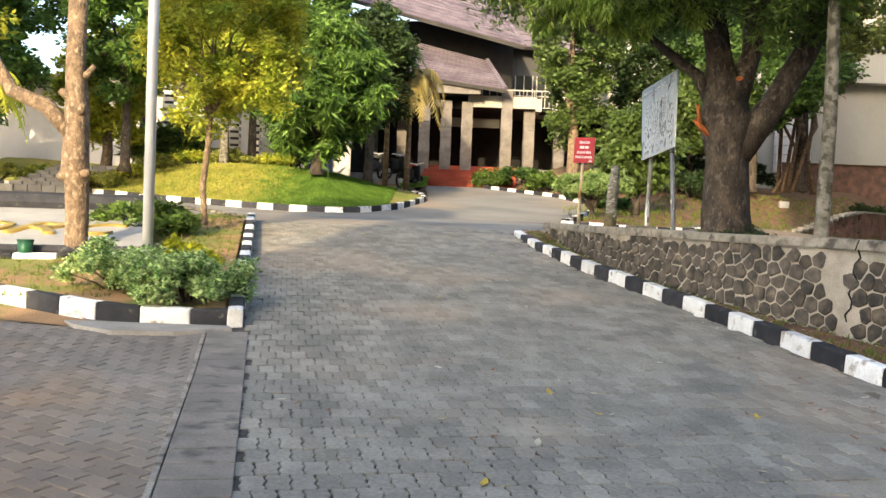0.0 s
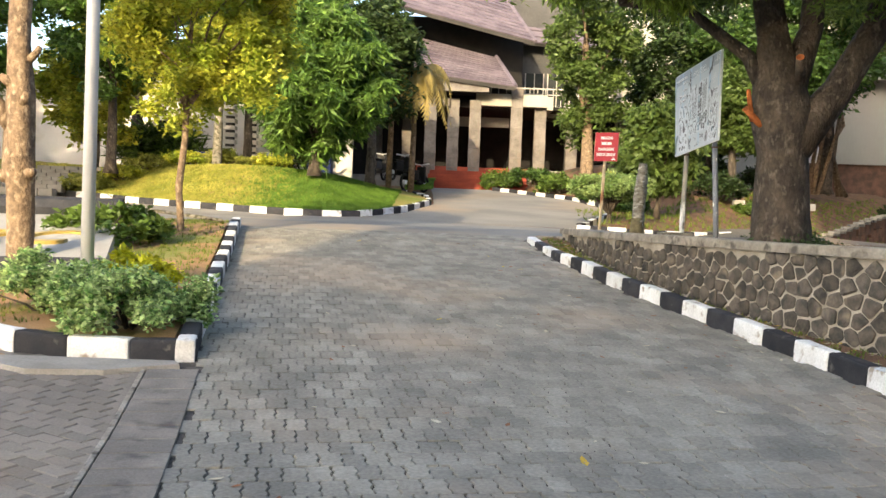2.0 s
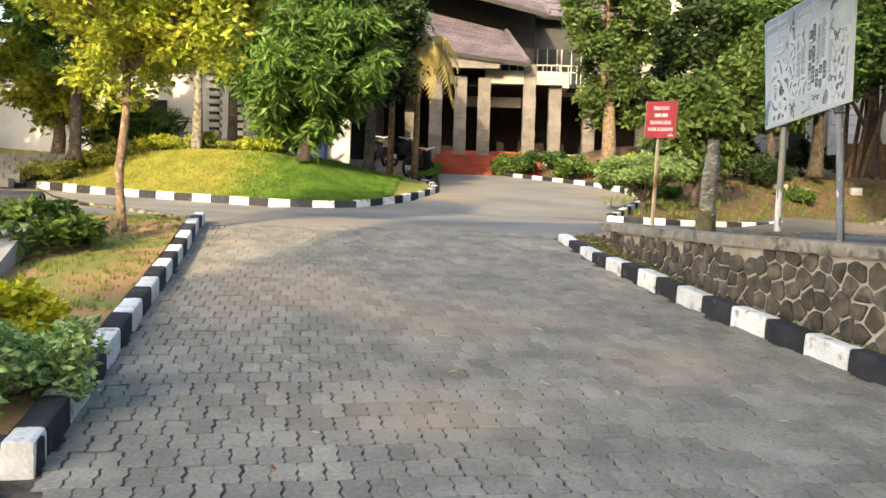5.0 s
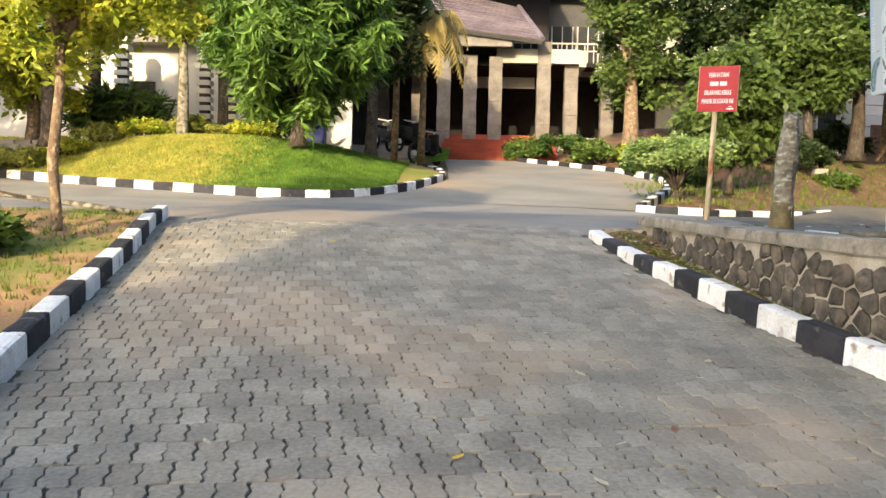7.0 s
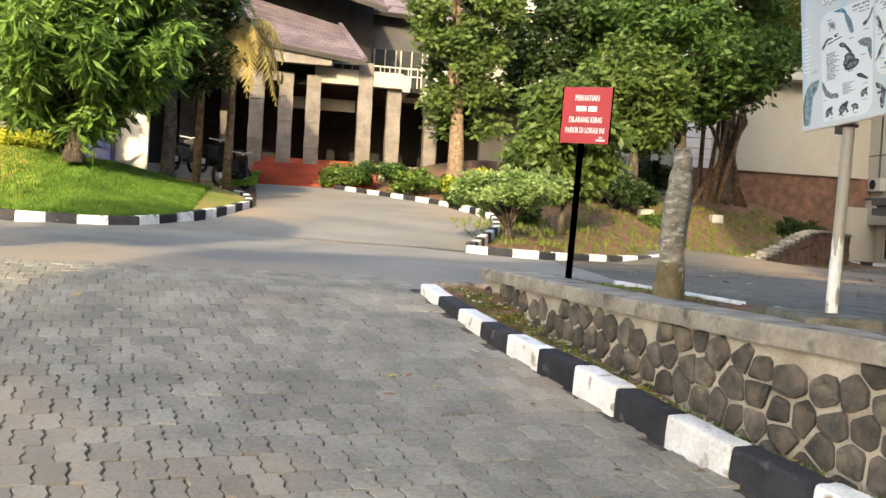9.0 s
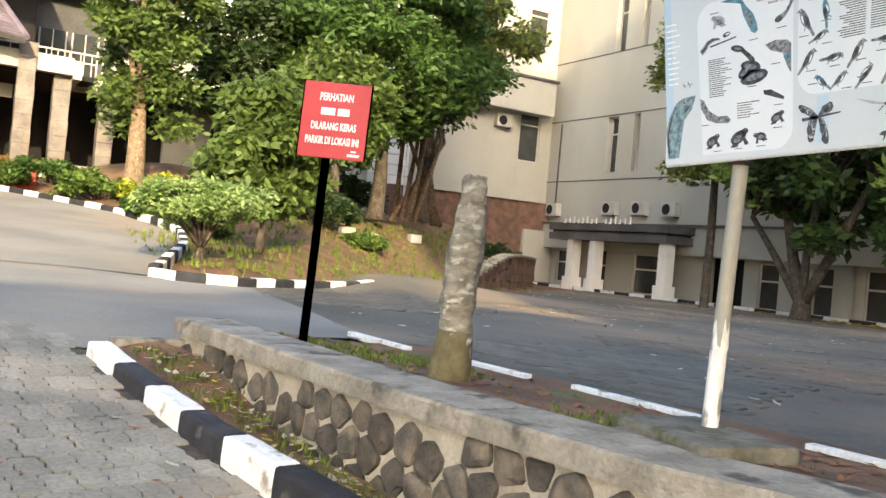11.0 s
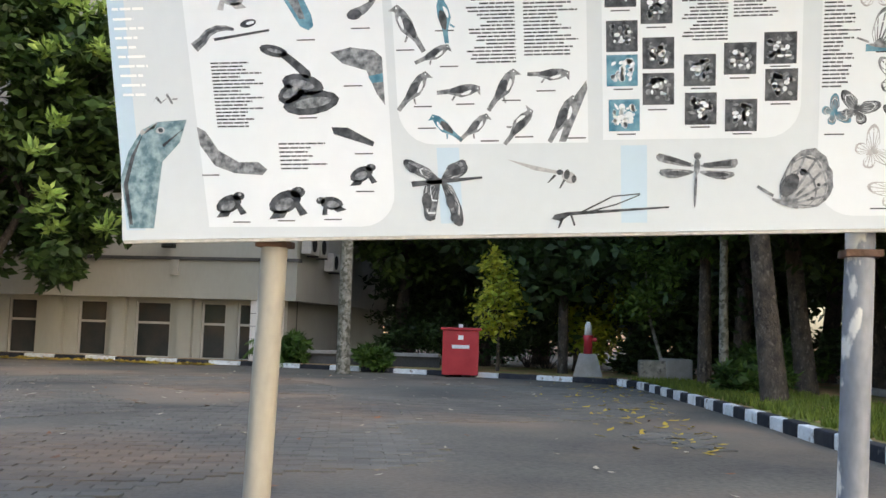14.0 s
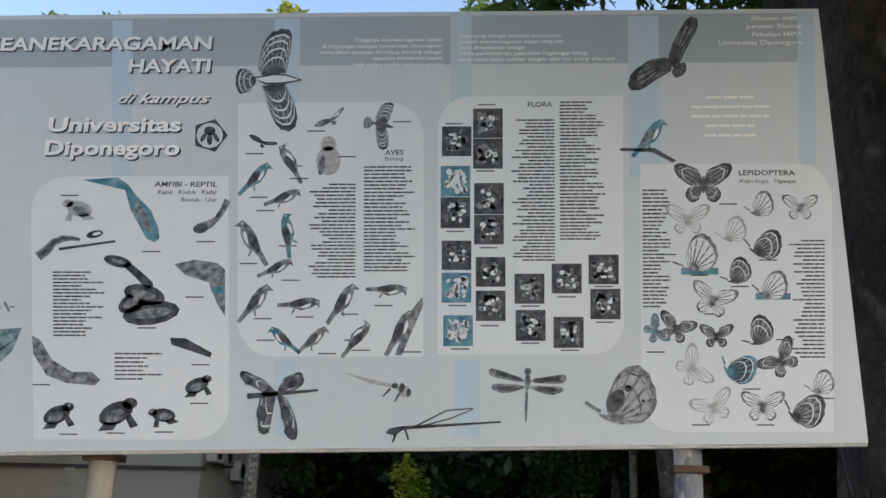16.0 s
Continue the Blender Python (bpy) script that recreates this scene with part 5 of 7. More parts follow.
creature("owl_picture", ([blob(582, 290, 22, 26, 0), blob(582, 260, 14, 14)], [blob(577, 258, 2.5, 2.5), blob(588, 258, 2.5, 2.5), blob(570, 298, 6, 18, 8)]), 0, 0, 1, 0, M_PRINT_PALE, M_INK_GREY)
BIRDS = ((455, 320, 0.9, 25, 1, 1), (515, 290, 0.9, -50, 1, 0), (505, 355, 0.8, 50, 1, 0), (443, 430, 1.1, -10, -1, 0), (512, 415, 0.95, -25, 1, 1), (492, 480, 0.8, 45, 1, 0), (455, 540, 1.0, 20, 1, 0), (535, 545, 0.9, 65, 1, 2), (610, 540, 1.0, 15, 1, 0), (690, 520, 0.85, 70, 1, 0), (500, 605, 0.8, -30, -1, 1), (558, 605, 0.8, 30, 1, 0), (632, 600, 0.9, 60, -1, 0), (712, 590, 1.05, 10, 1, 0))
for x, y, s, a, mi, c in BIRDS:
    creature("bird_picture", PERCHED, x, y, s, a, (M_INK_GREY, M_INK_BLUE, M_INK_GREY)[c], M_INK, mi)
flat([[(725, 560), (748, 530), (750, 545), (712, 632), (700, 632)]], M_INK_GREY, 3.6, "tree_picture")
flat([[(212, 318), (230, 330), (245, 350), (270, 375), (283, 405), (285, 425), (276, 432), (262, 425), (235, 375), (225, 340), (150, 322)]], M_INK_BLUE, 4, "lizard_picture")
flat([[(240, 350), (262, 380), (272, 412), (262, 412), (242, 375)]], M_INK_GREY, 5, "lizard_picture")
flat([[(-46, 606), (-40, 600), (-36, 606), (-30, 596), (-26, 602), (-20, 592), (-16, 598), (-12, 588), (-12, 592), (-44, 612)], blob(-8, 603, 9, 6, -10)], M_PRINT_PALE, 6, "iguana_crest")
flat([blob(-7, 603, 4.5, 4)], M_INK, 7, "iguana_eye")
creature("tortoise_picture", FROG, 145, 372, 0.9, 0, M_PRINT_PALE, M_INK_GREY, -1)
def snake_body(line, widths):
    left, right = [], []
    for k in range(len(line)):
        (x0, y0), (x1, y1) = line[max(k - 1, 0)], line[min(k + 1, len(line) - 1)]
        d = math.hypot(x1 - x0, y1 - y0)
        nx, ny = -(y1 - y0) / d * widths[k] / 2, (x1 - x0) / d * widths[k] / 2
        left.append((line[k][0] + nx, line[k][1] + ny)), right.append((line[k][0] - nx, line[k][1] - ny))
    return [[left[k], left[k + 1], right[k + 1], right[k]] for k in range(len(line) - 1)]


WIND = [(72, 458), (88, 446), (100, 432), (116, 425), (132, 424), (146, 427)]
flat(snake_body(WIND, [18, 16, 14, 12, 9, 5]), M_INK_GREY, 4, "snake_picture")
flat(snake_body(WIND, [8, 7, 6, 5, 4, 2]), M_INK, 5, "snake_picture")
flat([[(108, 442), (208, 428), (208, 432), (110, 447)], blob(172, 417, 15, 7, -14)], M_INK, 4, "snake_picture")
flat([blob(176, 416, 8, 3, -14)], M_PANEL, 5, "snake_picture")
flat(snake_body([(352, 406), (370, 400), (384, 390), (394, 376), (403, 358)], [16, 15, 9, 10, 12]), M_INK_GREY, 4, "snake_picture")
flat([blob(356, 407, 13, 9, -10), blob(388, 382, 4, 7, 40)], M_INK, 5, "snake_picture")
creature("snake_picture", SNAKE, 258, 520, 1.15, 0, M_INK, M_INK_GREY)
flat([[(310, 472), (345, 464), (385, 470), (398, 482), (398, 565), (385, 545), (370, 505), (330, 492)]], M_INK_GREY, 4, "lizard_picture")
flat([[(372, 515), (398, 510), (398, 525), (378, 527)]], M_INK_BLUE, 5, "lizard_picture")
flat([[(60, 598), (75, 606), (95, 640), (130, 662), (165, 662), (180, 676), (170, 686), (120, 682), (85, 668), (62, 630)]], M_INK_GREY, 4, "lizard_picture")
flat([[(302, 602), (330, 603), (375, 628), (372, 636), (330, 622), (305, 614)]], M_INK, 4, "lizard_picture")
for x, y, s, mi in ((102, 738, 1.0, 1), (206, 735, 1.25, 1), (290, 738, 0.8, -1), (348, 686, 0.85, 1)):
    creature("frog_picture", FROG, x, y, s, -10, M_INK, M_INK_GREY, mi)
flat([[(-92, 782), (-94, 690), (-72, 640), (-42, 602), (-12, 588), (43, 585), (25, 625), (-12, 660), (-28, 720), (-45, 782)]], M_IGUANA, 4, "iguana_picture")
flat([[(-90, 775), (-90, 700), (-68, 648), (-40, 608), (-62, 650), (-82, 700), (-84, 775)], blob(-6, 604, 6, 3), [(-8, 628), (36, 600), (-6, 633)]], M_INK, 5, "iguana_picture")
flat([[(-20 + 10 * k, 560 - 14 * k % 23), (-17 + 10 * k, 556 - 14 * k % 23), (-8 + 10 * k, 545 + 9 * k % 17), (-11 + 10 * k, 548 + 9 * k % 17)] for k in range(5)], M_INK_GREY, 4, "signature_scribble")
# the insects along the foot
SKIMMER = (((((-4, -6), (-2, 4)), [(-20, -22), (-62, -42), (-66, -26), (-38, -8), (-12, 4)], 7, (0.5,)), (((4, -6), (2, 4)), [(16, -26), (46, -38), (52, -18), (36, -4), (12, 4)], 7, (0.5,)),
            (((-6, 4), (0, 8)), [(-28, 10), (-34, 40), (-30, 70), (-14, 74), (-4, 30)], 6, (0.45, 0.8)), (((2, 6), (8, 4)), [(8, 30), (22, 82), (36, 86), (38, 50), (20, 10)], 6, (0.45, 0.8))), [[(-52, 2), (76, -6), (76, -2), (-50, 12)], blob(-10, 2, 16, 7)])
winged("skimmer_picture", *SKIMMER, 488, 698, 1.0, 0, M_INK, M_INK_GREY)
flat([blob(515, 680, 12, 11), blob(462, 735, 9, 14), blob(505, 735, 8, 14), blob(440, 678, 8, 7), blob(512, 765, 9, 9)], M_INK, 8, "skimmer_picture")
flat([[(608, 662), (660, 675), (700, 684), (700, 690), (655, 682)], blob(716, 695, 14, 10, 30)], M_PRINT_PALE, 4, "wasp_picture")
flat([blob(712, 690, 5, 9, 10), blob(724, 698, 4, 7, 10), blob(700, 686, 6, 5), [(690, 690), (678, 704), (680, 705), (694, 692)], [(706, 698), (698, 714), (700, 715), (710, 700)]], M_INK, 5, "wasp_picture")
flat([[(683, 768), (690, 760), (712, 756), (888, 747), (888, 750), (715, 762), (700, 772)], [(735, 755), (790, 728), (838, 724), (838, 726), (792, 730), (740, 756)], [(738, 757), (796, 742), (838, 726), (838, 727.5), (798, 744), (742, 759)], [(700, 765), (694, 784), (697, 784), (705, 766)], [(716, 762), (722, 780), (725, 779), (720, 761)]], M_INK, 4, "damselfly_picture")
creature("dragonfly_picture", DRAGONFLY, 935, 685, 1.05, 2, M_INK_GREY, M_INK)
winged("moth_picture", *SHUT_MOTH, 1112, 705, 1.75, 0, M_INK_GREY, M_PRINT_PALE, M_INK_GREY)
flat([blob(1112, 690, 6, 6), blob(1128, 735, 3, 3), blob(1138, 712, 3, 3), blob(1090, 712, 14, 22, 30)], M_INK, 6, "moth_picture")
# butterflies
for x, y, s, a, c in ((1246, 330, 1.05, 0, 0), (1218, 392, 0.8, 0, 3), (1418, 372, 0.65, 0, 2), (1262, 536, 0.85, 15, 2), (1268, 598, 0.62, 0, 0), (1382, 640, 0.8, -40, 0), (1225, 655, 0.8, 60, 3), (1262, 722, 0.8, -20, 3), (1350, 720, 0.8, 0, 2), (1196, 585, 0.7, 20, 0), (1160, 590, 0.55, 60, 1)):
    winged("butterfly_picture", *OPEN_MOTH, x, y, s, a, (M_INK, M_INK_BLUE, M_INK_GREY, M_PRINT_PALE)[c], (M_INK_GREY, M_INK_GREY, M_PANEL, M_PANEL)[c])
for x, y, s, a, c in ((1350, 368, 0.75, 0, 2), (1300, 412, 0.8, 0, 3), (1238, 455, 1.15, -10, 2), (1358, 438, 0.95, 20, 0), (1308, 486, 0.8, -10, 0), (1370, 512, 0.9, 10, 2), (1345, 590, 0.85, -20, 0), (1312, 655, 0.95, 40, 1), (1455, 680, 0.75, 0, 2), (1430, 728, 1.05, 30, 0)):
    winged("butterfly_picture", *SHUT_MOTH, x, y, s, a, (M_INK, M_INK_BLUE, M_INK_GREY, M_PRINT_PALE)[c], (M_INK_GREY, M_INK, M_PANEL, M_PANEL)[c])
flat([rect(1205, 480, 1272, 492), rect(1338, 525, 1400, 536)], M_INK_BLUE, 3.5, "blue_tint")
# photographs of plants
for x, y, c in ((838, 198, 0), (838, 252, 0), (782, 230, 0), (780, 300, 1), (780, 354, 0), (840, 330, 0), (840, 384, 0), (782, 430, 2), (782, 488, 1), (843, 460, 0), (843, 520, 0), (785, 563, 1), (912, 490, 0), (914, 554, 0), (978, 472, 0), (981, 566, 0), (1043, 456, 0), (1046, 517, 0)):
    ph = flat([rect(x, y, x + 53, y + 53)], M_INK if c != 1 else M_INK_BLUE, 4, "photo")
    rr = random.Random(x * 7 + y)
    spots = [blob(x + rr.uniform(9, 44), y + rr.uniform(9, 44), rr.uniform(2, 7), rr.uniform(2, 6), rr.uniform(0, 90), 7) for _ in range(26)]
    tagged(flat(spots, M_INK_GREY if c != 1 else M_PANEL, 5, "photo_detail"), kind="stuff")
    flat([blob(x + rr.uniform(14, 40), y + rr.uniform(14, 40), rr.uniform(2, 6), rr.uniform(2, 5), 0, 8) for _ in range(7)], M_PANEL, 6, "photo_highlight")
# columns of small print
rr = random.Random(11)
LINES = []
for x0, x1, y0, y1, side, step in ((98, 190, 485, 600, 0, 6.2), (205, 295, 628, 680, 0, 7.5), (545, 632, 330, 500, 1, 6.3), (645, 738, 300, 485, 0, 6.3), (905, 985, 218, 465, 1, 6.0), (993, 1075, 186, 428, 0, 6.0), (1138, 1190, 342, 550, 0, 6.6), (1398, 1462, 430, 640, 1, 7.0)):
    y = y0
    while y < y1:
        w = (x1 - x0) * rr.uniform(0.55, 1.0)
        a, b = (x1 - w, x1) if side else (x0, x0 + w)
        while a < b:
            c = min(a + rr.uniform(8, 22), b)
            LINES.append(rect(a, y, c - 1.5, y + 2.8))
            a = c
        y += step
for x, y in ((128, 348), (270, 448), (365, 430), (262, 584), (345, 530), (122, 770), (205, 768), (290, 766), (352, 716), (355, 648), (75, 684), (450, 276), (560, 236), (615, 282), (458, 352), (530, 320), (470, 375), (440, 470), (510, 438), (515, 500), (465, 568), (540, 565), (620, 560), (680, 545), (470, 605), (580, 628), (640, 622), (730, 625), (712, 220), (1180, 455), (1290, 366), (1238, 492), (1360, 465), (1310, 512), (1262, 560), (1390, 604), (1330, 690), (1240, 752), (1355, 752), (1460, 706), (1160, 625), (860, 308), (866, 442), (806, 412), (810, 545), (815, 620), (868, 580), (940, 546), (940, 610), (1004, 530), (1010, 622), (1070, 512), (1072, 574), (862, 190), (803, 224)):
    LINES.append(rect(x - 16, y, x + 16, y + 2.2))
lines = flat(LINES, M_INK, 4, "small_print")
tagged(lines, kind="stuff")
pale = []
for x0, x1, y0, n, side in ((-68, -6, 350, 12, 0), (1225, 1370, 178, 5, 2)):
    for k in range(n):
        w = (x1 - x0) * rr.uniform(0.6, 1)
        a = x1 - w if side == 1 else x0 if side == 0 else (x0 + x1 - w) / 2
        e = a + w
        y = y0 + k * (11.5 if y0 < 100 else 17)
        while a < e:
            c = min(a + rr.uniform(14, 40), e)
            pale.append(rect(a, y, c - 3, y + 4.5))
            a = c
tagged(flat(pale, M_PRINT_WHITE, 4, "pale_print"), kind="stuff")


def board_text(s, x0, x1, y, size, material, layer=4, shadow=None, shear=0.0, bold=0.012):
    (ua, za), (ub, _) = on_board(x0, y), on_board(x1, y)
    if shadow:
        lettering("letters", s, size, pose(-0.0003 * layer, ua - 0.0045, za - 0.0035, 90, 0, -90), shadow, sheet_part, width=abs(ua - ub), shear=shear, depth=0.0003, bold=bold)
        layer += 1
    return lettering("letters", s, size, pose(-0.0003 * layer, ua, za, 90, 0, -90), material, sheet_part, width=abs(ua - ub), shear=shear, depth=0.0003, bold=bold)


for k, (text, x0) in enumerate((("Tingginya keanekaragaman hayati", 627), ("di lingkungan kampus Universitas Diponegoro", 570), ("menjadikan kawasan ini cukup penting sebagai", 566), ("kawasan konservasi hayati", 660), ("baik secara in-situ maupun ex-situ", 626))):
    board_text(text, x0, 782, 75 + 11.3 * k, 0.0135, M_PRINT_WHITE)
for k, (text, x1) in enumerate((("Disamping sebagai kawasan pelestarian,", 997), ("potensi keanekaragaman hayati yang ada", 1000), ("dapat dimanfaatkan sebagai", 930), ("media pembelajaran, pemulihan lingkungan hidup,", 1044), ("serta bahan kajian sumber pangan, obat dan energi alternatif", 1092))):
    board_text(text, 812, x1, 69 + 10.8 * k, 0.0135, M_PRINT_WHITE)
for k, (text, x0) in enumerate((("disusun oleh :", 1336), ("Jurusan Biologi", 1326), ("Fakultas MIPA", 1338), ("Universitas Diponegoro", 1277))):
    board_text(text, x0, 1428, 41 + 15 * k, 0.0165, M_PRINT_WHITE)
board_text("KEANEKARAGAMAN", -25, 372, 86, 0.048, M_PRINT_WHITE, shadow=M_INK, bold=0.028)
board_text("HAYATI", 228, 370, 128, 0.048, M_PRINT_WHITE, shadow=M_INK, bold=0.028)
board_text("di kampus", 210, 370, 184, 0.036, M_PRINT_WHITE, shadow=M_INK, shear=0.4)
board_text("Universitas", 88, 320, 235, 0.05, M_PRINT_WHITE, shadow=M_INK, bold=0.03)
board_text("Diponegoro", 82, 318, 277, 0.05, M_PRINT_WHITE, shadow=M_INK, bold=0.03)
board_text("AMFIBI - REPTIL", 276, 384, 334, 0.017, M_INK)
board_text("Katak   Kodok   Kadal", 282, 382, 347, 0.014, M_INK_GREY)
board_text("Biawak - Ular", 322, 384, 360, 0.014, M_INK_GREY)
board_text("AVES", 682, 714, 280, 0.017, M_INK)
board_text("Burung", 682, 714, 290, 0.013, M_INK_GREY)
board_text("FLORA", 936, 980, 195, 0.017, M_INK)
board_text("LEPIDOPTERA", 1310, 1410, 318, 0.017, M_INK)
board_text("Kupu-kupu   Ngengat", 1312, 1412, 331, 0.013, M_INK_GREY)
flat([[(x, y) for x, y in blob(371, 244, 31, 31, 0, 5)]], M_INK, 4, "emblem")
flat([blob(371, 244, 23, 23)], M_BOARD, 5, "emblem")
flat([blob(371, 236, 10, 8), blob(371, 250, 5, 12), blob(360, 248, 4, 9, 30), blob(382, 248, 4, 9, -30)], M_INK, 6, "emblem")

stump = thing("stump", "short sawn-off tree trunk blotched with lichen in the soil strip", "stump", pose(2.725, 14.87, 1.33))
rs = random.Random(4)
profile = [(-0.1, 0.115), (0.05, 0.10), (0.2, 0.09), (0.5, 0.083), (0.68, 0.092), (0.82, 0.082), (1.0, 0.066), (1.06, 0.058)]
bole, radii = [], []
for k in range(34):
    z = -0.1 + 1.16 * k / 33
    bole.append((-0.02 + 0.05 * (z + 0.1) + 0.006 * math.sin(z * 9), 0, z))
    radii.append(lerp_list(profile, z) * (1 + rs.uniform(-0.06, 0.06)))
part("bole", tube(bole, radii, 18, 0.09), M_STUMP, stump, smooth=True)
for k in range(7):
    a_ = k * 0.9
    part("splinter", tube([(0.035 + 0.04 * math.cos(a_), 0.04 * math.sin(a_), 0.98), (0.04 + 0.046 * math.cos(a_), 0.046 * math.sin(a_), 1.065 + rs.uniform(0, 0.015)), (0.045 + 0.05 * math.cos(a_), 0.05 * math.sin(a_), 1.075 + rs.uniform(0, 0.02))], [0.022, 0.016, 0.006], 6), M_STUMP, stump)
part("lichen_base", tube([(-0.02, 0, -0.1), (-0.01, 0, 0.1), (0.0, 0, 0.3)], [0.12, 0.105, 0.09], 16, 0.04), M_MOSS, stump, smooth=True)


def bush(name, label, x, y, z, r, h, material, n=5000, leaf=0.07, seed=0, flat=1.0, aspect=2.0, group=""):
    rr = random.Random(seed)
    t = thing(name, label, "bush", pose(x, y, z), group)
    bm, ends = bmesh.new(), []
    for i in range(34):
        a, d = rr.uniform(0, 6.283), rr.random() ** 0.5 * r
        e = (math.cos(a) * d, math.sin(a) * d, h * (0.35 + 0.6 * rr.random() * flat) * (1 - 0.35 * (d / r) ** 2), r * rr.uniform(0.18, 0.3))
        ends.append(e)
        if i < 14:
            add(bm, tube([(0, 0, -0.05), (e[0] * 0.4, e[1] * 0.4, e[2] * 0.5), e[:3]], [0.018, 0.012, 0.005], 5, 0.1, i))
    part("stem", bm, M_BARK, t)
    v, f = leaf_cloud(ends, n, leaf, seed, 0.0, aspect)
    v[:, 2] = np.maximum(v[:, 2], 0.0)
    leaf_object("foliage", v, f, material, t)
    return t


bush("variegated_bush", "green and white variegated shrub at the kerb corner", -2.6, 9.35, 0.45, 0.62, 0.66, L_VAR, n=10500, leaf=0.055, seed=41)
bush("variegated_bush", "green and white variegated shrub beside the steel pole", -3.5, 9.9, 0.5, 0.55, 0.6, L_VAR, n=8500, leaf=0.055, seed=42)
bush("base_growth", "dark creeping growth round the foot of the old tree", 3.62, 11.3, 1.3, 0.4, 0.2, L_DARK, n=1800, leaf=0.05, seed=46)
bush("golden_bush", "bright yellow-leafed shrub behind the variegated shrubs", -3.0, 10.45, 0.55, 0.42, 0.55, L_GOLDEN, n=5000, seed=43)
bush("dark_bush", "loose green shrub round the slender tree", -4.75, 14.4, 0.93, 0.8, 0.6, L_FRESH, n=2600, leaf=0.12, seed=44)
tree("clipped_bush", "flat-topped clipped pale green shrub on the planted bank", (3.95, 24.4, 1.5), [(0, 0, -0.1, 0.07), (0, 0, 0.15, 0.06), (0.0, 0, 0.3, 0.05)], (0, 0, 0.98, 1.15, 0.95, 0.3), L_PALE, M_BARK, n=13000, leaf=0.09, seed=45, limbs=26, clumps=90, clump=0.2, category="bush", low=-0.9)


# ---- wood beyond the lot ----
def forest_tree(name, label, crown_mat, h, r, ch, seed, n=9000, leaf=0.3, bark=None, spread=0.9):
    return px_tree(name, label, 60, 60, -20, h, 0.2, r, ch, crown_mat, bark or M_BARK, lean=(0.3, -0.2), n=n, leaf=leaf, seed=seed, limbs=9, clumps=90, clump=spread, droop=0.3)


kinds = [forest_tree("wood_tree", "tall dark-leafed tree of the wood beyond the lot", L_DARK, 3.6, 2.9, 3.2, 61),
         forest_tree("wood_tree", "tall mid-green tree of the wood beyond the lot", L_FRESH2, 3.0, 2.6, 3.4, 62),
         forest_tree("wood_tree", "dense low-crowned tree of the wood beyond the lot", L_DARK, 1.6, 3.0, 2.6, 63)]
spots = [(22.5, 9.0, 0, 1.0), (20.5, 6.6, 1, 1.0), (18.2, 8.6, 0, 0.9), (26, 12.5, 2, 1.1), (29, 15.5, 0, 1.2), (27, 6, 1, 1.2), (31, 10, 2, 1.3), (24, 2, 0, 1.2), (17, 3.5, 2, 1.0), (14.5, 6.5, 0, 0.8),
         (33, 19, 1, 1.2), (37, 14, 2, 1.5), (36, 5, 0, 1.5), (30, -2, 2, 1.4), (22, -4, 1, 1.3), (14, -3, 0, 1.2), (41, 20, 2, 1.6), (44, 10, 0, 1.6), (42, 0, 2, 1.6), (34, -9, 1, 1.5), (24, -12, 2, 1.4),
         (10, -9, 1, 1.2), (30.5, 12.5, 2, 1.0), (34.5, 16.5, 2, 1.1), (25, 9, 2, 0.9), (21, 3.5, 2, 0.9), (12, 1, 2, 0.9)]
for i, (x, y, k, s) in enumerate(spots):
    t = copy_thing(kinds[k], pose(x, y, lot_z(x) - 0.02, 0, 0, i * 67) @ Matrix.Diagonal((s, s, s * (0.9 + 0.06 * (i % 4)), 1)))
    t.matrix_world = pose(x, y, lot_z(x) - 0.02, 0, 0, i * 67) @ Matrix.Diagonal((s, s, s * (0.9 + 0.06 * (i % 4)), 1))
for k in kinds:
    for o in (*k.children, k):
        bpy.data.objects.remove(o)

for i, (x, y, h, r, ch, m_, b) in enumerate(((26.5, 19.2, 13.6, 1.3, 2.2, L_YEL, 0.16), (29.5, 27.0, 14.6, 3.0, 2.6, L_OLIVE, 0.2), (24.0, 13.0, 12.6, 1.3, 2.2, L_TIP, 0.12))):
    px_tree("tall_wood_tree", "tall light-crowned tree rising over the wood beyond the lot", x, y, 1.0, h, b, r, ch, m_, M_BARK, n=9000, leaf=0.26, seed=300 + i, clumps=70, clump=0.6)

# trunks that stand clear before the wood
px_tree("edge_tree", "smooth grey-brown trunk at the edge of the wood", 14.6, 9.9, 1.2, 3.2, 0.17, 2.2, 1.8, L_DARK, M_BARK, lean=(-0.1, 0.3), n=9000, leaf=0.22, seed=71, clumps=60)
px_tree("edge_tree", "thin leaning trunk at the edge of the wood", 19.5, 10.2, 1.12, 3.0, 0.13, 1.7, 1.6, L_GREEN, M_BARK, n=6000, leaf=0.22, seed=72, clumps=50)
px_tree("edge_tree", "slim pale trunk near the curved kerb", 17.2, 10.2, 1.15, 3.2, 0.08, 1.4, 1.4, L_GREEN, M_BARK_PALE, n=5000, leaf=0.2, seed=76, clumps=40)
px_tree("edge_tree", "dark knotted trunk by the lot's kerb", 13.0, 8.3, 1.2, 3.2, 0.15, 2.2, 1.8, L_DARK, M_BARK, lean=(0.1, -0.3), n=9000, leaf=0.2, seed=73, clumps=60)
px_tree("corner_tree", "mottled tree trunk at the corner of the long building", 21.8, 18.0, 1.1, 4.4, 0.16, 2.0, 1.6, L_DARK, M_BARK_PALE, n=7000, leaf=0.22, seed=74, clumps=50)
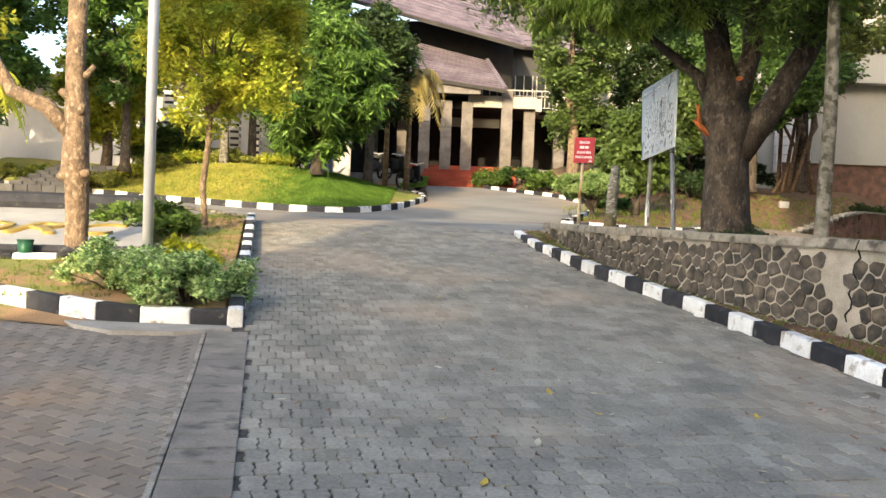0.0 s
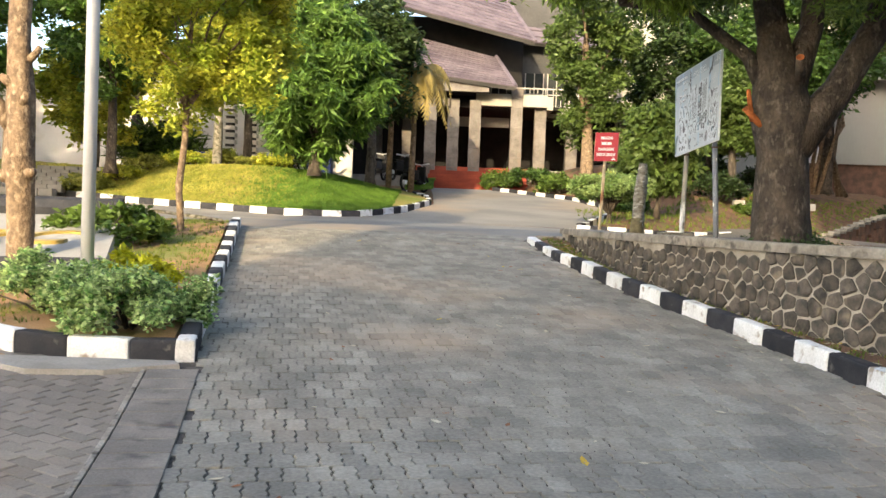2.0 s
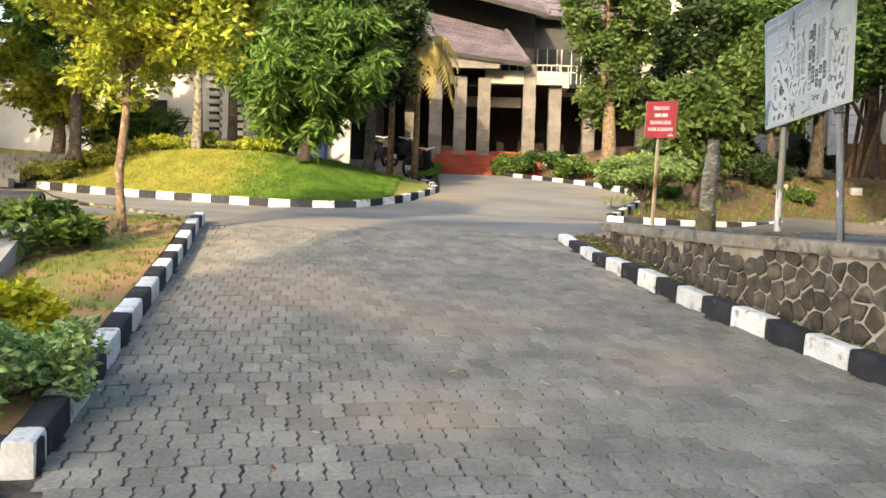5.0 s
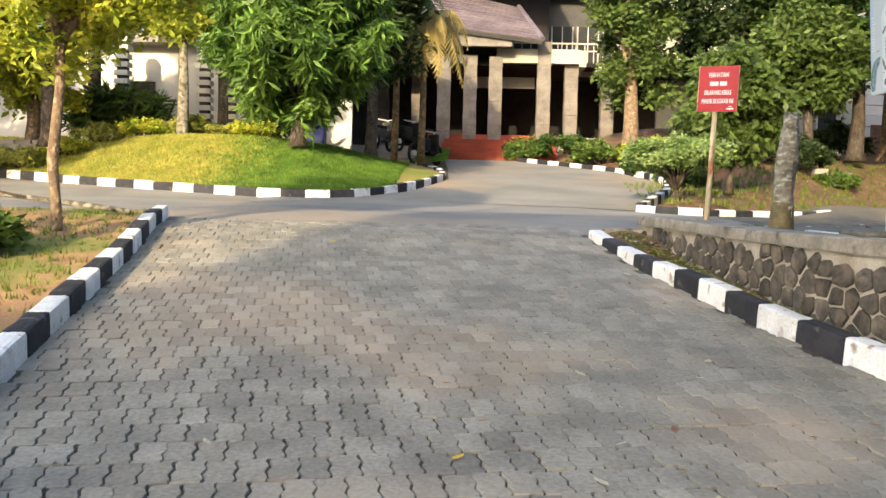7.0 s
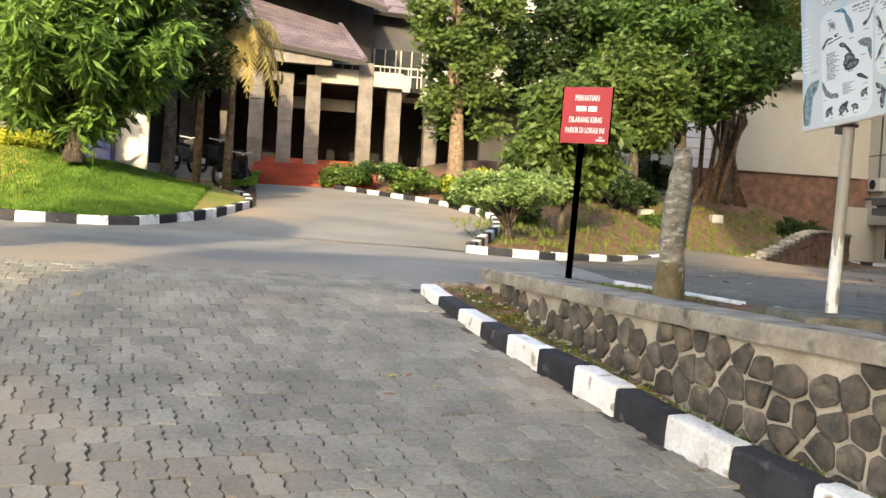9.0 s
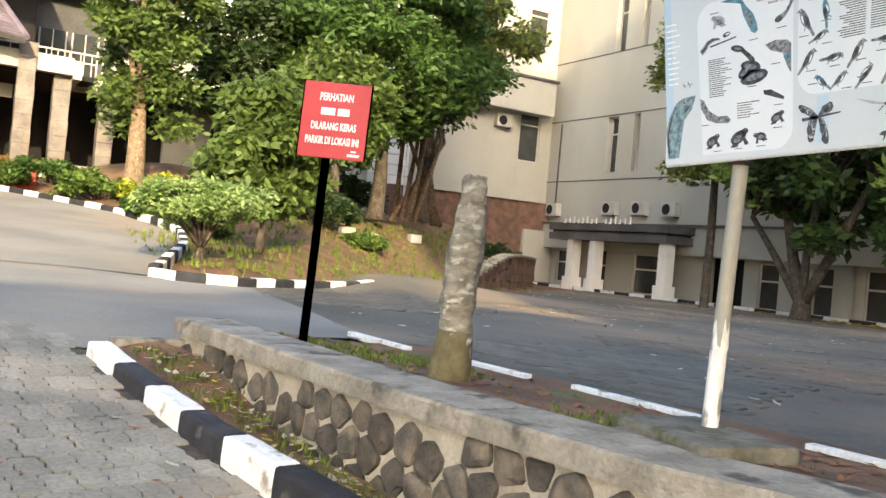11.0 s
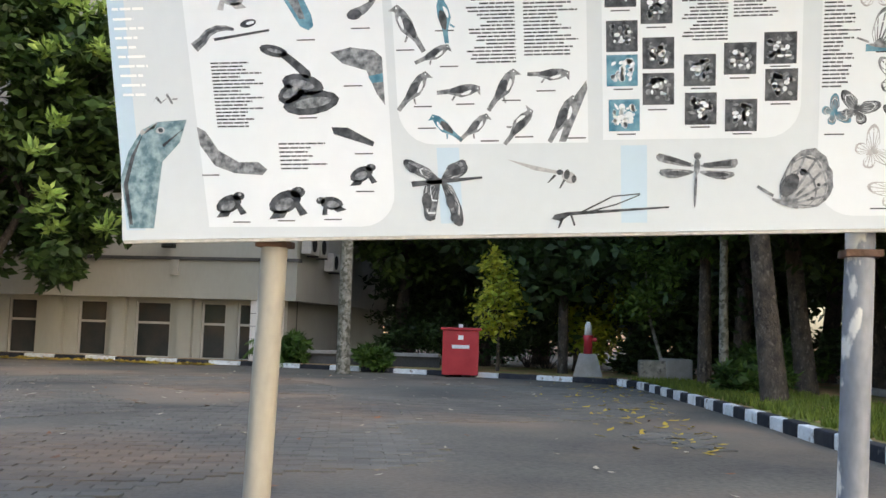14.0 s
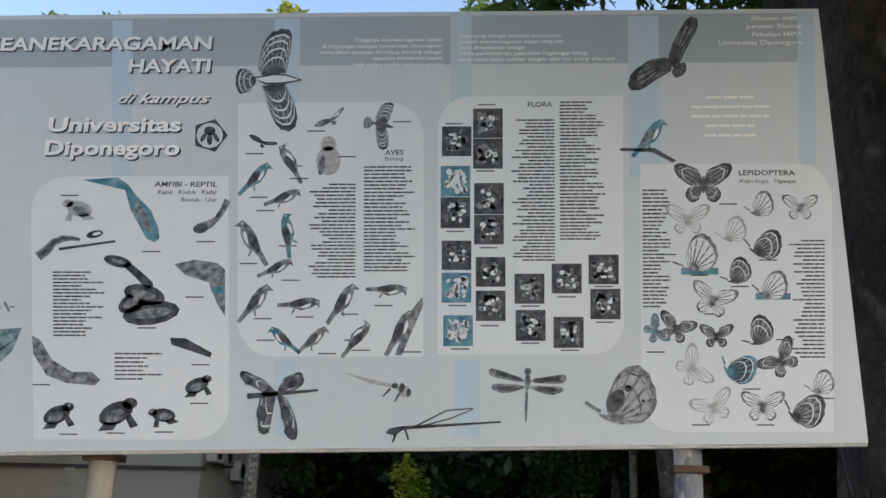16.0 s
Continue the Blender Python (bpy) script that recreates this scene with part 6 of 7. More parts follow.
# Added saplings: their bright leaf colours stand for light spots among dark crowns.
px_tree("lit_sapling", "bright yellow-green sapling in a gap of the wood", 25.5, 12.2, 1.0, 0.8, 0.05, 0.9, 1.4, L_YEL, M_BARK, n=5000, leaf=0.16, seed=75, clumps=40)
px_tree("lit_sapling", "bright yellow-green sapling in a gap of the wood", 24.0, 14.6, 1.05, 1.0, 0.05, 0.6, 1.5, L_YEL, M_BARK, n=1500, leaf=0.16, seed=77, clumps=40)
px_tree("lit_sapling", "thin lit sapling leaning out of the wood", 22.9, 10.6, 1.1, 1.6, 0.05, 0.7, 1.2, L_FRESH, M_BARK_PALE, lean=(0.2, 0.4), n=2600, leaf=0.16, seed=78, clumps=30)
for i, (x, y, r, h, m_) in enumerate(((23.2, 17.6, 0.35, 0.7, L_GREEN), (24.7, 20.2, 0.45, 0.9, L_GREEN), (16.8, 9.8, 0.5, 0.8, L_GREEN), (20.6, 8.6, 0.9, 1.1, L_GREEN), (24.5, 10.4, 1.3, 1.3, L_DARK), (27.5, 13.5, 1.6, 1.6, L_DARK), (28.5, 17, 1.5, 1.5, L_DARK), (22, 6.8, 1.4, 1.4, L_DARK), (18.5, 5.6, 1.4, 1.5, L_DARK), (15.0, 5.0, 1.4, 1.5, L_DARK), (30.5, 14.2, 2.0, 2.2, L_DARK), (26, 8.5, 2.0, 2.0, L_DARK), (34, 18.2, 2.0, 2.2, L_DARK))):
    bush("undergrowth_bush", "dark undergrowth shrub at the edge of the wood" if m_ is L_DARK else "broad-leafed green shrub beside the lot", x, y, lot_z(x), r, h, m_, n=3500, leaf=0.2, seed=100 + i, aspect=3.0)

# things by the far kerb
skip = thing("red_bin", "tall red metal refuse bin with small white writing", "bin", pose(22.4, 15.35, 1.12, 0, 0, 8))
part("body", boxes((-0.35, 0.35, -0.42, 0.42, 0.05, 1.08), bevel=0.02), M_SIGNRED, skip)
part("lid", boxes((-0.40, 0.38, -0.47, 0.47, 1.08, 1.14), bevel=0.015), M_SIGNRED, skip)
part("knob", boxes((-0.05, 0.05, -0.05, 0.05, 1.14, 1.22)), M_LETTER, skip)
part("text_bar", boxes((-0.357, -0.35, -0.2, 0.2, 0.66, 0.74)), M_LETTER, skip)
part("emblem", boxes((-0.357, -0.35, -0.06, 0.06, 0.86, 0.96)), M_LETTER, skip)
for y in (-0.3, 0.3):
    part("foot", boxes((-0.3, 0.3, y - 0.04, y + 0.04, 0, 0.06)), M_BAND_DK, skip)
hyd = thing("fire_hydrant", "red hydrant pillar with a white cap on a tapered concrete block", "hydrant", pose(22.6, 12.4, 1.12))
bm = box(bmesh.new(), -0.3, 0.3, -0.36, 0.36, 0, 0.62)
for v in bm.verts:
    if v.co.z > 0.3:
        v.co.x *= 0.6
        v.co.y *= 0.55
part("plinth", bm, M_CONCRETE, hyd)
part("barrel", tube([(0, 0, 0.6), (0, 0, 0.9), (0, 0, 1.05)], [0.11, 0.10, 0.13], 12), M_SIGNRED, hyd, smooth=True)
part("cap", tube([(0, 0, 1.05), (0, 0, 1.25), (0, 0, 1.36)], [0.09, 0.08, 0.04], 12), M_LETTER, hyd, smooth=True)
part("outlet", tube([(0, -0.1, 0.95), (0, -0.2, 0.95)], [0.05, 0.05], 10), M_SIGNRED, hyd)
for i, (y, w_, h_) in enumerate(((10.95, 0.32, 0.55), (10.45, 0.30, 0.6))):
    blk = thing("concrete_block", "rough grey-white concrete block on the verge", "block", pose(22.3, y, 1.1, 0, 0, 12 * i), "concrete blocks by the hydrant")
    part("block", boxes((-0.3, 0.3, -w_, w_, 0, h_), bevel=0.04), (M_CONCRETE, M_CAP)[1 - i], blk)

# kerb round the lot
def lotz(x, y):
    return lot_z(x)


LOT_EDGE = [(24.9, 46.0), (24.7, 34), (24.6, 26), (24.3, 21.0), (23.4, 18.2), (22.6, 15.6), (22.0, 13.2), (21.2, 12.0), (19.6, 11.4), (15.0, 10.85), (12.3, 10.55), (10.3, 10.4), (8.0, 10.1)]
kerb_run(LOT_EDGE[:8], "stop blocks along the lot", lotz, 0, side=-1, length=0.9, lift=-0.05)
kerb_run(LOT_EDGE[7:], "kerb round the lot", lotz, 1, side=-1, lift=-0.02)
sheet("verge", [(24.4, 20.9), (22.2, 13), (21.2, 11.8), (19.6, 11.2), (15.0, 10.7), (10.3, 10.25), (7.0, 10.0)], [(26.4, 20.9), (28, 13), (26, 8), (20, 5), (15, 4), (10, 4), (7, 5)], 50, 16, M_SOIL_DRY, 0.10, lotz)
sheet("building_verge", [(24.75, 20.9), (24.9, 30), (25.0, 46.2)], [(26.4, 20.9), (26.4, 30), (26.5, 46.2)], 30, 4, M_SOIL_DRY, 0.07, lotz)
ditch = thing("ditch_wall", "dark sloping ditch wall between the building and the wood", "wall", pose(24.4, 16.2, 1.05))
part("wall", boxes((0.4, 0.6, 0, 4.4, 0, 0.42)), M_BAND_DK, ditch)
part("coping", boxes((0.3, 0.7, 0, 4.4, 0.42, 0.5)), M_CONCRETE, ditch)
for i, y in enumerate((7.6, 8.6, 9.4)):
    c = thing("verge_edging", "pale concrete edging strip at the foot of the wood", "edging", pose(17.5 - i * 2.4, y - 0.2 - i * 0.9, lot_z(16) + 0.1, 0, 0, 8), "edging strips of the verge")
    part("strip", boxes((-1.0, 1.0, -0.07, 0.07, 0, 0.12), bevel=0.01), M_CONCRETE, c)
# soil strip behind the wall
def verge_z(x, y):
    k = smooth(0.35, 1.3, x - lerp_list(WALL_X, y))
    return (cap_z(y) - 0.035) * (1 - k) + (lot_z(x) + 0.004) * k + 0.02 * math.sin(x * 5) * math.sin(y * 3) * (1 - k)


sheet("wall_verge", [(lerp_list(WALL_X, y) + 0.27, y) for y in (16.6, 15, 13, 11, 9, 6, 0)], [(3.62, 16.9), (3.72, 15), (4.0, 13), (4.9, 11.2), (5.8, 9.6), (7.0, 6), (9.5, 0)], 50, 10, M_SOIL, 0.0, verge_z)
for i, (x, y, l, a) in enumerate(((3.30, 16.9, 0.9, 92), (3.45, 15.7, 0.85, 95), (3.6, 14.5, 0.9, 94), (3.72, 13.1, 0.8, 97))):
    c = thing("edging_strip", "worn white-painted edging strip along the lot", "edging", pose(x, y, lot_z(x) + 0.0, 0, 0, a), "white edging strips")
    part("strip", boxes((-l / 2, l / 2, -0.03, 0.03, -0.02, 0.03), bevel=0.008), M_WHITE_K, c)
footing = thing("post_footing", "dark mossy concrete slab set in the soil under a board post", "slab", pose(2.92, 13.36, 1.335, 0, 0, -8))
part("slab", boxes((-0.23, 0.17, -0.30, 0.27, 0, 0.12), bevel=0.02), M_FOOT, footing)
part("broken_edge", boxes((-0.27, -0.20, -0.22, 0.20, 0, 0.085), bevel=0.015), M_FOOT, footing)

# kerb-foot soil strip
sheet("kerb_verge", [(kerb_right_x(y) + 0.15, y) for y in (16.95, 15.4, 14.5, 13.44, 12.55, 10.8, 9.9, 7.8, 4, 0)], [(lerp_list(WALL_X, y) + 0.01, y) for y in (16.95, 15.4, 14.5, 13.44, 12.55, 10.8, 9.9, 7.8, 4, 0)], 60, 6, M_SOIL, 0.06, lambda x, y: G(y) + 0.12 * smooth(12, 16, y) * 0 + 0.03 * math.sin(x * 9 + y * 4))
endk = thing("end_kerb", "dark worn kerb stone closing the soil strip", "kerb", pose(1.46, 16.98, G(17) - 0.1))
part("stone", boxes((0, 0.55, -0.05, 0.06, 0, 0.2), bevel=0.02), M_CAP, endk)
# junction edge of the left pavement
band = thing("edging_band", "row of dark grey edging slabs between two pavements", "paving", pose(0, 0, 0))
for k in range(38):
    y = 8.45 - k * 0.262
    for nm, xa, xb, m_, z_ in (("slab", -0.33, 0.035, M_BANDSLAB, 0.013), ("line_slab", -0.375, -0.34, M_CAP, 0.012)):
        p = part(nm, boxes((xa, xb, -0.252, 0, -0.05, z_), bevel=0.005), m_, band)
        p.location = (kerb_left_x(y) + 0.02, y, G(y))
        p.rotation_euler = (math.atan((G(y) - G(y - 0.25)) / 0.25), 0, radians(11))
apron = thing("concrete_apron", "broken pale concrete patch before the corner kerb", "slab", pose(-2.6, 8.62, G(8.6)))
bm = bmesh.new()
pts = [(-0.95, -0.02), (0.62, 0.0), (0.68, -0.1), (0.2, -0.36), (-0.35, -0.42), (-0.8, -0.2)]
lo, hi = [bm.verts.new((x, y, -0.05 + y * 0.07)) for x, y in pts], [bm.verts.new((x * 0.98, y * 0.98, 0.03 + y * 0.075)) for x, y in pts]
bm.faces.new(hi)
for k in range(6):
    bm.faces.new((lo[k], lo[(k + 1) % 6], hi[(k + 1) % 6], hi[k]))
part("slab", bm, M_CONCRETE, apron)

# slanted sign bed in the planting
bed = thing("letter_bed", "low slanted pale slab with raised golden script letters", "sign", pose(0, 0, 0))
P = [(-8.6, 11.3, 0.86), (-3.95, 12.35, 0.90), (-4.75, 15.0, 1.38), (-9.6, 14.3, 1.34)]
bm = bmesh.new()
hi = [bm.verts.new(p) for p in P]
lo = [bm.verts.new((p[0], p[1], p[2] - 0.5)) for p in P]
bm.faces.new(hi)
for k in range(4):
    bm.faces.new((lo[k], lo[(k + 1) % 4], hi[(k + 1) % 4], hi[k]))
part("slab", bm, M_BED, bed)
ux = (Vector(P[1]) - Vector(P[0])).normalized()
uy = (Vector(P[3]) - Vector(P[0]))
uy = (uy - ux * uy.dot(ux)).normalized()
BEDM = Matrix((ux, uy, ux.cross(uy))).transposed().to_4x4()
BEDM.translation = Vector(P[0])
for k, (s, x) in enumerate((("G", 0.5), ("C", 1.35), ("O", 2.05), ("R", 2.75), ("C", 3.6))):
    o = lettering("letter", s, 1.15, BEDM @ pose(x, 0.75, 0.03), M_GOLD, bed, shear=0.35, depth=0.03, width=0.75)
    tagged(o, "raised golden script letter")
part("border", add(tube([Vector(P[2]) + Vector((0, 0.1, 0.1)), Vector(P[3]) + Vector((0, 0.1, 0.1))], [0.16, 0.16], 8), tube([Vector(P[0]) - Vector((0, 0.1, 0.05)), Vector(P[1]) - Vector((0, 0.1, 0.05))], [0.07, 0.07], 8)), M_BLACK_K, bed)
kerb_run([(-3.95, 12.15), (-6.0, 11.65), (-8.6, 11.05)], "kerb before the letter bed", gz, 0, side=-1, lift=0.02)
bucket = thing("green_bucket", "small green plastic bucket beside the forked tree", "bucket", pose(-5.35, 11.75, G(11.75) + 0.1))
part("body", tube([(0, 0, 0), (0, 0, 0.24)], [0.075, 0.10], 16), mat("green_plastic", (0.02, 0.10, 0.05), rough=0.4, bump=0), bucket, smooth=True)
part("rim", tube([(0, 0, 0.23), (0, 0, 0.25)], [0.106, 0.106], 16), mat("green_plastic_dark", (0.015, 0.07, 0.04), rough=0.4, bump=0), bucket)

sheet("dirt_drift", [(-7.6, 11.15), (-6.4, 10.5), (-4.6, 9.42), (-3.85, 9.0), (-3.3, 8.68)], [(-7.9, 10.6), (-6.6, 9.7), (-5.9, 9.5), (-4.9, 8.75), (-4.2, 8.62), (-3.45, 8.45)], 24, 4, M_SOIL_DRY, 0.008, lambda x, y: G(y), kind="stuff", label="dry orange dirt washed against the kerb")
fallen = thing("fallen_branch", "long bare grey branch lying on the planter soil", "branch", pose(-4.6, 17.0, G(17) + 0.16))
part("limb", tube([(-1.1, 0.25, 0.18), (-0.4, 0.12, 0.12), (0.3, 0.02, 0.05), (0.85, -0.12, 0.0)], [0.022, 0.03, 0.034, 0.026], 8, 0.1, 3), M_BARK_PALE, fallen, smooth=True)
part("twig", tube([(-0.4, 0.12, 0.12), (-0.8, -0.15, 0.22), (-1.0, -0.3, 0.36)], [0.018, 0.012, 0.006], 6), M_BARK, fallen)
# stone steps up the mound
steps = thing("garden_steps", "grey stone steps climbing the lawn mound between low hedges", "steps", pose(-13.2, 27.2, 0))
for k in range(7):
    for j in range(5):
        part("stone", boxes((j * 0.42 + k * 0.12, j * 0.42 + 0.4 + k * 0.12, k * 0.34, k * 0.34 + 0.33, 1.75 + k * 0.12, 1.97 + k * 0.12), bevel=0.02), M_CONCRETE, steps)
for i, (x, y) in enumerate(((-13.6, 28.0), (-13.0, 29.4), (-10.4, 27.9), (-9.8, 28.9), (-9.3, 29.8), (-8.2, 30.0), (-7.0, 30.2), (-5.6, 30.6))):
    bush("hedge_bush", "clipped yellow-green hedge plant on the lawn mound", x, y, mound_z(x, y) - 0.05, 0.65, 0.55, (L_HEDGE, L_YEL)[i % 2], n=2500, leaf=0.1, seed=150 + i)
for i, (x, y, m_) in enumerate(((-10.0, 31.2, L_FRESH), (-9.0, 31.6, L_FRESH), (-5.2, 31.5, L_DARK), (-16.5, 30.5, L_DARK), (-19, 31, L_DARK))):
    bush("fan_plant", "spiky fan-leafed plant before the white building", x, y, 2.8, 0.75, 1.5, m_, n=1200, leaf=0.55, seed=170 + i, aspect=9)

# trees round the lawn
px_tree("pale_palm", "slender palm with a pale trunk on the lawn mound", -7.1, 29.4, 2.75, 3.0, 0.13, 1.6, 0.9, L_YEL, M_BARK_PALE, n=5000, leaf=0.35, seed=81, clumps=40, aspect=5, droop=0.8)
px_tree("lit_tree", "tree with a sunlit tan trunk behind the garden steps", -10.9, 29.5, 2.6, 1.3, 0.17, 1.9, 2.0, L_YEL, M_BARK_TAN, n=14000, leaf=0.2, seed=82, clumps=80)
for i, (x, y, h, r, ch, m_, n_) in enumerate(((-13.0, 24.5, 2.2, 2.5, 2.8, L_LAWNTREE, 18000), (-16.5, 27.5, 2.2, 2.8, 3.0, L_DARK, 16000), (-9.6, 27.5, 2.6, 2.0, 2.6, L_LAWNTREE, 16000), (-19.5, 24, 2.0, 3.0, 3.2, L_DARK, 14000), (-6.6, 31.2, 2.8, 2.2, 2.8, L_LAWNTREE, 16000),
                                               (-2.6, 31.0, 2.4, 1.7, 2.2, L_DARK, 12000), (-15.0, 18.5, 2.4, 2.4, 2.6, L_GREEN, 14000), (-12.5, 21.5, 3.2, 2.2, 2.4, L_YEL, 12000))):
    px_tree("garden_tree", "leafy green tree of the garden before the white building" if m_ is not L_YEL else "yellow-green tree of the garden", x, y, G(min(y, 25)) + (1.1 if y > 26 else 0.1), h, 0.14, r, ch, m_, M_BARK, n=n_, leaf=0.2, seed=200 + i, clumps=90, clump=0.5)


for i, (x, y, h, r, ch) in enumerate(((-11.0, 33.5, 5.0, 3.0, 3.6), (-16.5, 33.0, 5.0, 3.4, 4.0), (-6.2, 36.5, 5.4, 2.6, 3.4), (-22.0, 29.0, 4.0, 3.6, 4.2))):
    px_tree("backdrop_tree", "tall green tree crowding the sky behind the garden", x, y, 2.6, h, 0.2, r, ch, (L_LAWNTREE, L_GREEN)[i % 2], M_BARK, n=16000, leaf=0.24, seed=320 + i, clumps=100, clump=0.65)


def frond_plant(name, label, x, y, z, h, n, length, material, seed, droop=1.0, bark=M_BARK_TAN):
    """A palm-like plant of arched fronds with hanging leaflets."""
    r = random.Random(seed)
    t = thing(name, label, "palm", pose(x, y, z))
    part("trunk", tube([(0, 0, -0.1), (0.03, 0, h * 0.5), (0, 0, h)], [0.11, 0.09, 0.08], 10, 0.08, seed), bark, t, smooth=True)
    for i in range(n):
        a, up = r.uniform(0, 6.283), r.uniform(0.1, 0.9)
        verts, faces = [], []
        for k in range(25):
            s = k / 24
            verts.append(Vector((math.cos(a), math.sin(a), 0)) * length * s * (1 - 0.25 * s * droop) + Vector((0, 0, h + length * (up * s - droop * s * s * 0.9))))
        side = Vector((-math.sin(a), math.cos(a), 0))
        for k in range(24):
            w = length * 0.2 * math.sin(math.pi * min(k / 24 * 0.9 + 0.1, 1)) * r.uniform(0.7, 1.2)
            for sg in (-1, 1):
                verts.append(verts[k + 1] + side * sg * w + Vector((r.uniform(-.03, .03), r.uniform(-.03, .03), -w * 0.9)))
                faces.append((k, k + 1, len(verts) - 1))
        raw("frond", verts, faces, material, t)
    return t


frond_plant("drooping_palm", "palm with drooping dry golden fronds beside the hall", -1.35, 32.5, 2.3, 4.1, 34, 1.9, L_DRY, 91, 1.3)
frond_plant("tall_palm", "tall green palm behind the mango tree", -2.2, 33.8, 2.5, 5.2, 22, 2.0, L_GREEN, 92, 1.0)
frond_plant("left_palm", "bright young palm beside the forked tree", -7.6, 15.0, 1.2, 2.2, 14, 1.0, L_YEL, 93, 1.2)
frond_plant("lot_palm", "small broad-fronded palm at the building's corner", 24.6, 20.6, 1.05, 0.5, 12, 1.1, L_GREEN, 94, 0.8)
for i, (x, y, h_, r_, c_, m_) in enumerate(((8.2, 37.5, 1.2, 2.2, 3.6, L_DARK), (10.8, 40.5, 1.6, 2.6, 4.0, L_DARK), (9.5, 33.0, 1.8, 1.4, 1.7, L_FRESH2))):
    px_tree("bank_grove_tree", "dark leafy tree crowding the hall's side", x, y, H(x, y) - 0.05, h_, 0.15, r_, c_, m_, M_BARK, n=14000, leaf=0.22, seed=240 + i, clumps=90, clump=0.6)
for i, (x, y) in enumerate(((13.5, 41.0), (11.5, 43.5))):
    bush("slope_bush", "dark shrub on the earth slope below the wing", x, y, H(x, y) - 0.05, 1.1, 1.5, L_DARK, n=3000, leaf=0.2, seed=260 + i, aspect=2.5)
banyan = px_tree("banyan_tree", "many-stemmed tree with sunlit stems behind the bank", 14.5, 37.5, 3.2, 4.6, 0.25, 3.8, 3.2, L_OLIVE, M_BARK, n=24000, leaf=0.24, seed=95, clumps=120, clump=0.7)
for i in range(9):
    r_ = random.Random(i)
    part("hanging_stem", tube([(r_.uniform(-1.2, 1.2), r_.uniform(-0.6, 0.6), -0.2), (r_.uniform(-1, 1), r_.uniform(-0.5, 0.5), 2.5), (r_.uniform(-1.6, 1.6), 0, 5.5)], [0.09, 0.07, 0.05], 7, 0.1, i), M_BARK_TAN, banyan, smooth=True)
for i, (x, y, r, h, m_) in enumerate(((1.9, 37.4, 0.8, 0.8, L_FRESH), (3.2, 36.4, 0.9, 0.8, L_GREEN), (4.0, 34.6, 0.9, 0.7, L_FRESH), (5.4, 34.0, 0.9, 0.8, L_YEL), (4.9, 32.5, 0.7, 0.5, L_GREEN), (6.8, 33.2, 1.2, 1.0, L_DARK), (5.6, 30.6, 0.7, 0.4, L_GREEN), (8.5, 31.5, 1.0, 0.9, L_DARK), (9.5, 30.8, 0.5, 0.4, L_FRESH), (17.8, 38.5, 0.8, 0.9, L_DARK), (20.5, 41.5, 0.7, 0.8, L_DARK))):
    bush("bank_bush", "low mixed shrub on the planted bank", x, y, H(x, y) - 0.05, r, h, m_, n=2600, leaf=0.13, seed=180 + i)
for i, (x, y) in enumerate(((9.3, 31.4), (10.1, 31.8), (12.8, 34.5))):
    pot = thing("white_planter", "small white planter box on the bank", "planter", pose(x, y, H(x, y)), "white planters on the bank")
    part("box", boxes((-0.18, 0.18, -0.12, 0.12, -0.05, 0.2), bevel=0.02), M_BED, pot)
    part("soil", boxes((-0.15, 0.15, -0.09, 0.09, 0.19, 0.205)), M_SOIL, pot)
ret = thing("bank_wall", "low reddish brick retaining wall at the foot of the bank", "wall", pose(0, 0, 0))
def bank_wall():
    line, total = ((10.2, 28.0), (11.6, 29.4), (13.5, 31.2), (16, 33.6), (18.5, 36.6), (20.8, 40.2), (22.2, 44.0)), []
    for (xa, ya), (xb, yb) in zip(line, line[1:]):
        n = int(math.dist((xa, ya), (xb, yb)) / 0.42)
        total += [(xa + (xb - xa) * k / n, ya + (yb - ya) * k / n) for k in range(n)]
    for (xa, ya), (xb, yb) in zip(total, total[1:]):
        d = Vector((xb - xa, yb - ya, 0))
        h = 0.1 + 0.9 * smooth(10.0, 15.0, xa)
        m = Matrix.Translation((xa, ya, lot_z(xa))) @ d.to_track_quat("X", "Z").to_matrix().to_4x4()
        rows = max(int(h / 0.24), 1)
        for k in range(rows):
            o = (k % 2) * 0.2
            p = part("wall_stone", boxes((o, o + d.length - 0.015, -0.12, 0.15, -0.02 + k * h / rows, (k + 1) * h / rows - 0.03), bevel=0.02), M_BRICK, ret)
            p.matrix_world = m
        p = part("coping", boxes((0, d.length + 0.01, -0.17, 0.2, h - 0.03, h + 0.04)), M_CAP, ret)
        p.matrix_world = m


bank_wall()

# sawn limbs of the old tree, orange on the cut
for i, (p, q, r0) in enumerate((((3.50, 11.0, 3.08), (3.42, 10.81, 3.23), 0.045), ((3.22, 11.3, 2.62), (3.05, 11.29, 2.78), 0.034), ((3.12, 11.29, 2.72), (3.05, 11.2, 2.95), 0.024))):
    limb = thing("sawn_limb", "sawn-off limb of the old tree with an orange cut face", "branch", pose(*p))
    d_ = Vector(q) - Vector(p)
    part("stub", tube([d_ * -0.3, d_ * 0.5, d_], [r0 * 1.1, r0, r0 * 0.92], 12, 0.08, i), M_BARK if i == 0 else M_CUT, limb, smooth=True)
    part("cut_face", tube([d_, d_ * 1.02], [r0 * 0.9, r0 * 0.86], 14), M_CUT, limb)


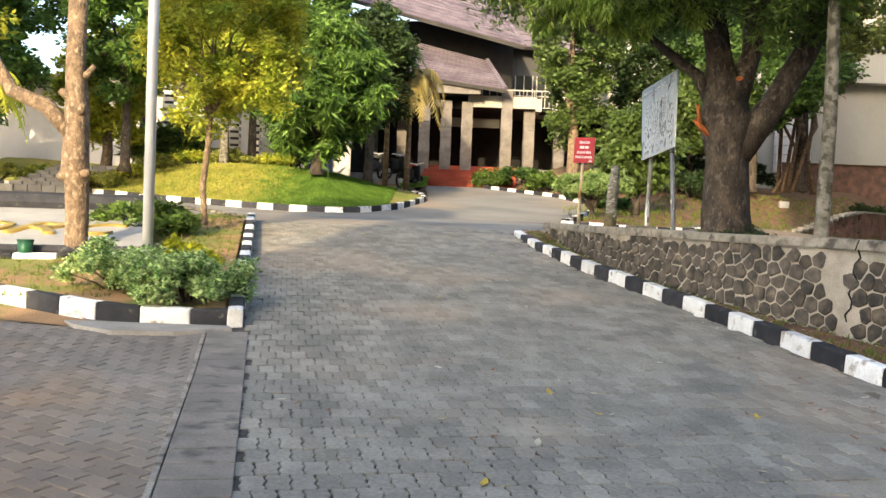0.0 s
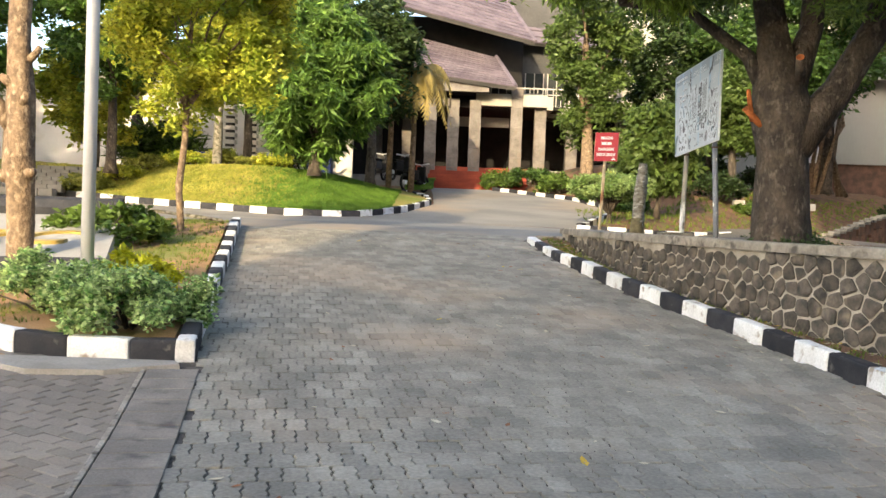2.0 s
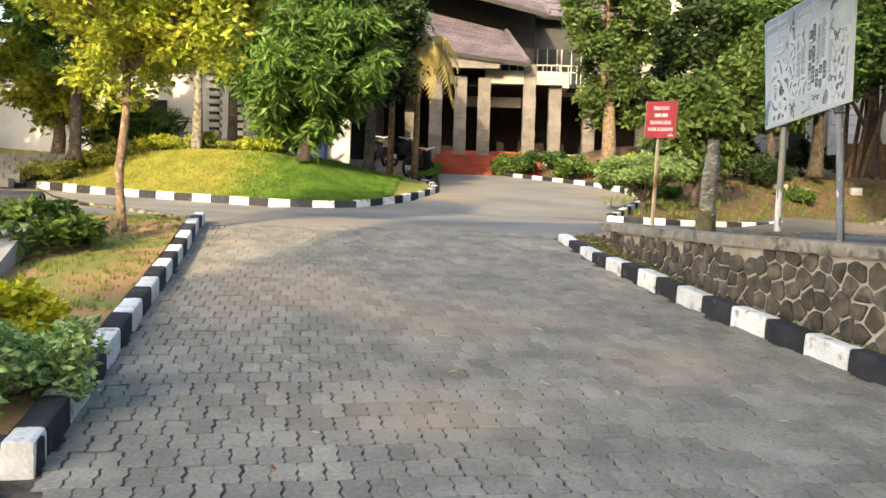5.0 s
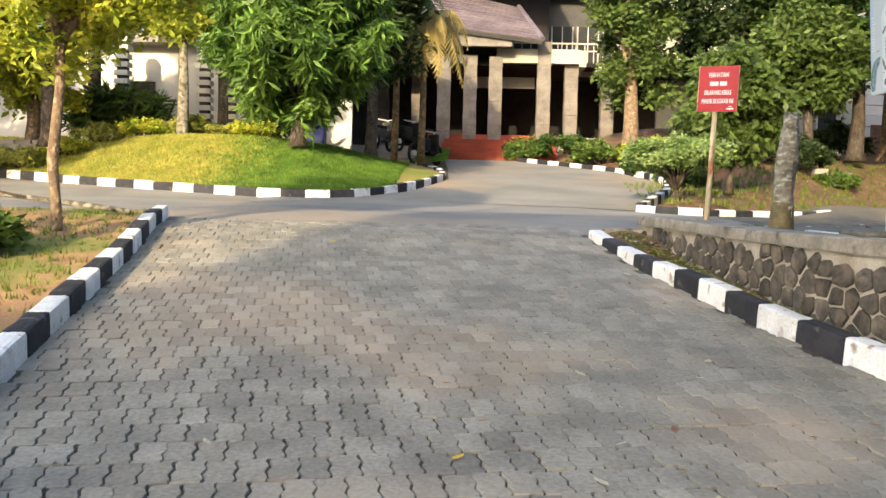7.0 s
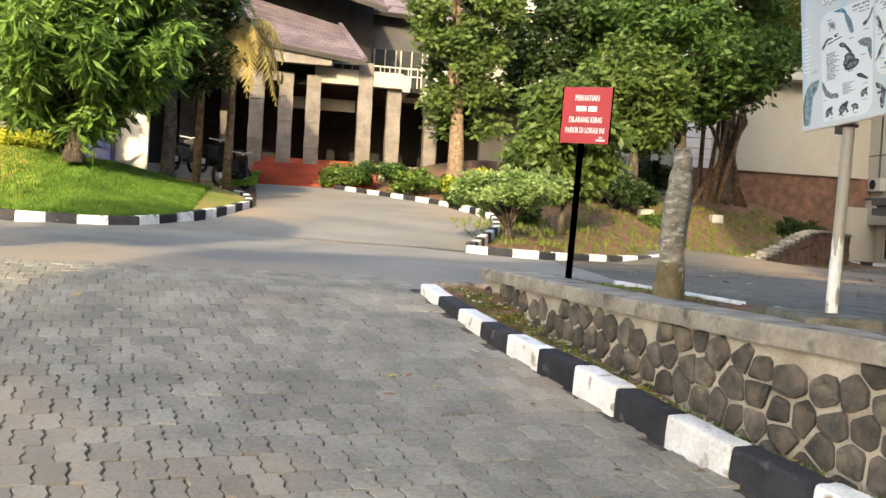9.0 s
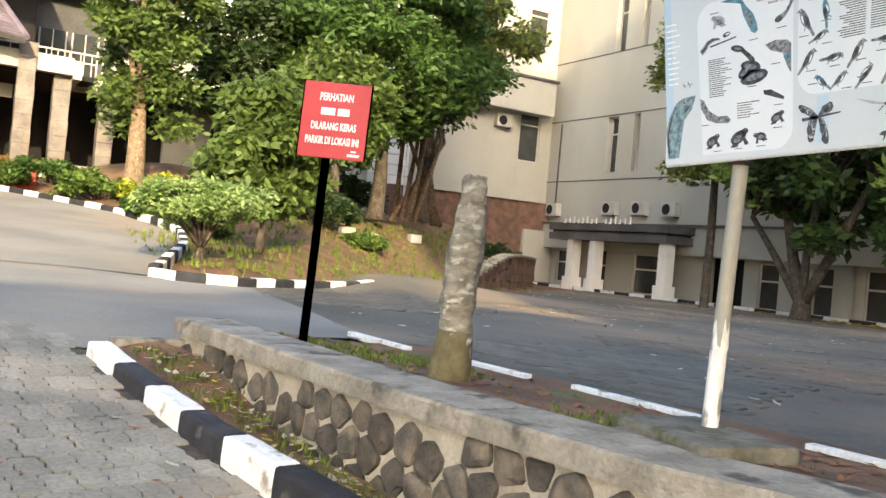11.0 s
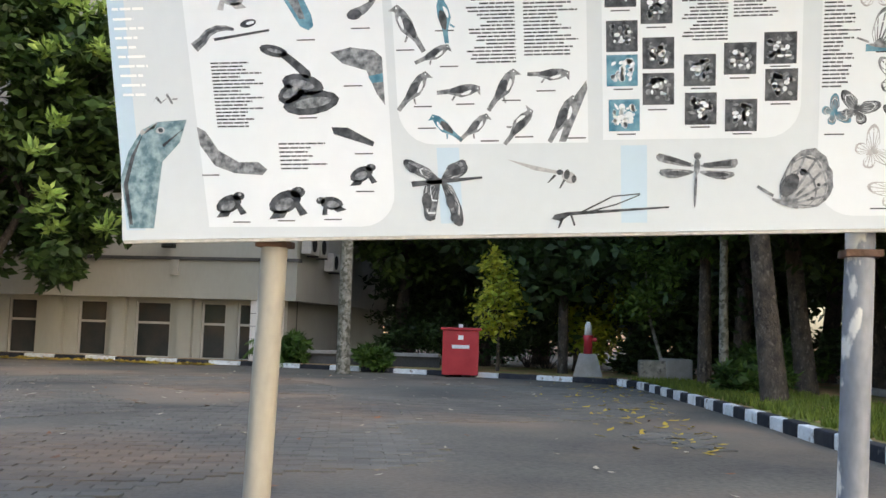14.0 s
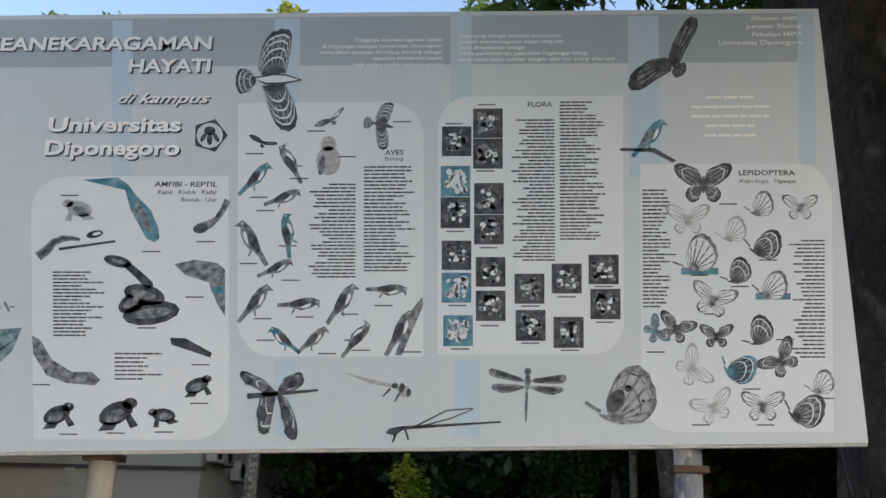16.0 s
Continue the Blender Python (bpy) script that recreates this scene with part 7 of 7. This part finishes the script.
def motorbike(x, y, z, a, seat_mat):
    t = thing("motorcycle", "dark parked motor scooter on its stand before the hall", "motorcycle", pose(x, y, z, 0, 0, a), "motorcycles by the hall")
    for xx in (-0.62, 0.62):
        w = new("wheel")
        w.parent = t
        ring = [(xx + 0.27 * math.cos(k * math.pi / 8), 0, 0.29 + 0.27 * math.sin(k * math.pi / 8)) for k in range(17)]
        part("tyre", tube(ring, [0.045] * 17, 7, caps=False), M_DARK, w, smooth=True)
        part("hub", tube([(xx, -0.05, 0.29), (xx, 0.05, 0.29)], [0.08, 0.08], 10), M_GALV, w)
    part("body", boxes((-0.55, 0.1, -0.13, 0.13, 0.38, 0.66), (0.1, 0.42, -0.12, 0.12, 0.25, 0.36), (0.38, 0.5, -0.17, 0.17, 0.3, 0.9), bevel=0.04), seat_mat, t)
    part("seat", boxes((-0.6, 0.1, -0.13, 0.13, 0.66, 0.75), bevel=0.03), M_DARK, t)
    part("handlebar", tube([(0.42, -0.32, 1.0), (0.45, 0, 0.95), (0.42, 0.32, 1.0)], [0.018, 0.02, 0.018], 8), M_GALV, t)
    part("fork", tube([(0.62, 0, 0.29), (0.45, 0, 0.95)], [0.03, 0.03], 8), M_GALV, t)


for i, (x, y, a, m_) in enumerate(((-1.9, 35.0, 70, M_DARK), (-2.7, 35.4, 75, M_BAND_DK), (-1.3, 34.2, 60, M_DARK))):
    motorbike(x, y, G(y) + (0.35 if x < -1.6 else 0.05), a, m_)

# ---- litter ----
def litter(name, label, n, area, height, seed, material, size=0.05, group="", join=False):
    """Fallen leaves, each a curled blade of its own."""
    r = random.Random(seed)
    bm = bmesh.new()
    vs = [bm.verts.new(p) for p in ((-0.5, 0, 0.02), (-0.15, 0.22, 0.06), (0.3, 0.16, 0.08), (0.5, 0, 0.16), (0.3, -0.16, 0.05), (-0.15, -0.22, 0.04), (0, 0, 0.0))]
    for k in range(6):
        bm.faces.new((vs[6], vs[k], vs[(k + 1) % 6]))
    me = mesh_of(bm, material)
    if join:
        base = np.array([tuple(v.co) for v in me.vertices])
        vs_, fs_ = [], []
        for i in range(n):
            x, y = area(r)
            s = size * r.uniform(0.6, 1.5)
            m = pose(x, y, height(x, y) + 0.004, r.uniform(-9, 9), r.uniform(-9, 9), r.uniform(0, 360))
            vs_.append(base * s @ np.array(m.to_3x3()).T + np.array(m.translation))
            fs_.append(np.array([tuple(p.vertices) for p in me.polygons]) + 7 * i)
        tagged(leaf_object("leaf_litter", np.concatenate(vs_), np.concatenate(fs_), material, None, label), kind="stuff")
        return
    for i in range(n):
        x, y = area(r)
        o = new(name, me)
        s = size * r.uniform(0.6, 1.5)
        o.matrix_world = pose(x, y, height(x, y) + 0.004, r.uniform(-9, 9), r.uniform(-9, 9), r.uniform(0, 360)) @ Matrix.Diagonal((s, s, s, 1))
        tagged(o, label, "leaf", group)


M_LEAF_PALE = mat("fallen_pale", (0.55, 0.50, 0.38), (0.42, 0.36, 0.24), bump=0)
M_LEAF_BROWN = mat("fallen_brown", (0.30, 0.13, 0.06), (0.20, 0.09, 0.04), bump=0)
M_LEAF_YELLOW = mat("fallen_yellow", (0.62, 0.45, 0.06), (0.5, 0.33, 0.05), bump=0)
on_road = lambda r: (lambda y: (r.uniform(kerb_left_x(y) + 0.2, kerb_right_x(y) - 0.1), y))(r.uniform(2.5, 17))
near_kerb = lambda r: (lambda y: (kerb_right_x(y) - abs(r.gauss(0, 0.7)) - 0.03, y))(r.uniform(5, 17))
in_strip = lambda r: (lambda y: (r.uniform(kerb_right_x(y) + 0.2, lerp_list(WALL_X, y) - 0.05), y))(r.uniform(8, 16.8))
in_lot = lambda r: (r.uniform(4.2, 22), r.uniform(11.5, 38))
litter("fallen_leaf", "pale dry leaf lying on the block pavement", 75, on_road, gz, 1, M_LEAF_PALE, 0.07, "fallen leaves on the road")
litter("fallen_leaf", "small brown leaf lying on the block pavement", 60, on_road, gz, 12, M_LEAF_BROWN, 0.05, "fallen leaves on the road")
litter("fallen_leaf", "yellow leaf lying on the block pavement", 14, on_road, gz, 13, M_LEAF_YELLOW, 0.08, "fallen leaves on the road")
litter("fallen_leaf", "brown dry leaf lying by the kerb", 85, near_kerb, gz, 2, M_LEAF_BROWN, 0.055, "fallen leaves by the kerb")
litter("fallen_leaf", "pale dry leaf in the soil strip below the wall", 260, in_strip, lambda x, y: G(y) + 0.085, 3, M_LEAF_PALE, 0.06, "fallen leaves below the wall", True)
litter("fallen_leaf", "yellow leaf in the soil strip below the wall", 110, in_strip, lambda x, y: G(y) + 0.09, 4, M_LEAF_YELLOW, 0.05, "fallen leaves below the wall", True)
litter("fallen_leaf", "pale dry leaf on the dark parking lot", 420, in_lot, lotz, 5, M_LEAF_PALE, 0.085, "fallen leaves on the lot", True)
litter("fallen_leaf", "brown leaf on the dark parking lot", 260, in_lot, lotz, 6, M_LEAF_BROWN, 0.085, "fallen leaves on the lot", True)
litter("fallen_leaf", "yellow leaf swept against the lot's kerb", 420, lambda r: (r.uniform(23.3, 24.6), 22 + abs(r.gauss(0, 5))), lotz, 7, M_LEAF_YELLOW, 0.2, "fallen leaves by the building", True)
litter("fallen_leaf", "orange leaf near the curved kerb", 120, lambda r: (lambda x: (x, 11.4 + abs(r.gauss(0, 0.7)) + (x - 15) * 0.02))(r.uniform(9, 21)), lotz, 8, M_LEAF_YELLOW, 0.12, "fallen leaves by the curved kerb", True)
litter("fallen_leaf", "dry leaf on the soil behind the stone wall", 420, lambda r: (lambda y: (lerp_list(WALL_X, y) + r.uniform(0.38, 1.4), y))(r.uniform(9, 16.5)), verge_z, 9, M_LEAF_BROWN, 0.06, "fallen leaves behind the wall", True)
litter("fallen_leaf", "dry leaf on the planter soil", 90, lambda r: (lambda y: (kerb_left_x(y) - r.uniform(0.2, 2.8), y))(r.uniform(10, 17.5)), lambda x, y: G(y) + 0.12, 10, M_LEAF_BROWN, 0.07, "fallen leaves in the planter", True)


def grass(name, n, area, height, seed, material, h=0.06, w=0.008):
    """Tufts of upright blades as one sheet of stuff."""
    r = np.random.default_rng(seed)
    rr = random.Random(seed)
    c = np.array([(lambda p: (p[0], p[1], height(*p)))(area(rr)) for _ in range(n)])
    k = 5
    p = np.repeat(c, k, 0) + np.concatenate([r.normal(size=(n * k, 2)) * 0.02, np.zeros((n * k, 1))], 1)
    a = r.uniform(0, 6.283, n * k)
    hh = h * (0.5 + r.random(n * k))
    side = np.stack([np.cos(a), np.sin(a), 0 * a], 1) * w
    tip = p + np.concatenate([r.normal(size=(n * k, 2)) * h * 0.35, hh[:, None]], 1)
    v = np.stack([p - side, p + side, tip], 1).reshape(-1, 3)
    ob = leaf_object(name, v, np.arange(n * k * 3).reshape(-1, 3), material, None)
    return tagged(ob, kind="stuff")


grass("strip_grass", 420, in_strip, lambda x, y: G(y) + 0.07, 21, L_GRASS, 0.04)
grass("wall_grass", 330, lambda r: (lambda y: (lerp_list(WALL_X, y) + r.uniform(0.36, 1.1), y + r.gauss(0, 0.2)))(r.choice((16.2, 15.7, 15.3, 13.9, 12.4, 10.5))), verge_z, 22, L_GRASS, 0.025)
grass("planter_grass", 2200, lambda r: (lambda y: (kerb_left_x(y) - r.uniform(0.2, 4.2), y))(r.uniform(9.3, 17.5)), lambda x, y: G(y) + 0.1, 23, L_GRASS, 0.05)
# Yellow blades left, darker green right of x -4.5: sun and shade as colour.
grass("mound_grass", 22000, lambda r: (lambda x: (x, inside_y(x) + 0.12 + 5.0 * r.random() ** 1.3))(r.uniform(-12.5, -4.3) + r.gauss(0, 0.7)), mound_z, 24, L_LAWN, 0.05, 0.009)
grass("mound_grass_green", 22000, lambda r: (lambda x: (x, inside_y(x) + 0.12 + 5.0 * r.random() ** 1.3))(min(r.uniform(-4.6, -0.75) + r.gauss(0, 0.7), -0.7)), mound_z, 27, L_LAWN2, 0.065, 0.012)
grass("bank_grass", 1500, lambda r: (lambda x: (x, lerp_list(BANK, x) + 0.3 + r.uniform(0, 6)))(r.uniform(3.6, 19)), H, 25, L_GRASS, 0.10, 0.014)
grass("verge_grass", 2500, lambda r: (lambda x: (x, lerp_list([(8, 10.0), (15, 10.7), (21, 11.8)], x) - 0.2 - r.uniform(0, 2)))(r.uniform(8, 21)), lambda x, y: lot_z(x) + 0.1, 26, L_GRASS, 0.1, 0.014)


# ---- stones of the wall ----
def cells(w, h, size, seed, margin=0.035):
    """Irregular stones that fill a strip: for each its middle and corner points, drawn in from its neighbours."""
    r = random.Random(seed)
    pts = []
    rows = int(math.ceil(h / (size * 0.86))) + 1
    for j in range(-1, rows + 1):
        for i in range(-1, int(w / size) + 2):
            pts.append((size * (i + 0.5 * (j % 2) + r.uniform(-0.28, 0.28)), size * 0.86 * (j + r.uniform(-0.28, 0.28))))
    grid = defaultdict(list)
    for p in pts:
        grid[int(p[0] // (size * 2)), int(p[1] // (size * 2))].append(p)
    out = []
    for p in pts:
        if not (-0.02 < p[0] < w and -0.02 < p[1] < h):
            continue
        poly = [(p[0] - size, p[1] - size), (p[0] + size, p[1] - size), (p[0] + size, p[1] + size), (p[0] - size, p[1] + size)]
        gx, gy = int(p[0] // (size * 2)), int(p[1] // (size * 2))
        for q in (q for a in (-1, 0, 1) for b in (-1, 0, 1) for q in grid[gx + a, gy + b] if q != p):
            nx, ny = q[0] - p[0], q[1] - p[1]
            d = math.hypot(nx, ny)
            nx, ny = nx / d, ny / d
            lim = d / 2 - margin * r.uniform(0.25, 0.75)
            new_poly = []
            for k in range(len(poly)):
                a, b = poly[k - 1], poly[k]
                sa, sb = (a[0] - p[0]) * nx + (a[1] - p[1]) * ny - lim, (b[0] - p[0]) * nx + (b[1] - p[1]) * ny - lim
                if (sa < 0) != (sb < 0):
                    t = sa / (sa - sb)
                    new_poly.append((a[0] + (b[0] - a[0]) * t, a[1] + (b[1] - a[1]) * t))
                if sb < 0:
                    new_poly.append(b)
            poly = new_poly
            if len(poly) < 3:
                break
        if len(poly) >= 3:
            out.append((p, poly))
    return out


def wall_stones():
    many, mf = [], []
    count = 0
    for (cx, cy), poly in cells(WALL_LEN, 1.35, 0.172, 3, 0.016):
        p, out = along(min(max(cx, 0), WALL_LEN))
        if out.x > 0:
            out = -out
        top, base = cap_z(p.y) - 0.1, G(p.y) + 0.02
        if cy + base > top - 0.02 or p.y < 0 or 9.0 < p.y + 0.1 * math.sin(cy * 9) < 9.28:
            continue
        # rounded outline
        ring = []
        n = len(poly)
        for k in range(n):
            a, b = poly[k], poly[(k + 1) % n]
            for t in ((0.13, 0.87) if math.dist(a, b) > 0.03 else (0.5,)):
                ring.append((a[0] + (b[0] - a[0]) * t, min(a[1] + (b[1] - a[1]) * t, top - base)))
        if len(ring) < 5:
            continue
        rr_ = random.Random(int(cx * 1000) + int(cy * 7000))
        bulge = rr_.uniform(0.012, 0.035)

        def place(u, v, d):
            q, o = along(min(max(u, 0), WALL_LEN))
            if o.x > 0:
                o = -o
            return q + o * d + Vector((0, 0, base + v))
        verts = [place(u, v, -0.01) for u, v in ring]
        verts += [place(cx + (u - cx) * 0.95, cy + (v - cy) * 0.95, bulge * 0.7) for u, v in ring]
        verts += [place(cx + (u - cx) * 0.6, cy + (v - cy) * 0.6, bulge + rr_.uniform(-0.004, 0.006)) for u, v in ring]
        k = len(ring)
        faces = [(i, (i + 1) % k, k + (i + 1) % k, k + i) for i in range(k)] + [(k + i, k + (i + 1) % k, 2 * k + (i + 1) % k, 2 * k + i) for i in range(k)] + [tuple(range(2 * k, 3 * k))]
        if 9.0 < p.y < 16.9 and count < 300:
            raw("stone", verts, [f[::-1] for f in faces], M_STONE_ONE, stone_wall_thing)
            count += 1
        else:
            b = len(many)
            many += verts
            mf += [tuple(b + i for i in f[::-1]) for f in faces]
    raw("stonework", many, mf, M_STONE, stone_wall_thing, kind="stuff")


wall_stones()


# ---- block pavements ----
def paver_ring(l, w, z, inset):
    """Outline of a wavy-sided block."""
    a = 0.0075
    side = [(0.0, 0), (0.125, a), (0.375, -a), (0.625, a), (0.875, -a), (1.0, 0)]
    left = [(-w / 2 + inset + dx, s * (l - 2 * inset) + inset) for s, dx in side]
    right = [(w / 2 - inset + dx, s * (l - 2 * inset) + inset) for s, dx in side]
    return [(x, y, z) for x, y in left] + [(x, y, z) for x, y in right[::-1]]


def block_mesh(rings):
    verts = [v for r in rings for v in r]
    k = len(rings[0])
    faces = [(j * k + i, j * k + (i + 1) % k, (j + 1) * k + (i + 1) % k, (j + 1) * k + i)[::-1] for j in range(len(rings) - 1) for i in range(k)]
    b = (len(rings) - 1) * k
    if k == 12:
        faces += [(b + q, b + q + 1, b + 10 - q, b + 11 - q)[::-1] for q in range(5)]
    else:
        faces.append(tuple(range(b, b + k))[::-1])
    return np.array(verts), faces


def lay(name, base_verts, base_faces, spots, material, parent=None, label=""):
    """Joins copies of a block, each at (x, y, z, turn, pitch)."""
    s = np.array(spots)
    c, d = np.cos(s[:, 3])[:, None], np.sin(s[:, 3])[:, None]
    v = base_verts[None]
    x, y = v[..., 0] * c - v[..., 1] * d, v[..., 0] * d + v[..., 1] * c
    z = v[..., 2] + y * np.tan(s[:, 4])[:, None] + v[..., 0] * s[:, 5][:, None]
    co = np.stack([x + s[:, 0:1], y + s[:, 1:2], z + s[:, 2:3]], -1).reshape(-1, 3)
    k, n = len(base_verts), len(s)
    me = bpy.data.meshes.new("m")
    loops = np.concatenate([np.array(f) for f in base_faces])
    sizes = np.array([len(f) for f in base_faces])
    allloops = (loops[None] + (np.arange(n) * k)[:, None]).ravel()
    starts = np.concatenate([[0], np.cumsum(np.tile(sizes, n))[:-1]])
    me.vertices.add(len(co)), me.loops.add(len(allloops)), me.polygons.add(len(starts))
    me.vertices.foreach_set("co", co.astype(np.float32).ravel())
    me.loops.foreach_set("vertex_index", allloops.astype(np.int32))
    me.polygons.foreach_set("loop_start", starts.astype(np.int32))
    me.update(calc_edges=True)
    me.validate()
    me.shade_flat()
    me.materials.append(material)
    ob = new(name, me)
    ob.parent = parent
    return tagged(ob, label, kind="stuff")


def pavements():
    r = random.Random(9)
    L, W, gap = 0.222, 0.1185, 0.0065
    bv, bf = block_mesh([paver_ring(L, W, -0.06, 0.0), paver_ring(L, W, -0.002, 0.0), paver_ring(L, W, 0.002, 0.003)])
    turn_ = radians(9.5)
    ux, uy = Vector((math.cos(turn_), math.sin(turn_))), Vector((-math.sin(turn_), math.cos(turn_)))
    spots, ones = [], []
    for i in range(-60, 60):
        for j in range(-50, 110):
            p = Vector((0, 8)) + ux * ((i + 0.5 * (j % 2)) * (W + gap + 0.002)) + uy * (j * (L + gap - 0.002))
            if not (0.5 < p.y < 18.9 and kerb_left_x(p.y) + (0.05 if p.y < 8.8 else -0.03) < p.x < kerb_right_x(p.y) - 0.02):
                continue
            if p.y > 17.95:
                continue
            s = (p.x, p.y, G(p.y) + r.uniform(-0.004, 0.004), turn_ + r.uniform(-0.03, 0.03), math.atan((G(p.y + 0.22) - G(p.y)) / 0.22) + r.uniform(-0.018, 0.018), r.uniform(-0.035, 0.035))
            (ones if -0.35 < p.x - 0.15 * (p.y < 0) < 0.45 and 3.2 < p.y < 13.2 and len(ones) < 300 else spots).append(s)
    lay("road_blocks", bv, bf, spots, M_PAVER)
    road = bpy.data.objects["road_bed"]
    me = None
    for s in ones:
        if me is None:
            me = bpy.data.meshes.new("m")
            me.from_pydata([tuple(v) for v in bv], [], [tuple(int(i) for i in f) for f in bf])
            me.materials.append(M_PAVER_ONE)
        ob = new("paving_block", me)
        ob.parent = road
        ob.location = s[:3]
        ob.rotation_euler = Euler((s[4], s[5] * 0.5, s[3]))
    # plain blocks of the side pavement and the lot
    def plain(l, w):
        def ring(z, e):
            return [(-w / 2 + e, e, z), (-w / 2 + e, l - e, z), (w / 2 - e, l - e, z), (w / 2 - e, e, z)]
        return block_mesh([ring(-0.06, 0), ring(-0.004, 0), ring(0.003, 0.006)])
    pv, pf = plain(0.21, 0.105)
    spots = []
    t2 = radians(58)
    vx, vy = Vector((math.cos(t2), math.sin(t2))), Vector((-math.sin(t2), math.cos(t2)))
    for i in range(-90, 90):
        for j in range(-60, 60):
            p = Vector((-5, 5)) + vx * (i * 0.11) + vy * ((j + 0.5 * (i % 2)) * 0.215)
            if 1.0 < p.y < lerp_list([(-14, 14.5), (-9, 12.2), (-6.5, 10.7), (-4.6, 9.5), (-3.9, 9.1), (-3.2, 8.75), (-1.8, 8.6)], p.x) - 0.05 and -11 < p.x < kerb_left_x(p.y) - 0.13:
                spots.append((p.x, p.y, G(p.y) - 0.007 + r.uniform(-0.002, 0.002), t2 + r.uniform(-0.02, 0.02), math.atan((G(p.y + 0.22) - G(p.y)) / 0.22) * math.cos(t2), r.uniform(-0.02, 0.02) + math.tan(math.atan((G(p.y + 0.22) - G(p.y)) / 0.22)) * math.sin(t2)))
    lay("side_blocks", pv, pf, spots, M_PAVER_OLD)
    spots = []
    t3 = radians(14)
    vx, vy = Vector((math.cos(t3), math.sin(t3))), Vector((-math.sin(t3), math.cos(t3)))
    for i in range(-160, 160):
        for j in range(-90, 90):
            p = Vector((10, 17)) + vx * (i * 0.129) + vy * ((j + 0.5 * (i % 2)) * 0.229)
            if 4.0 < p.x < 19 and 11.3 < p.y < 25 and noise.noise(Vector((p.x * 0.28, p.y * 0.28, 3))) > -0.04:
                spots.append((p.x, p.y, lot_z(p.x) + 0.0045 + r.uniform(-0.004, 0.004), t3 + r.uniform(-0.02, 0.02), 0.0, r.uniform(-0.025, 0.025)))
    lay("lot_blocks", bv, bf, spots, M_LOT_BLOCK)


pavements()
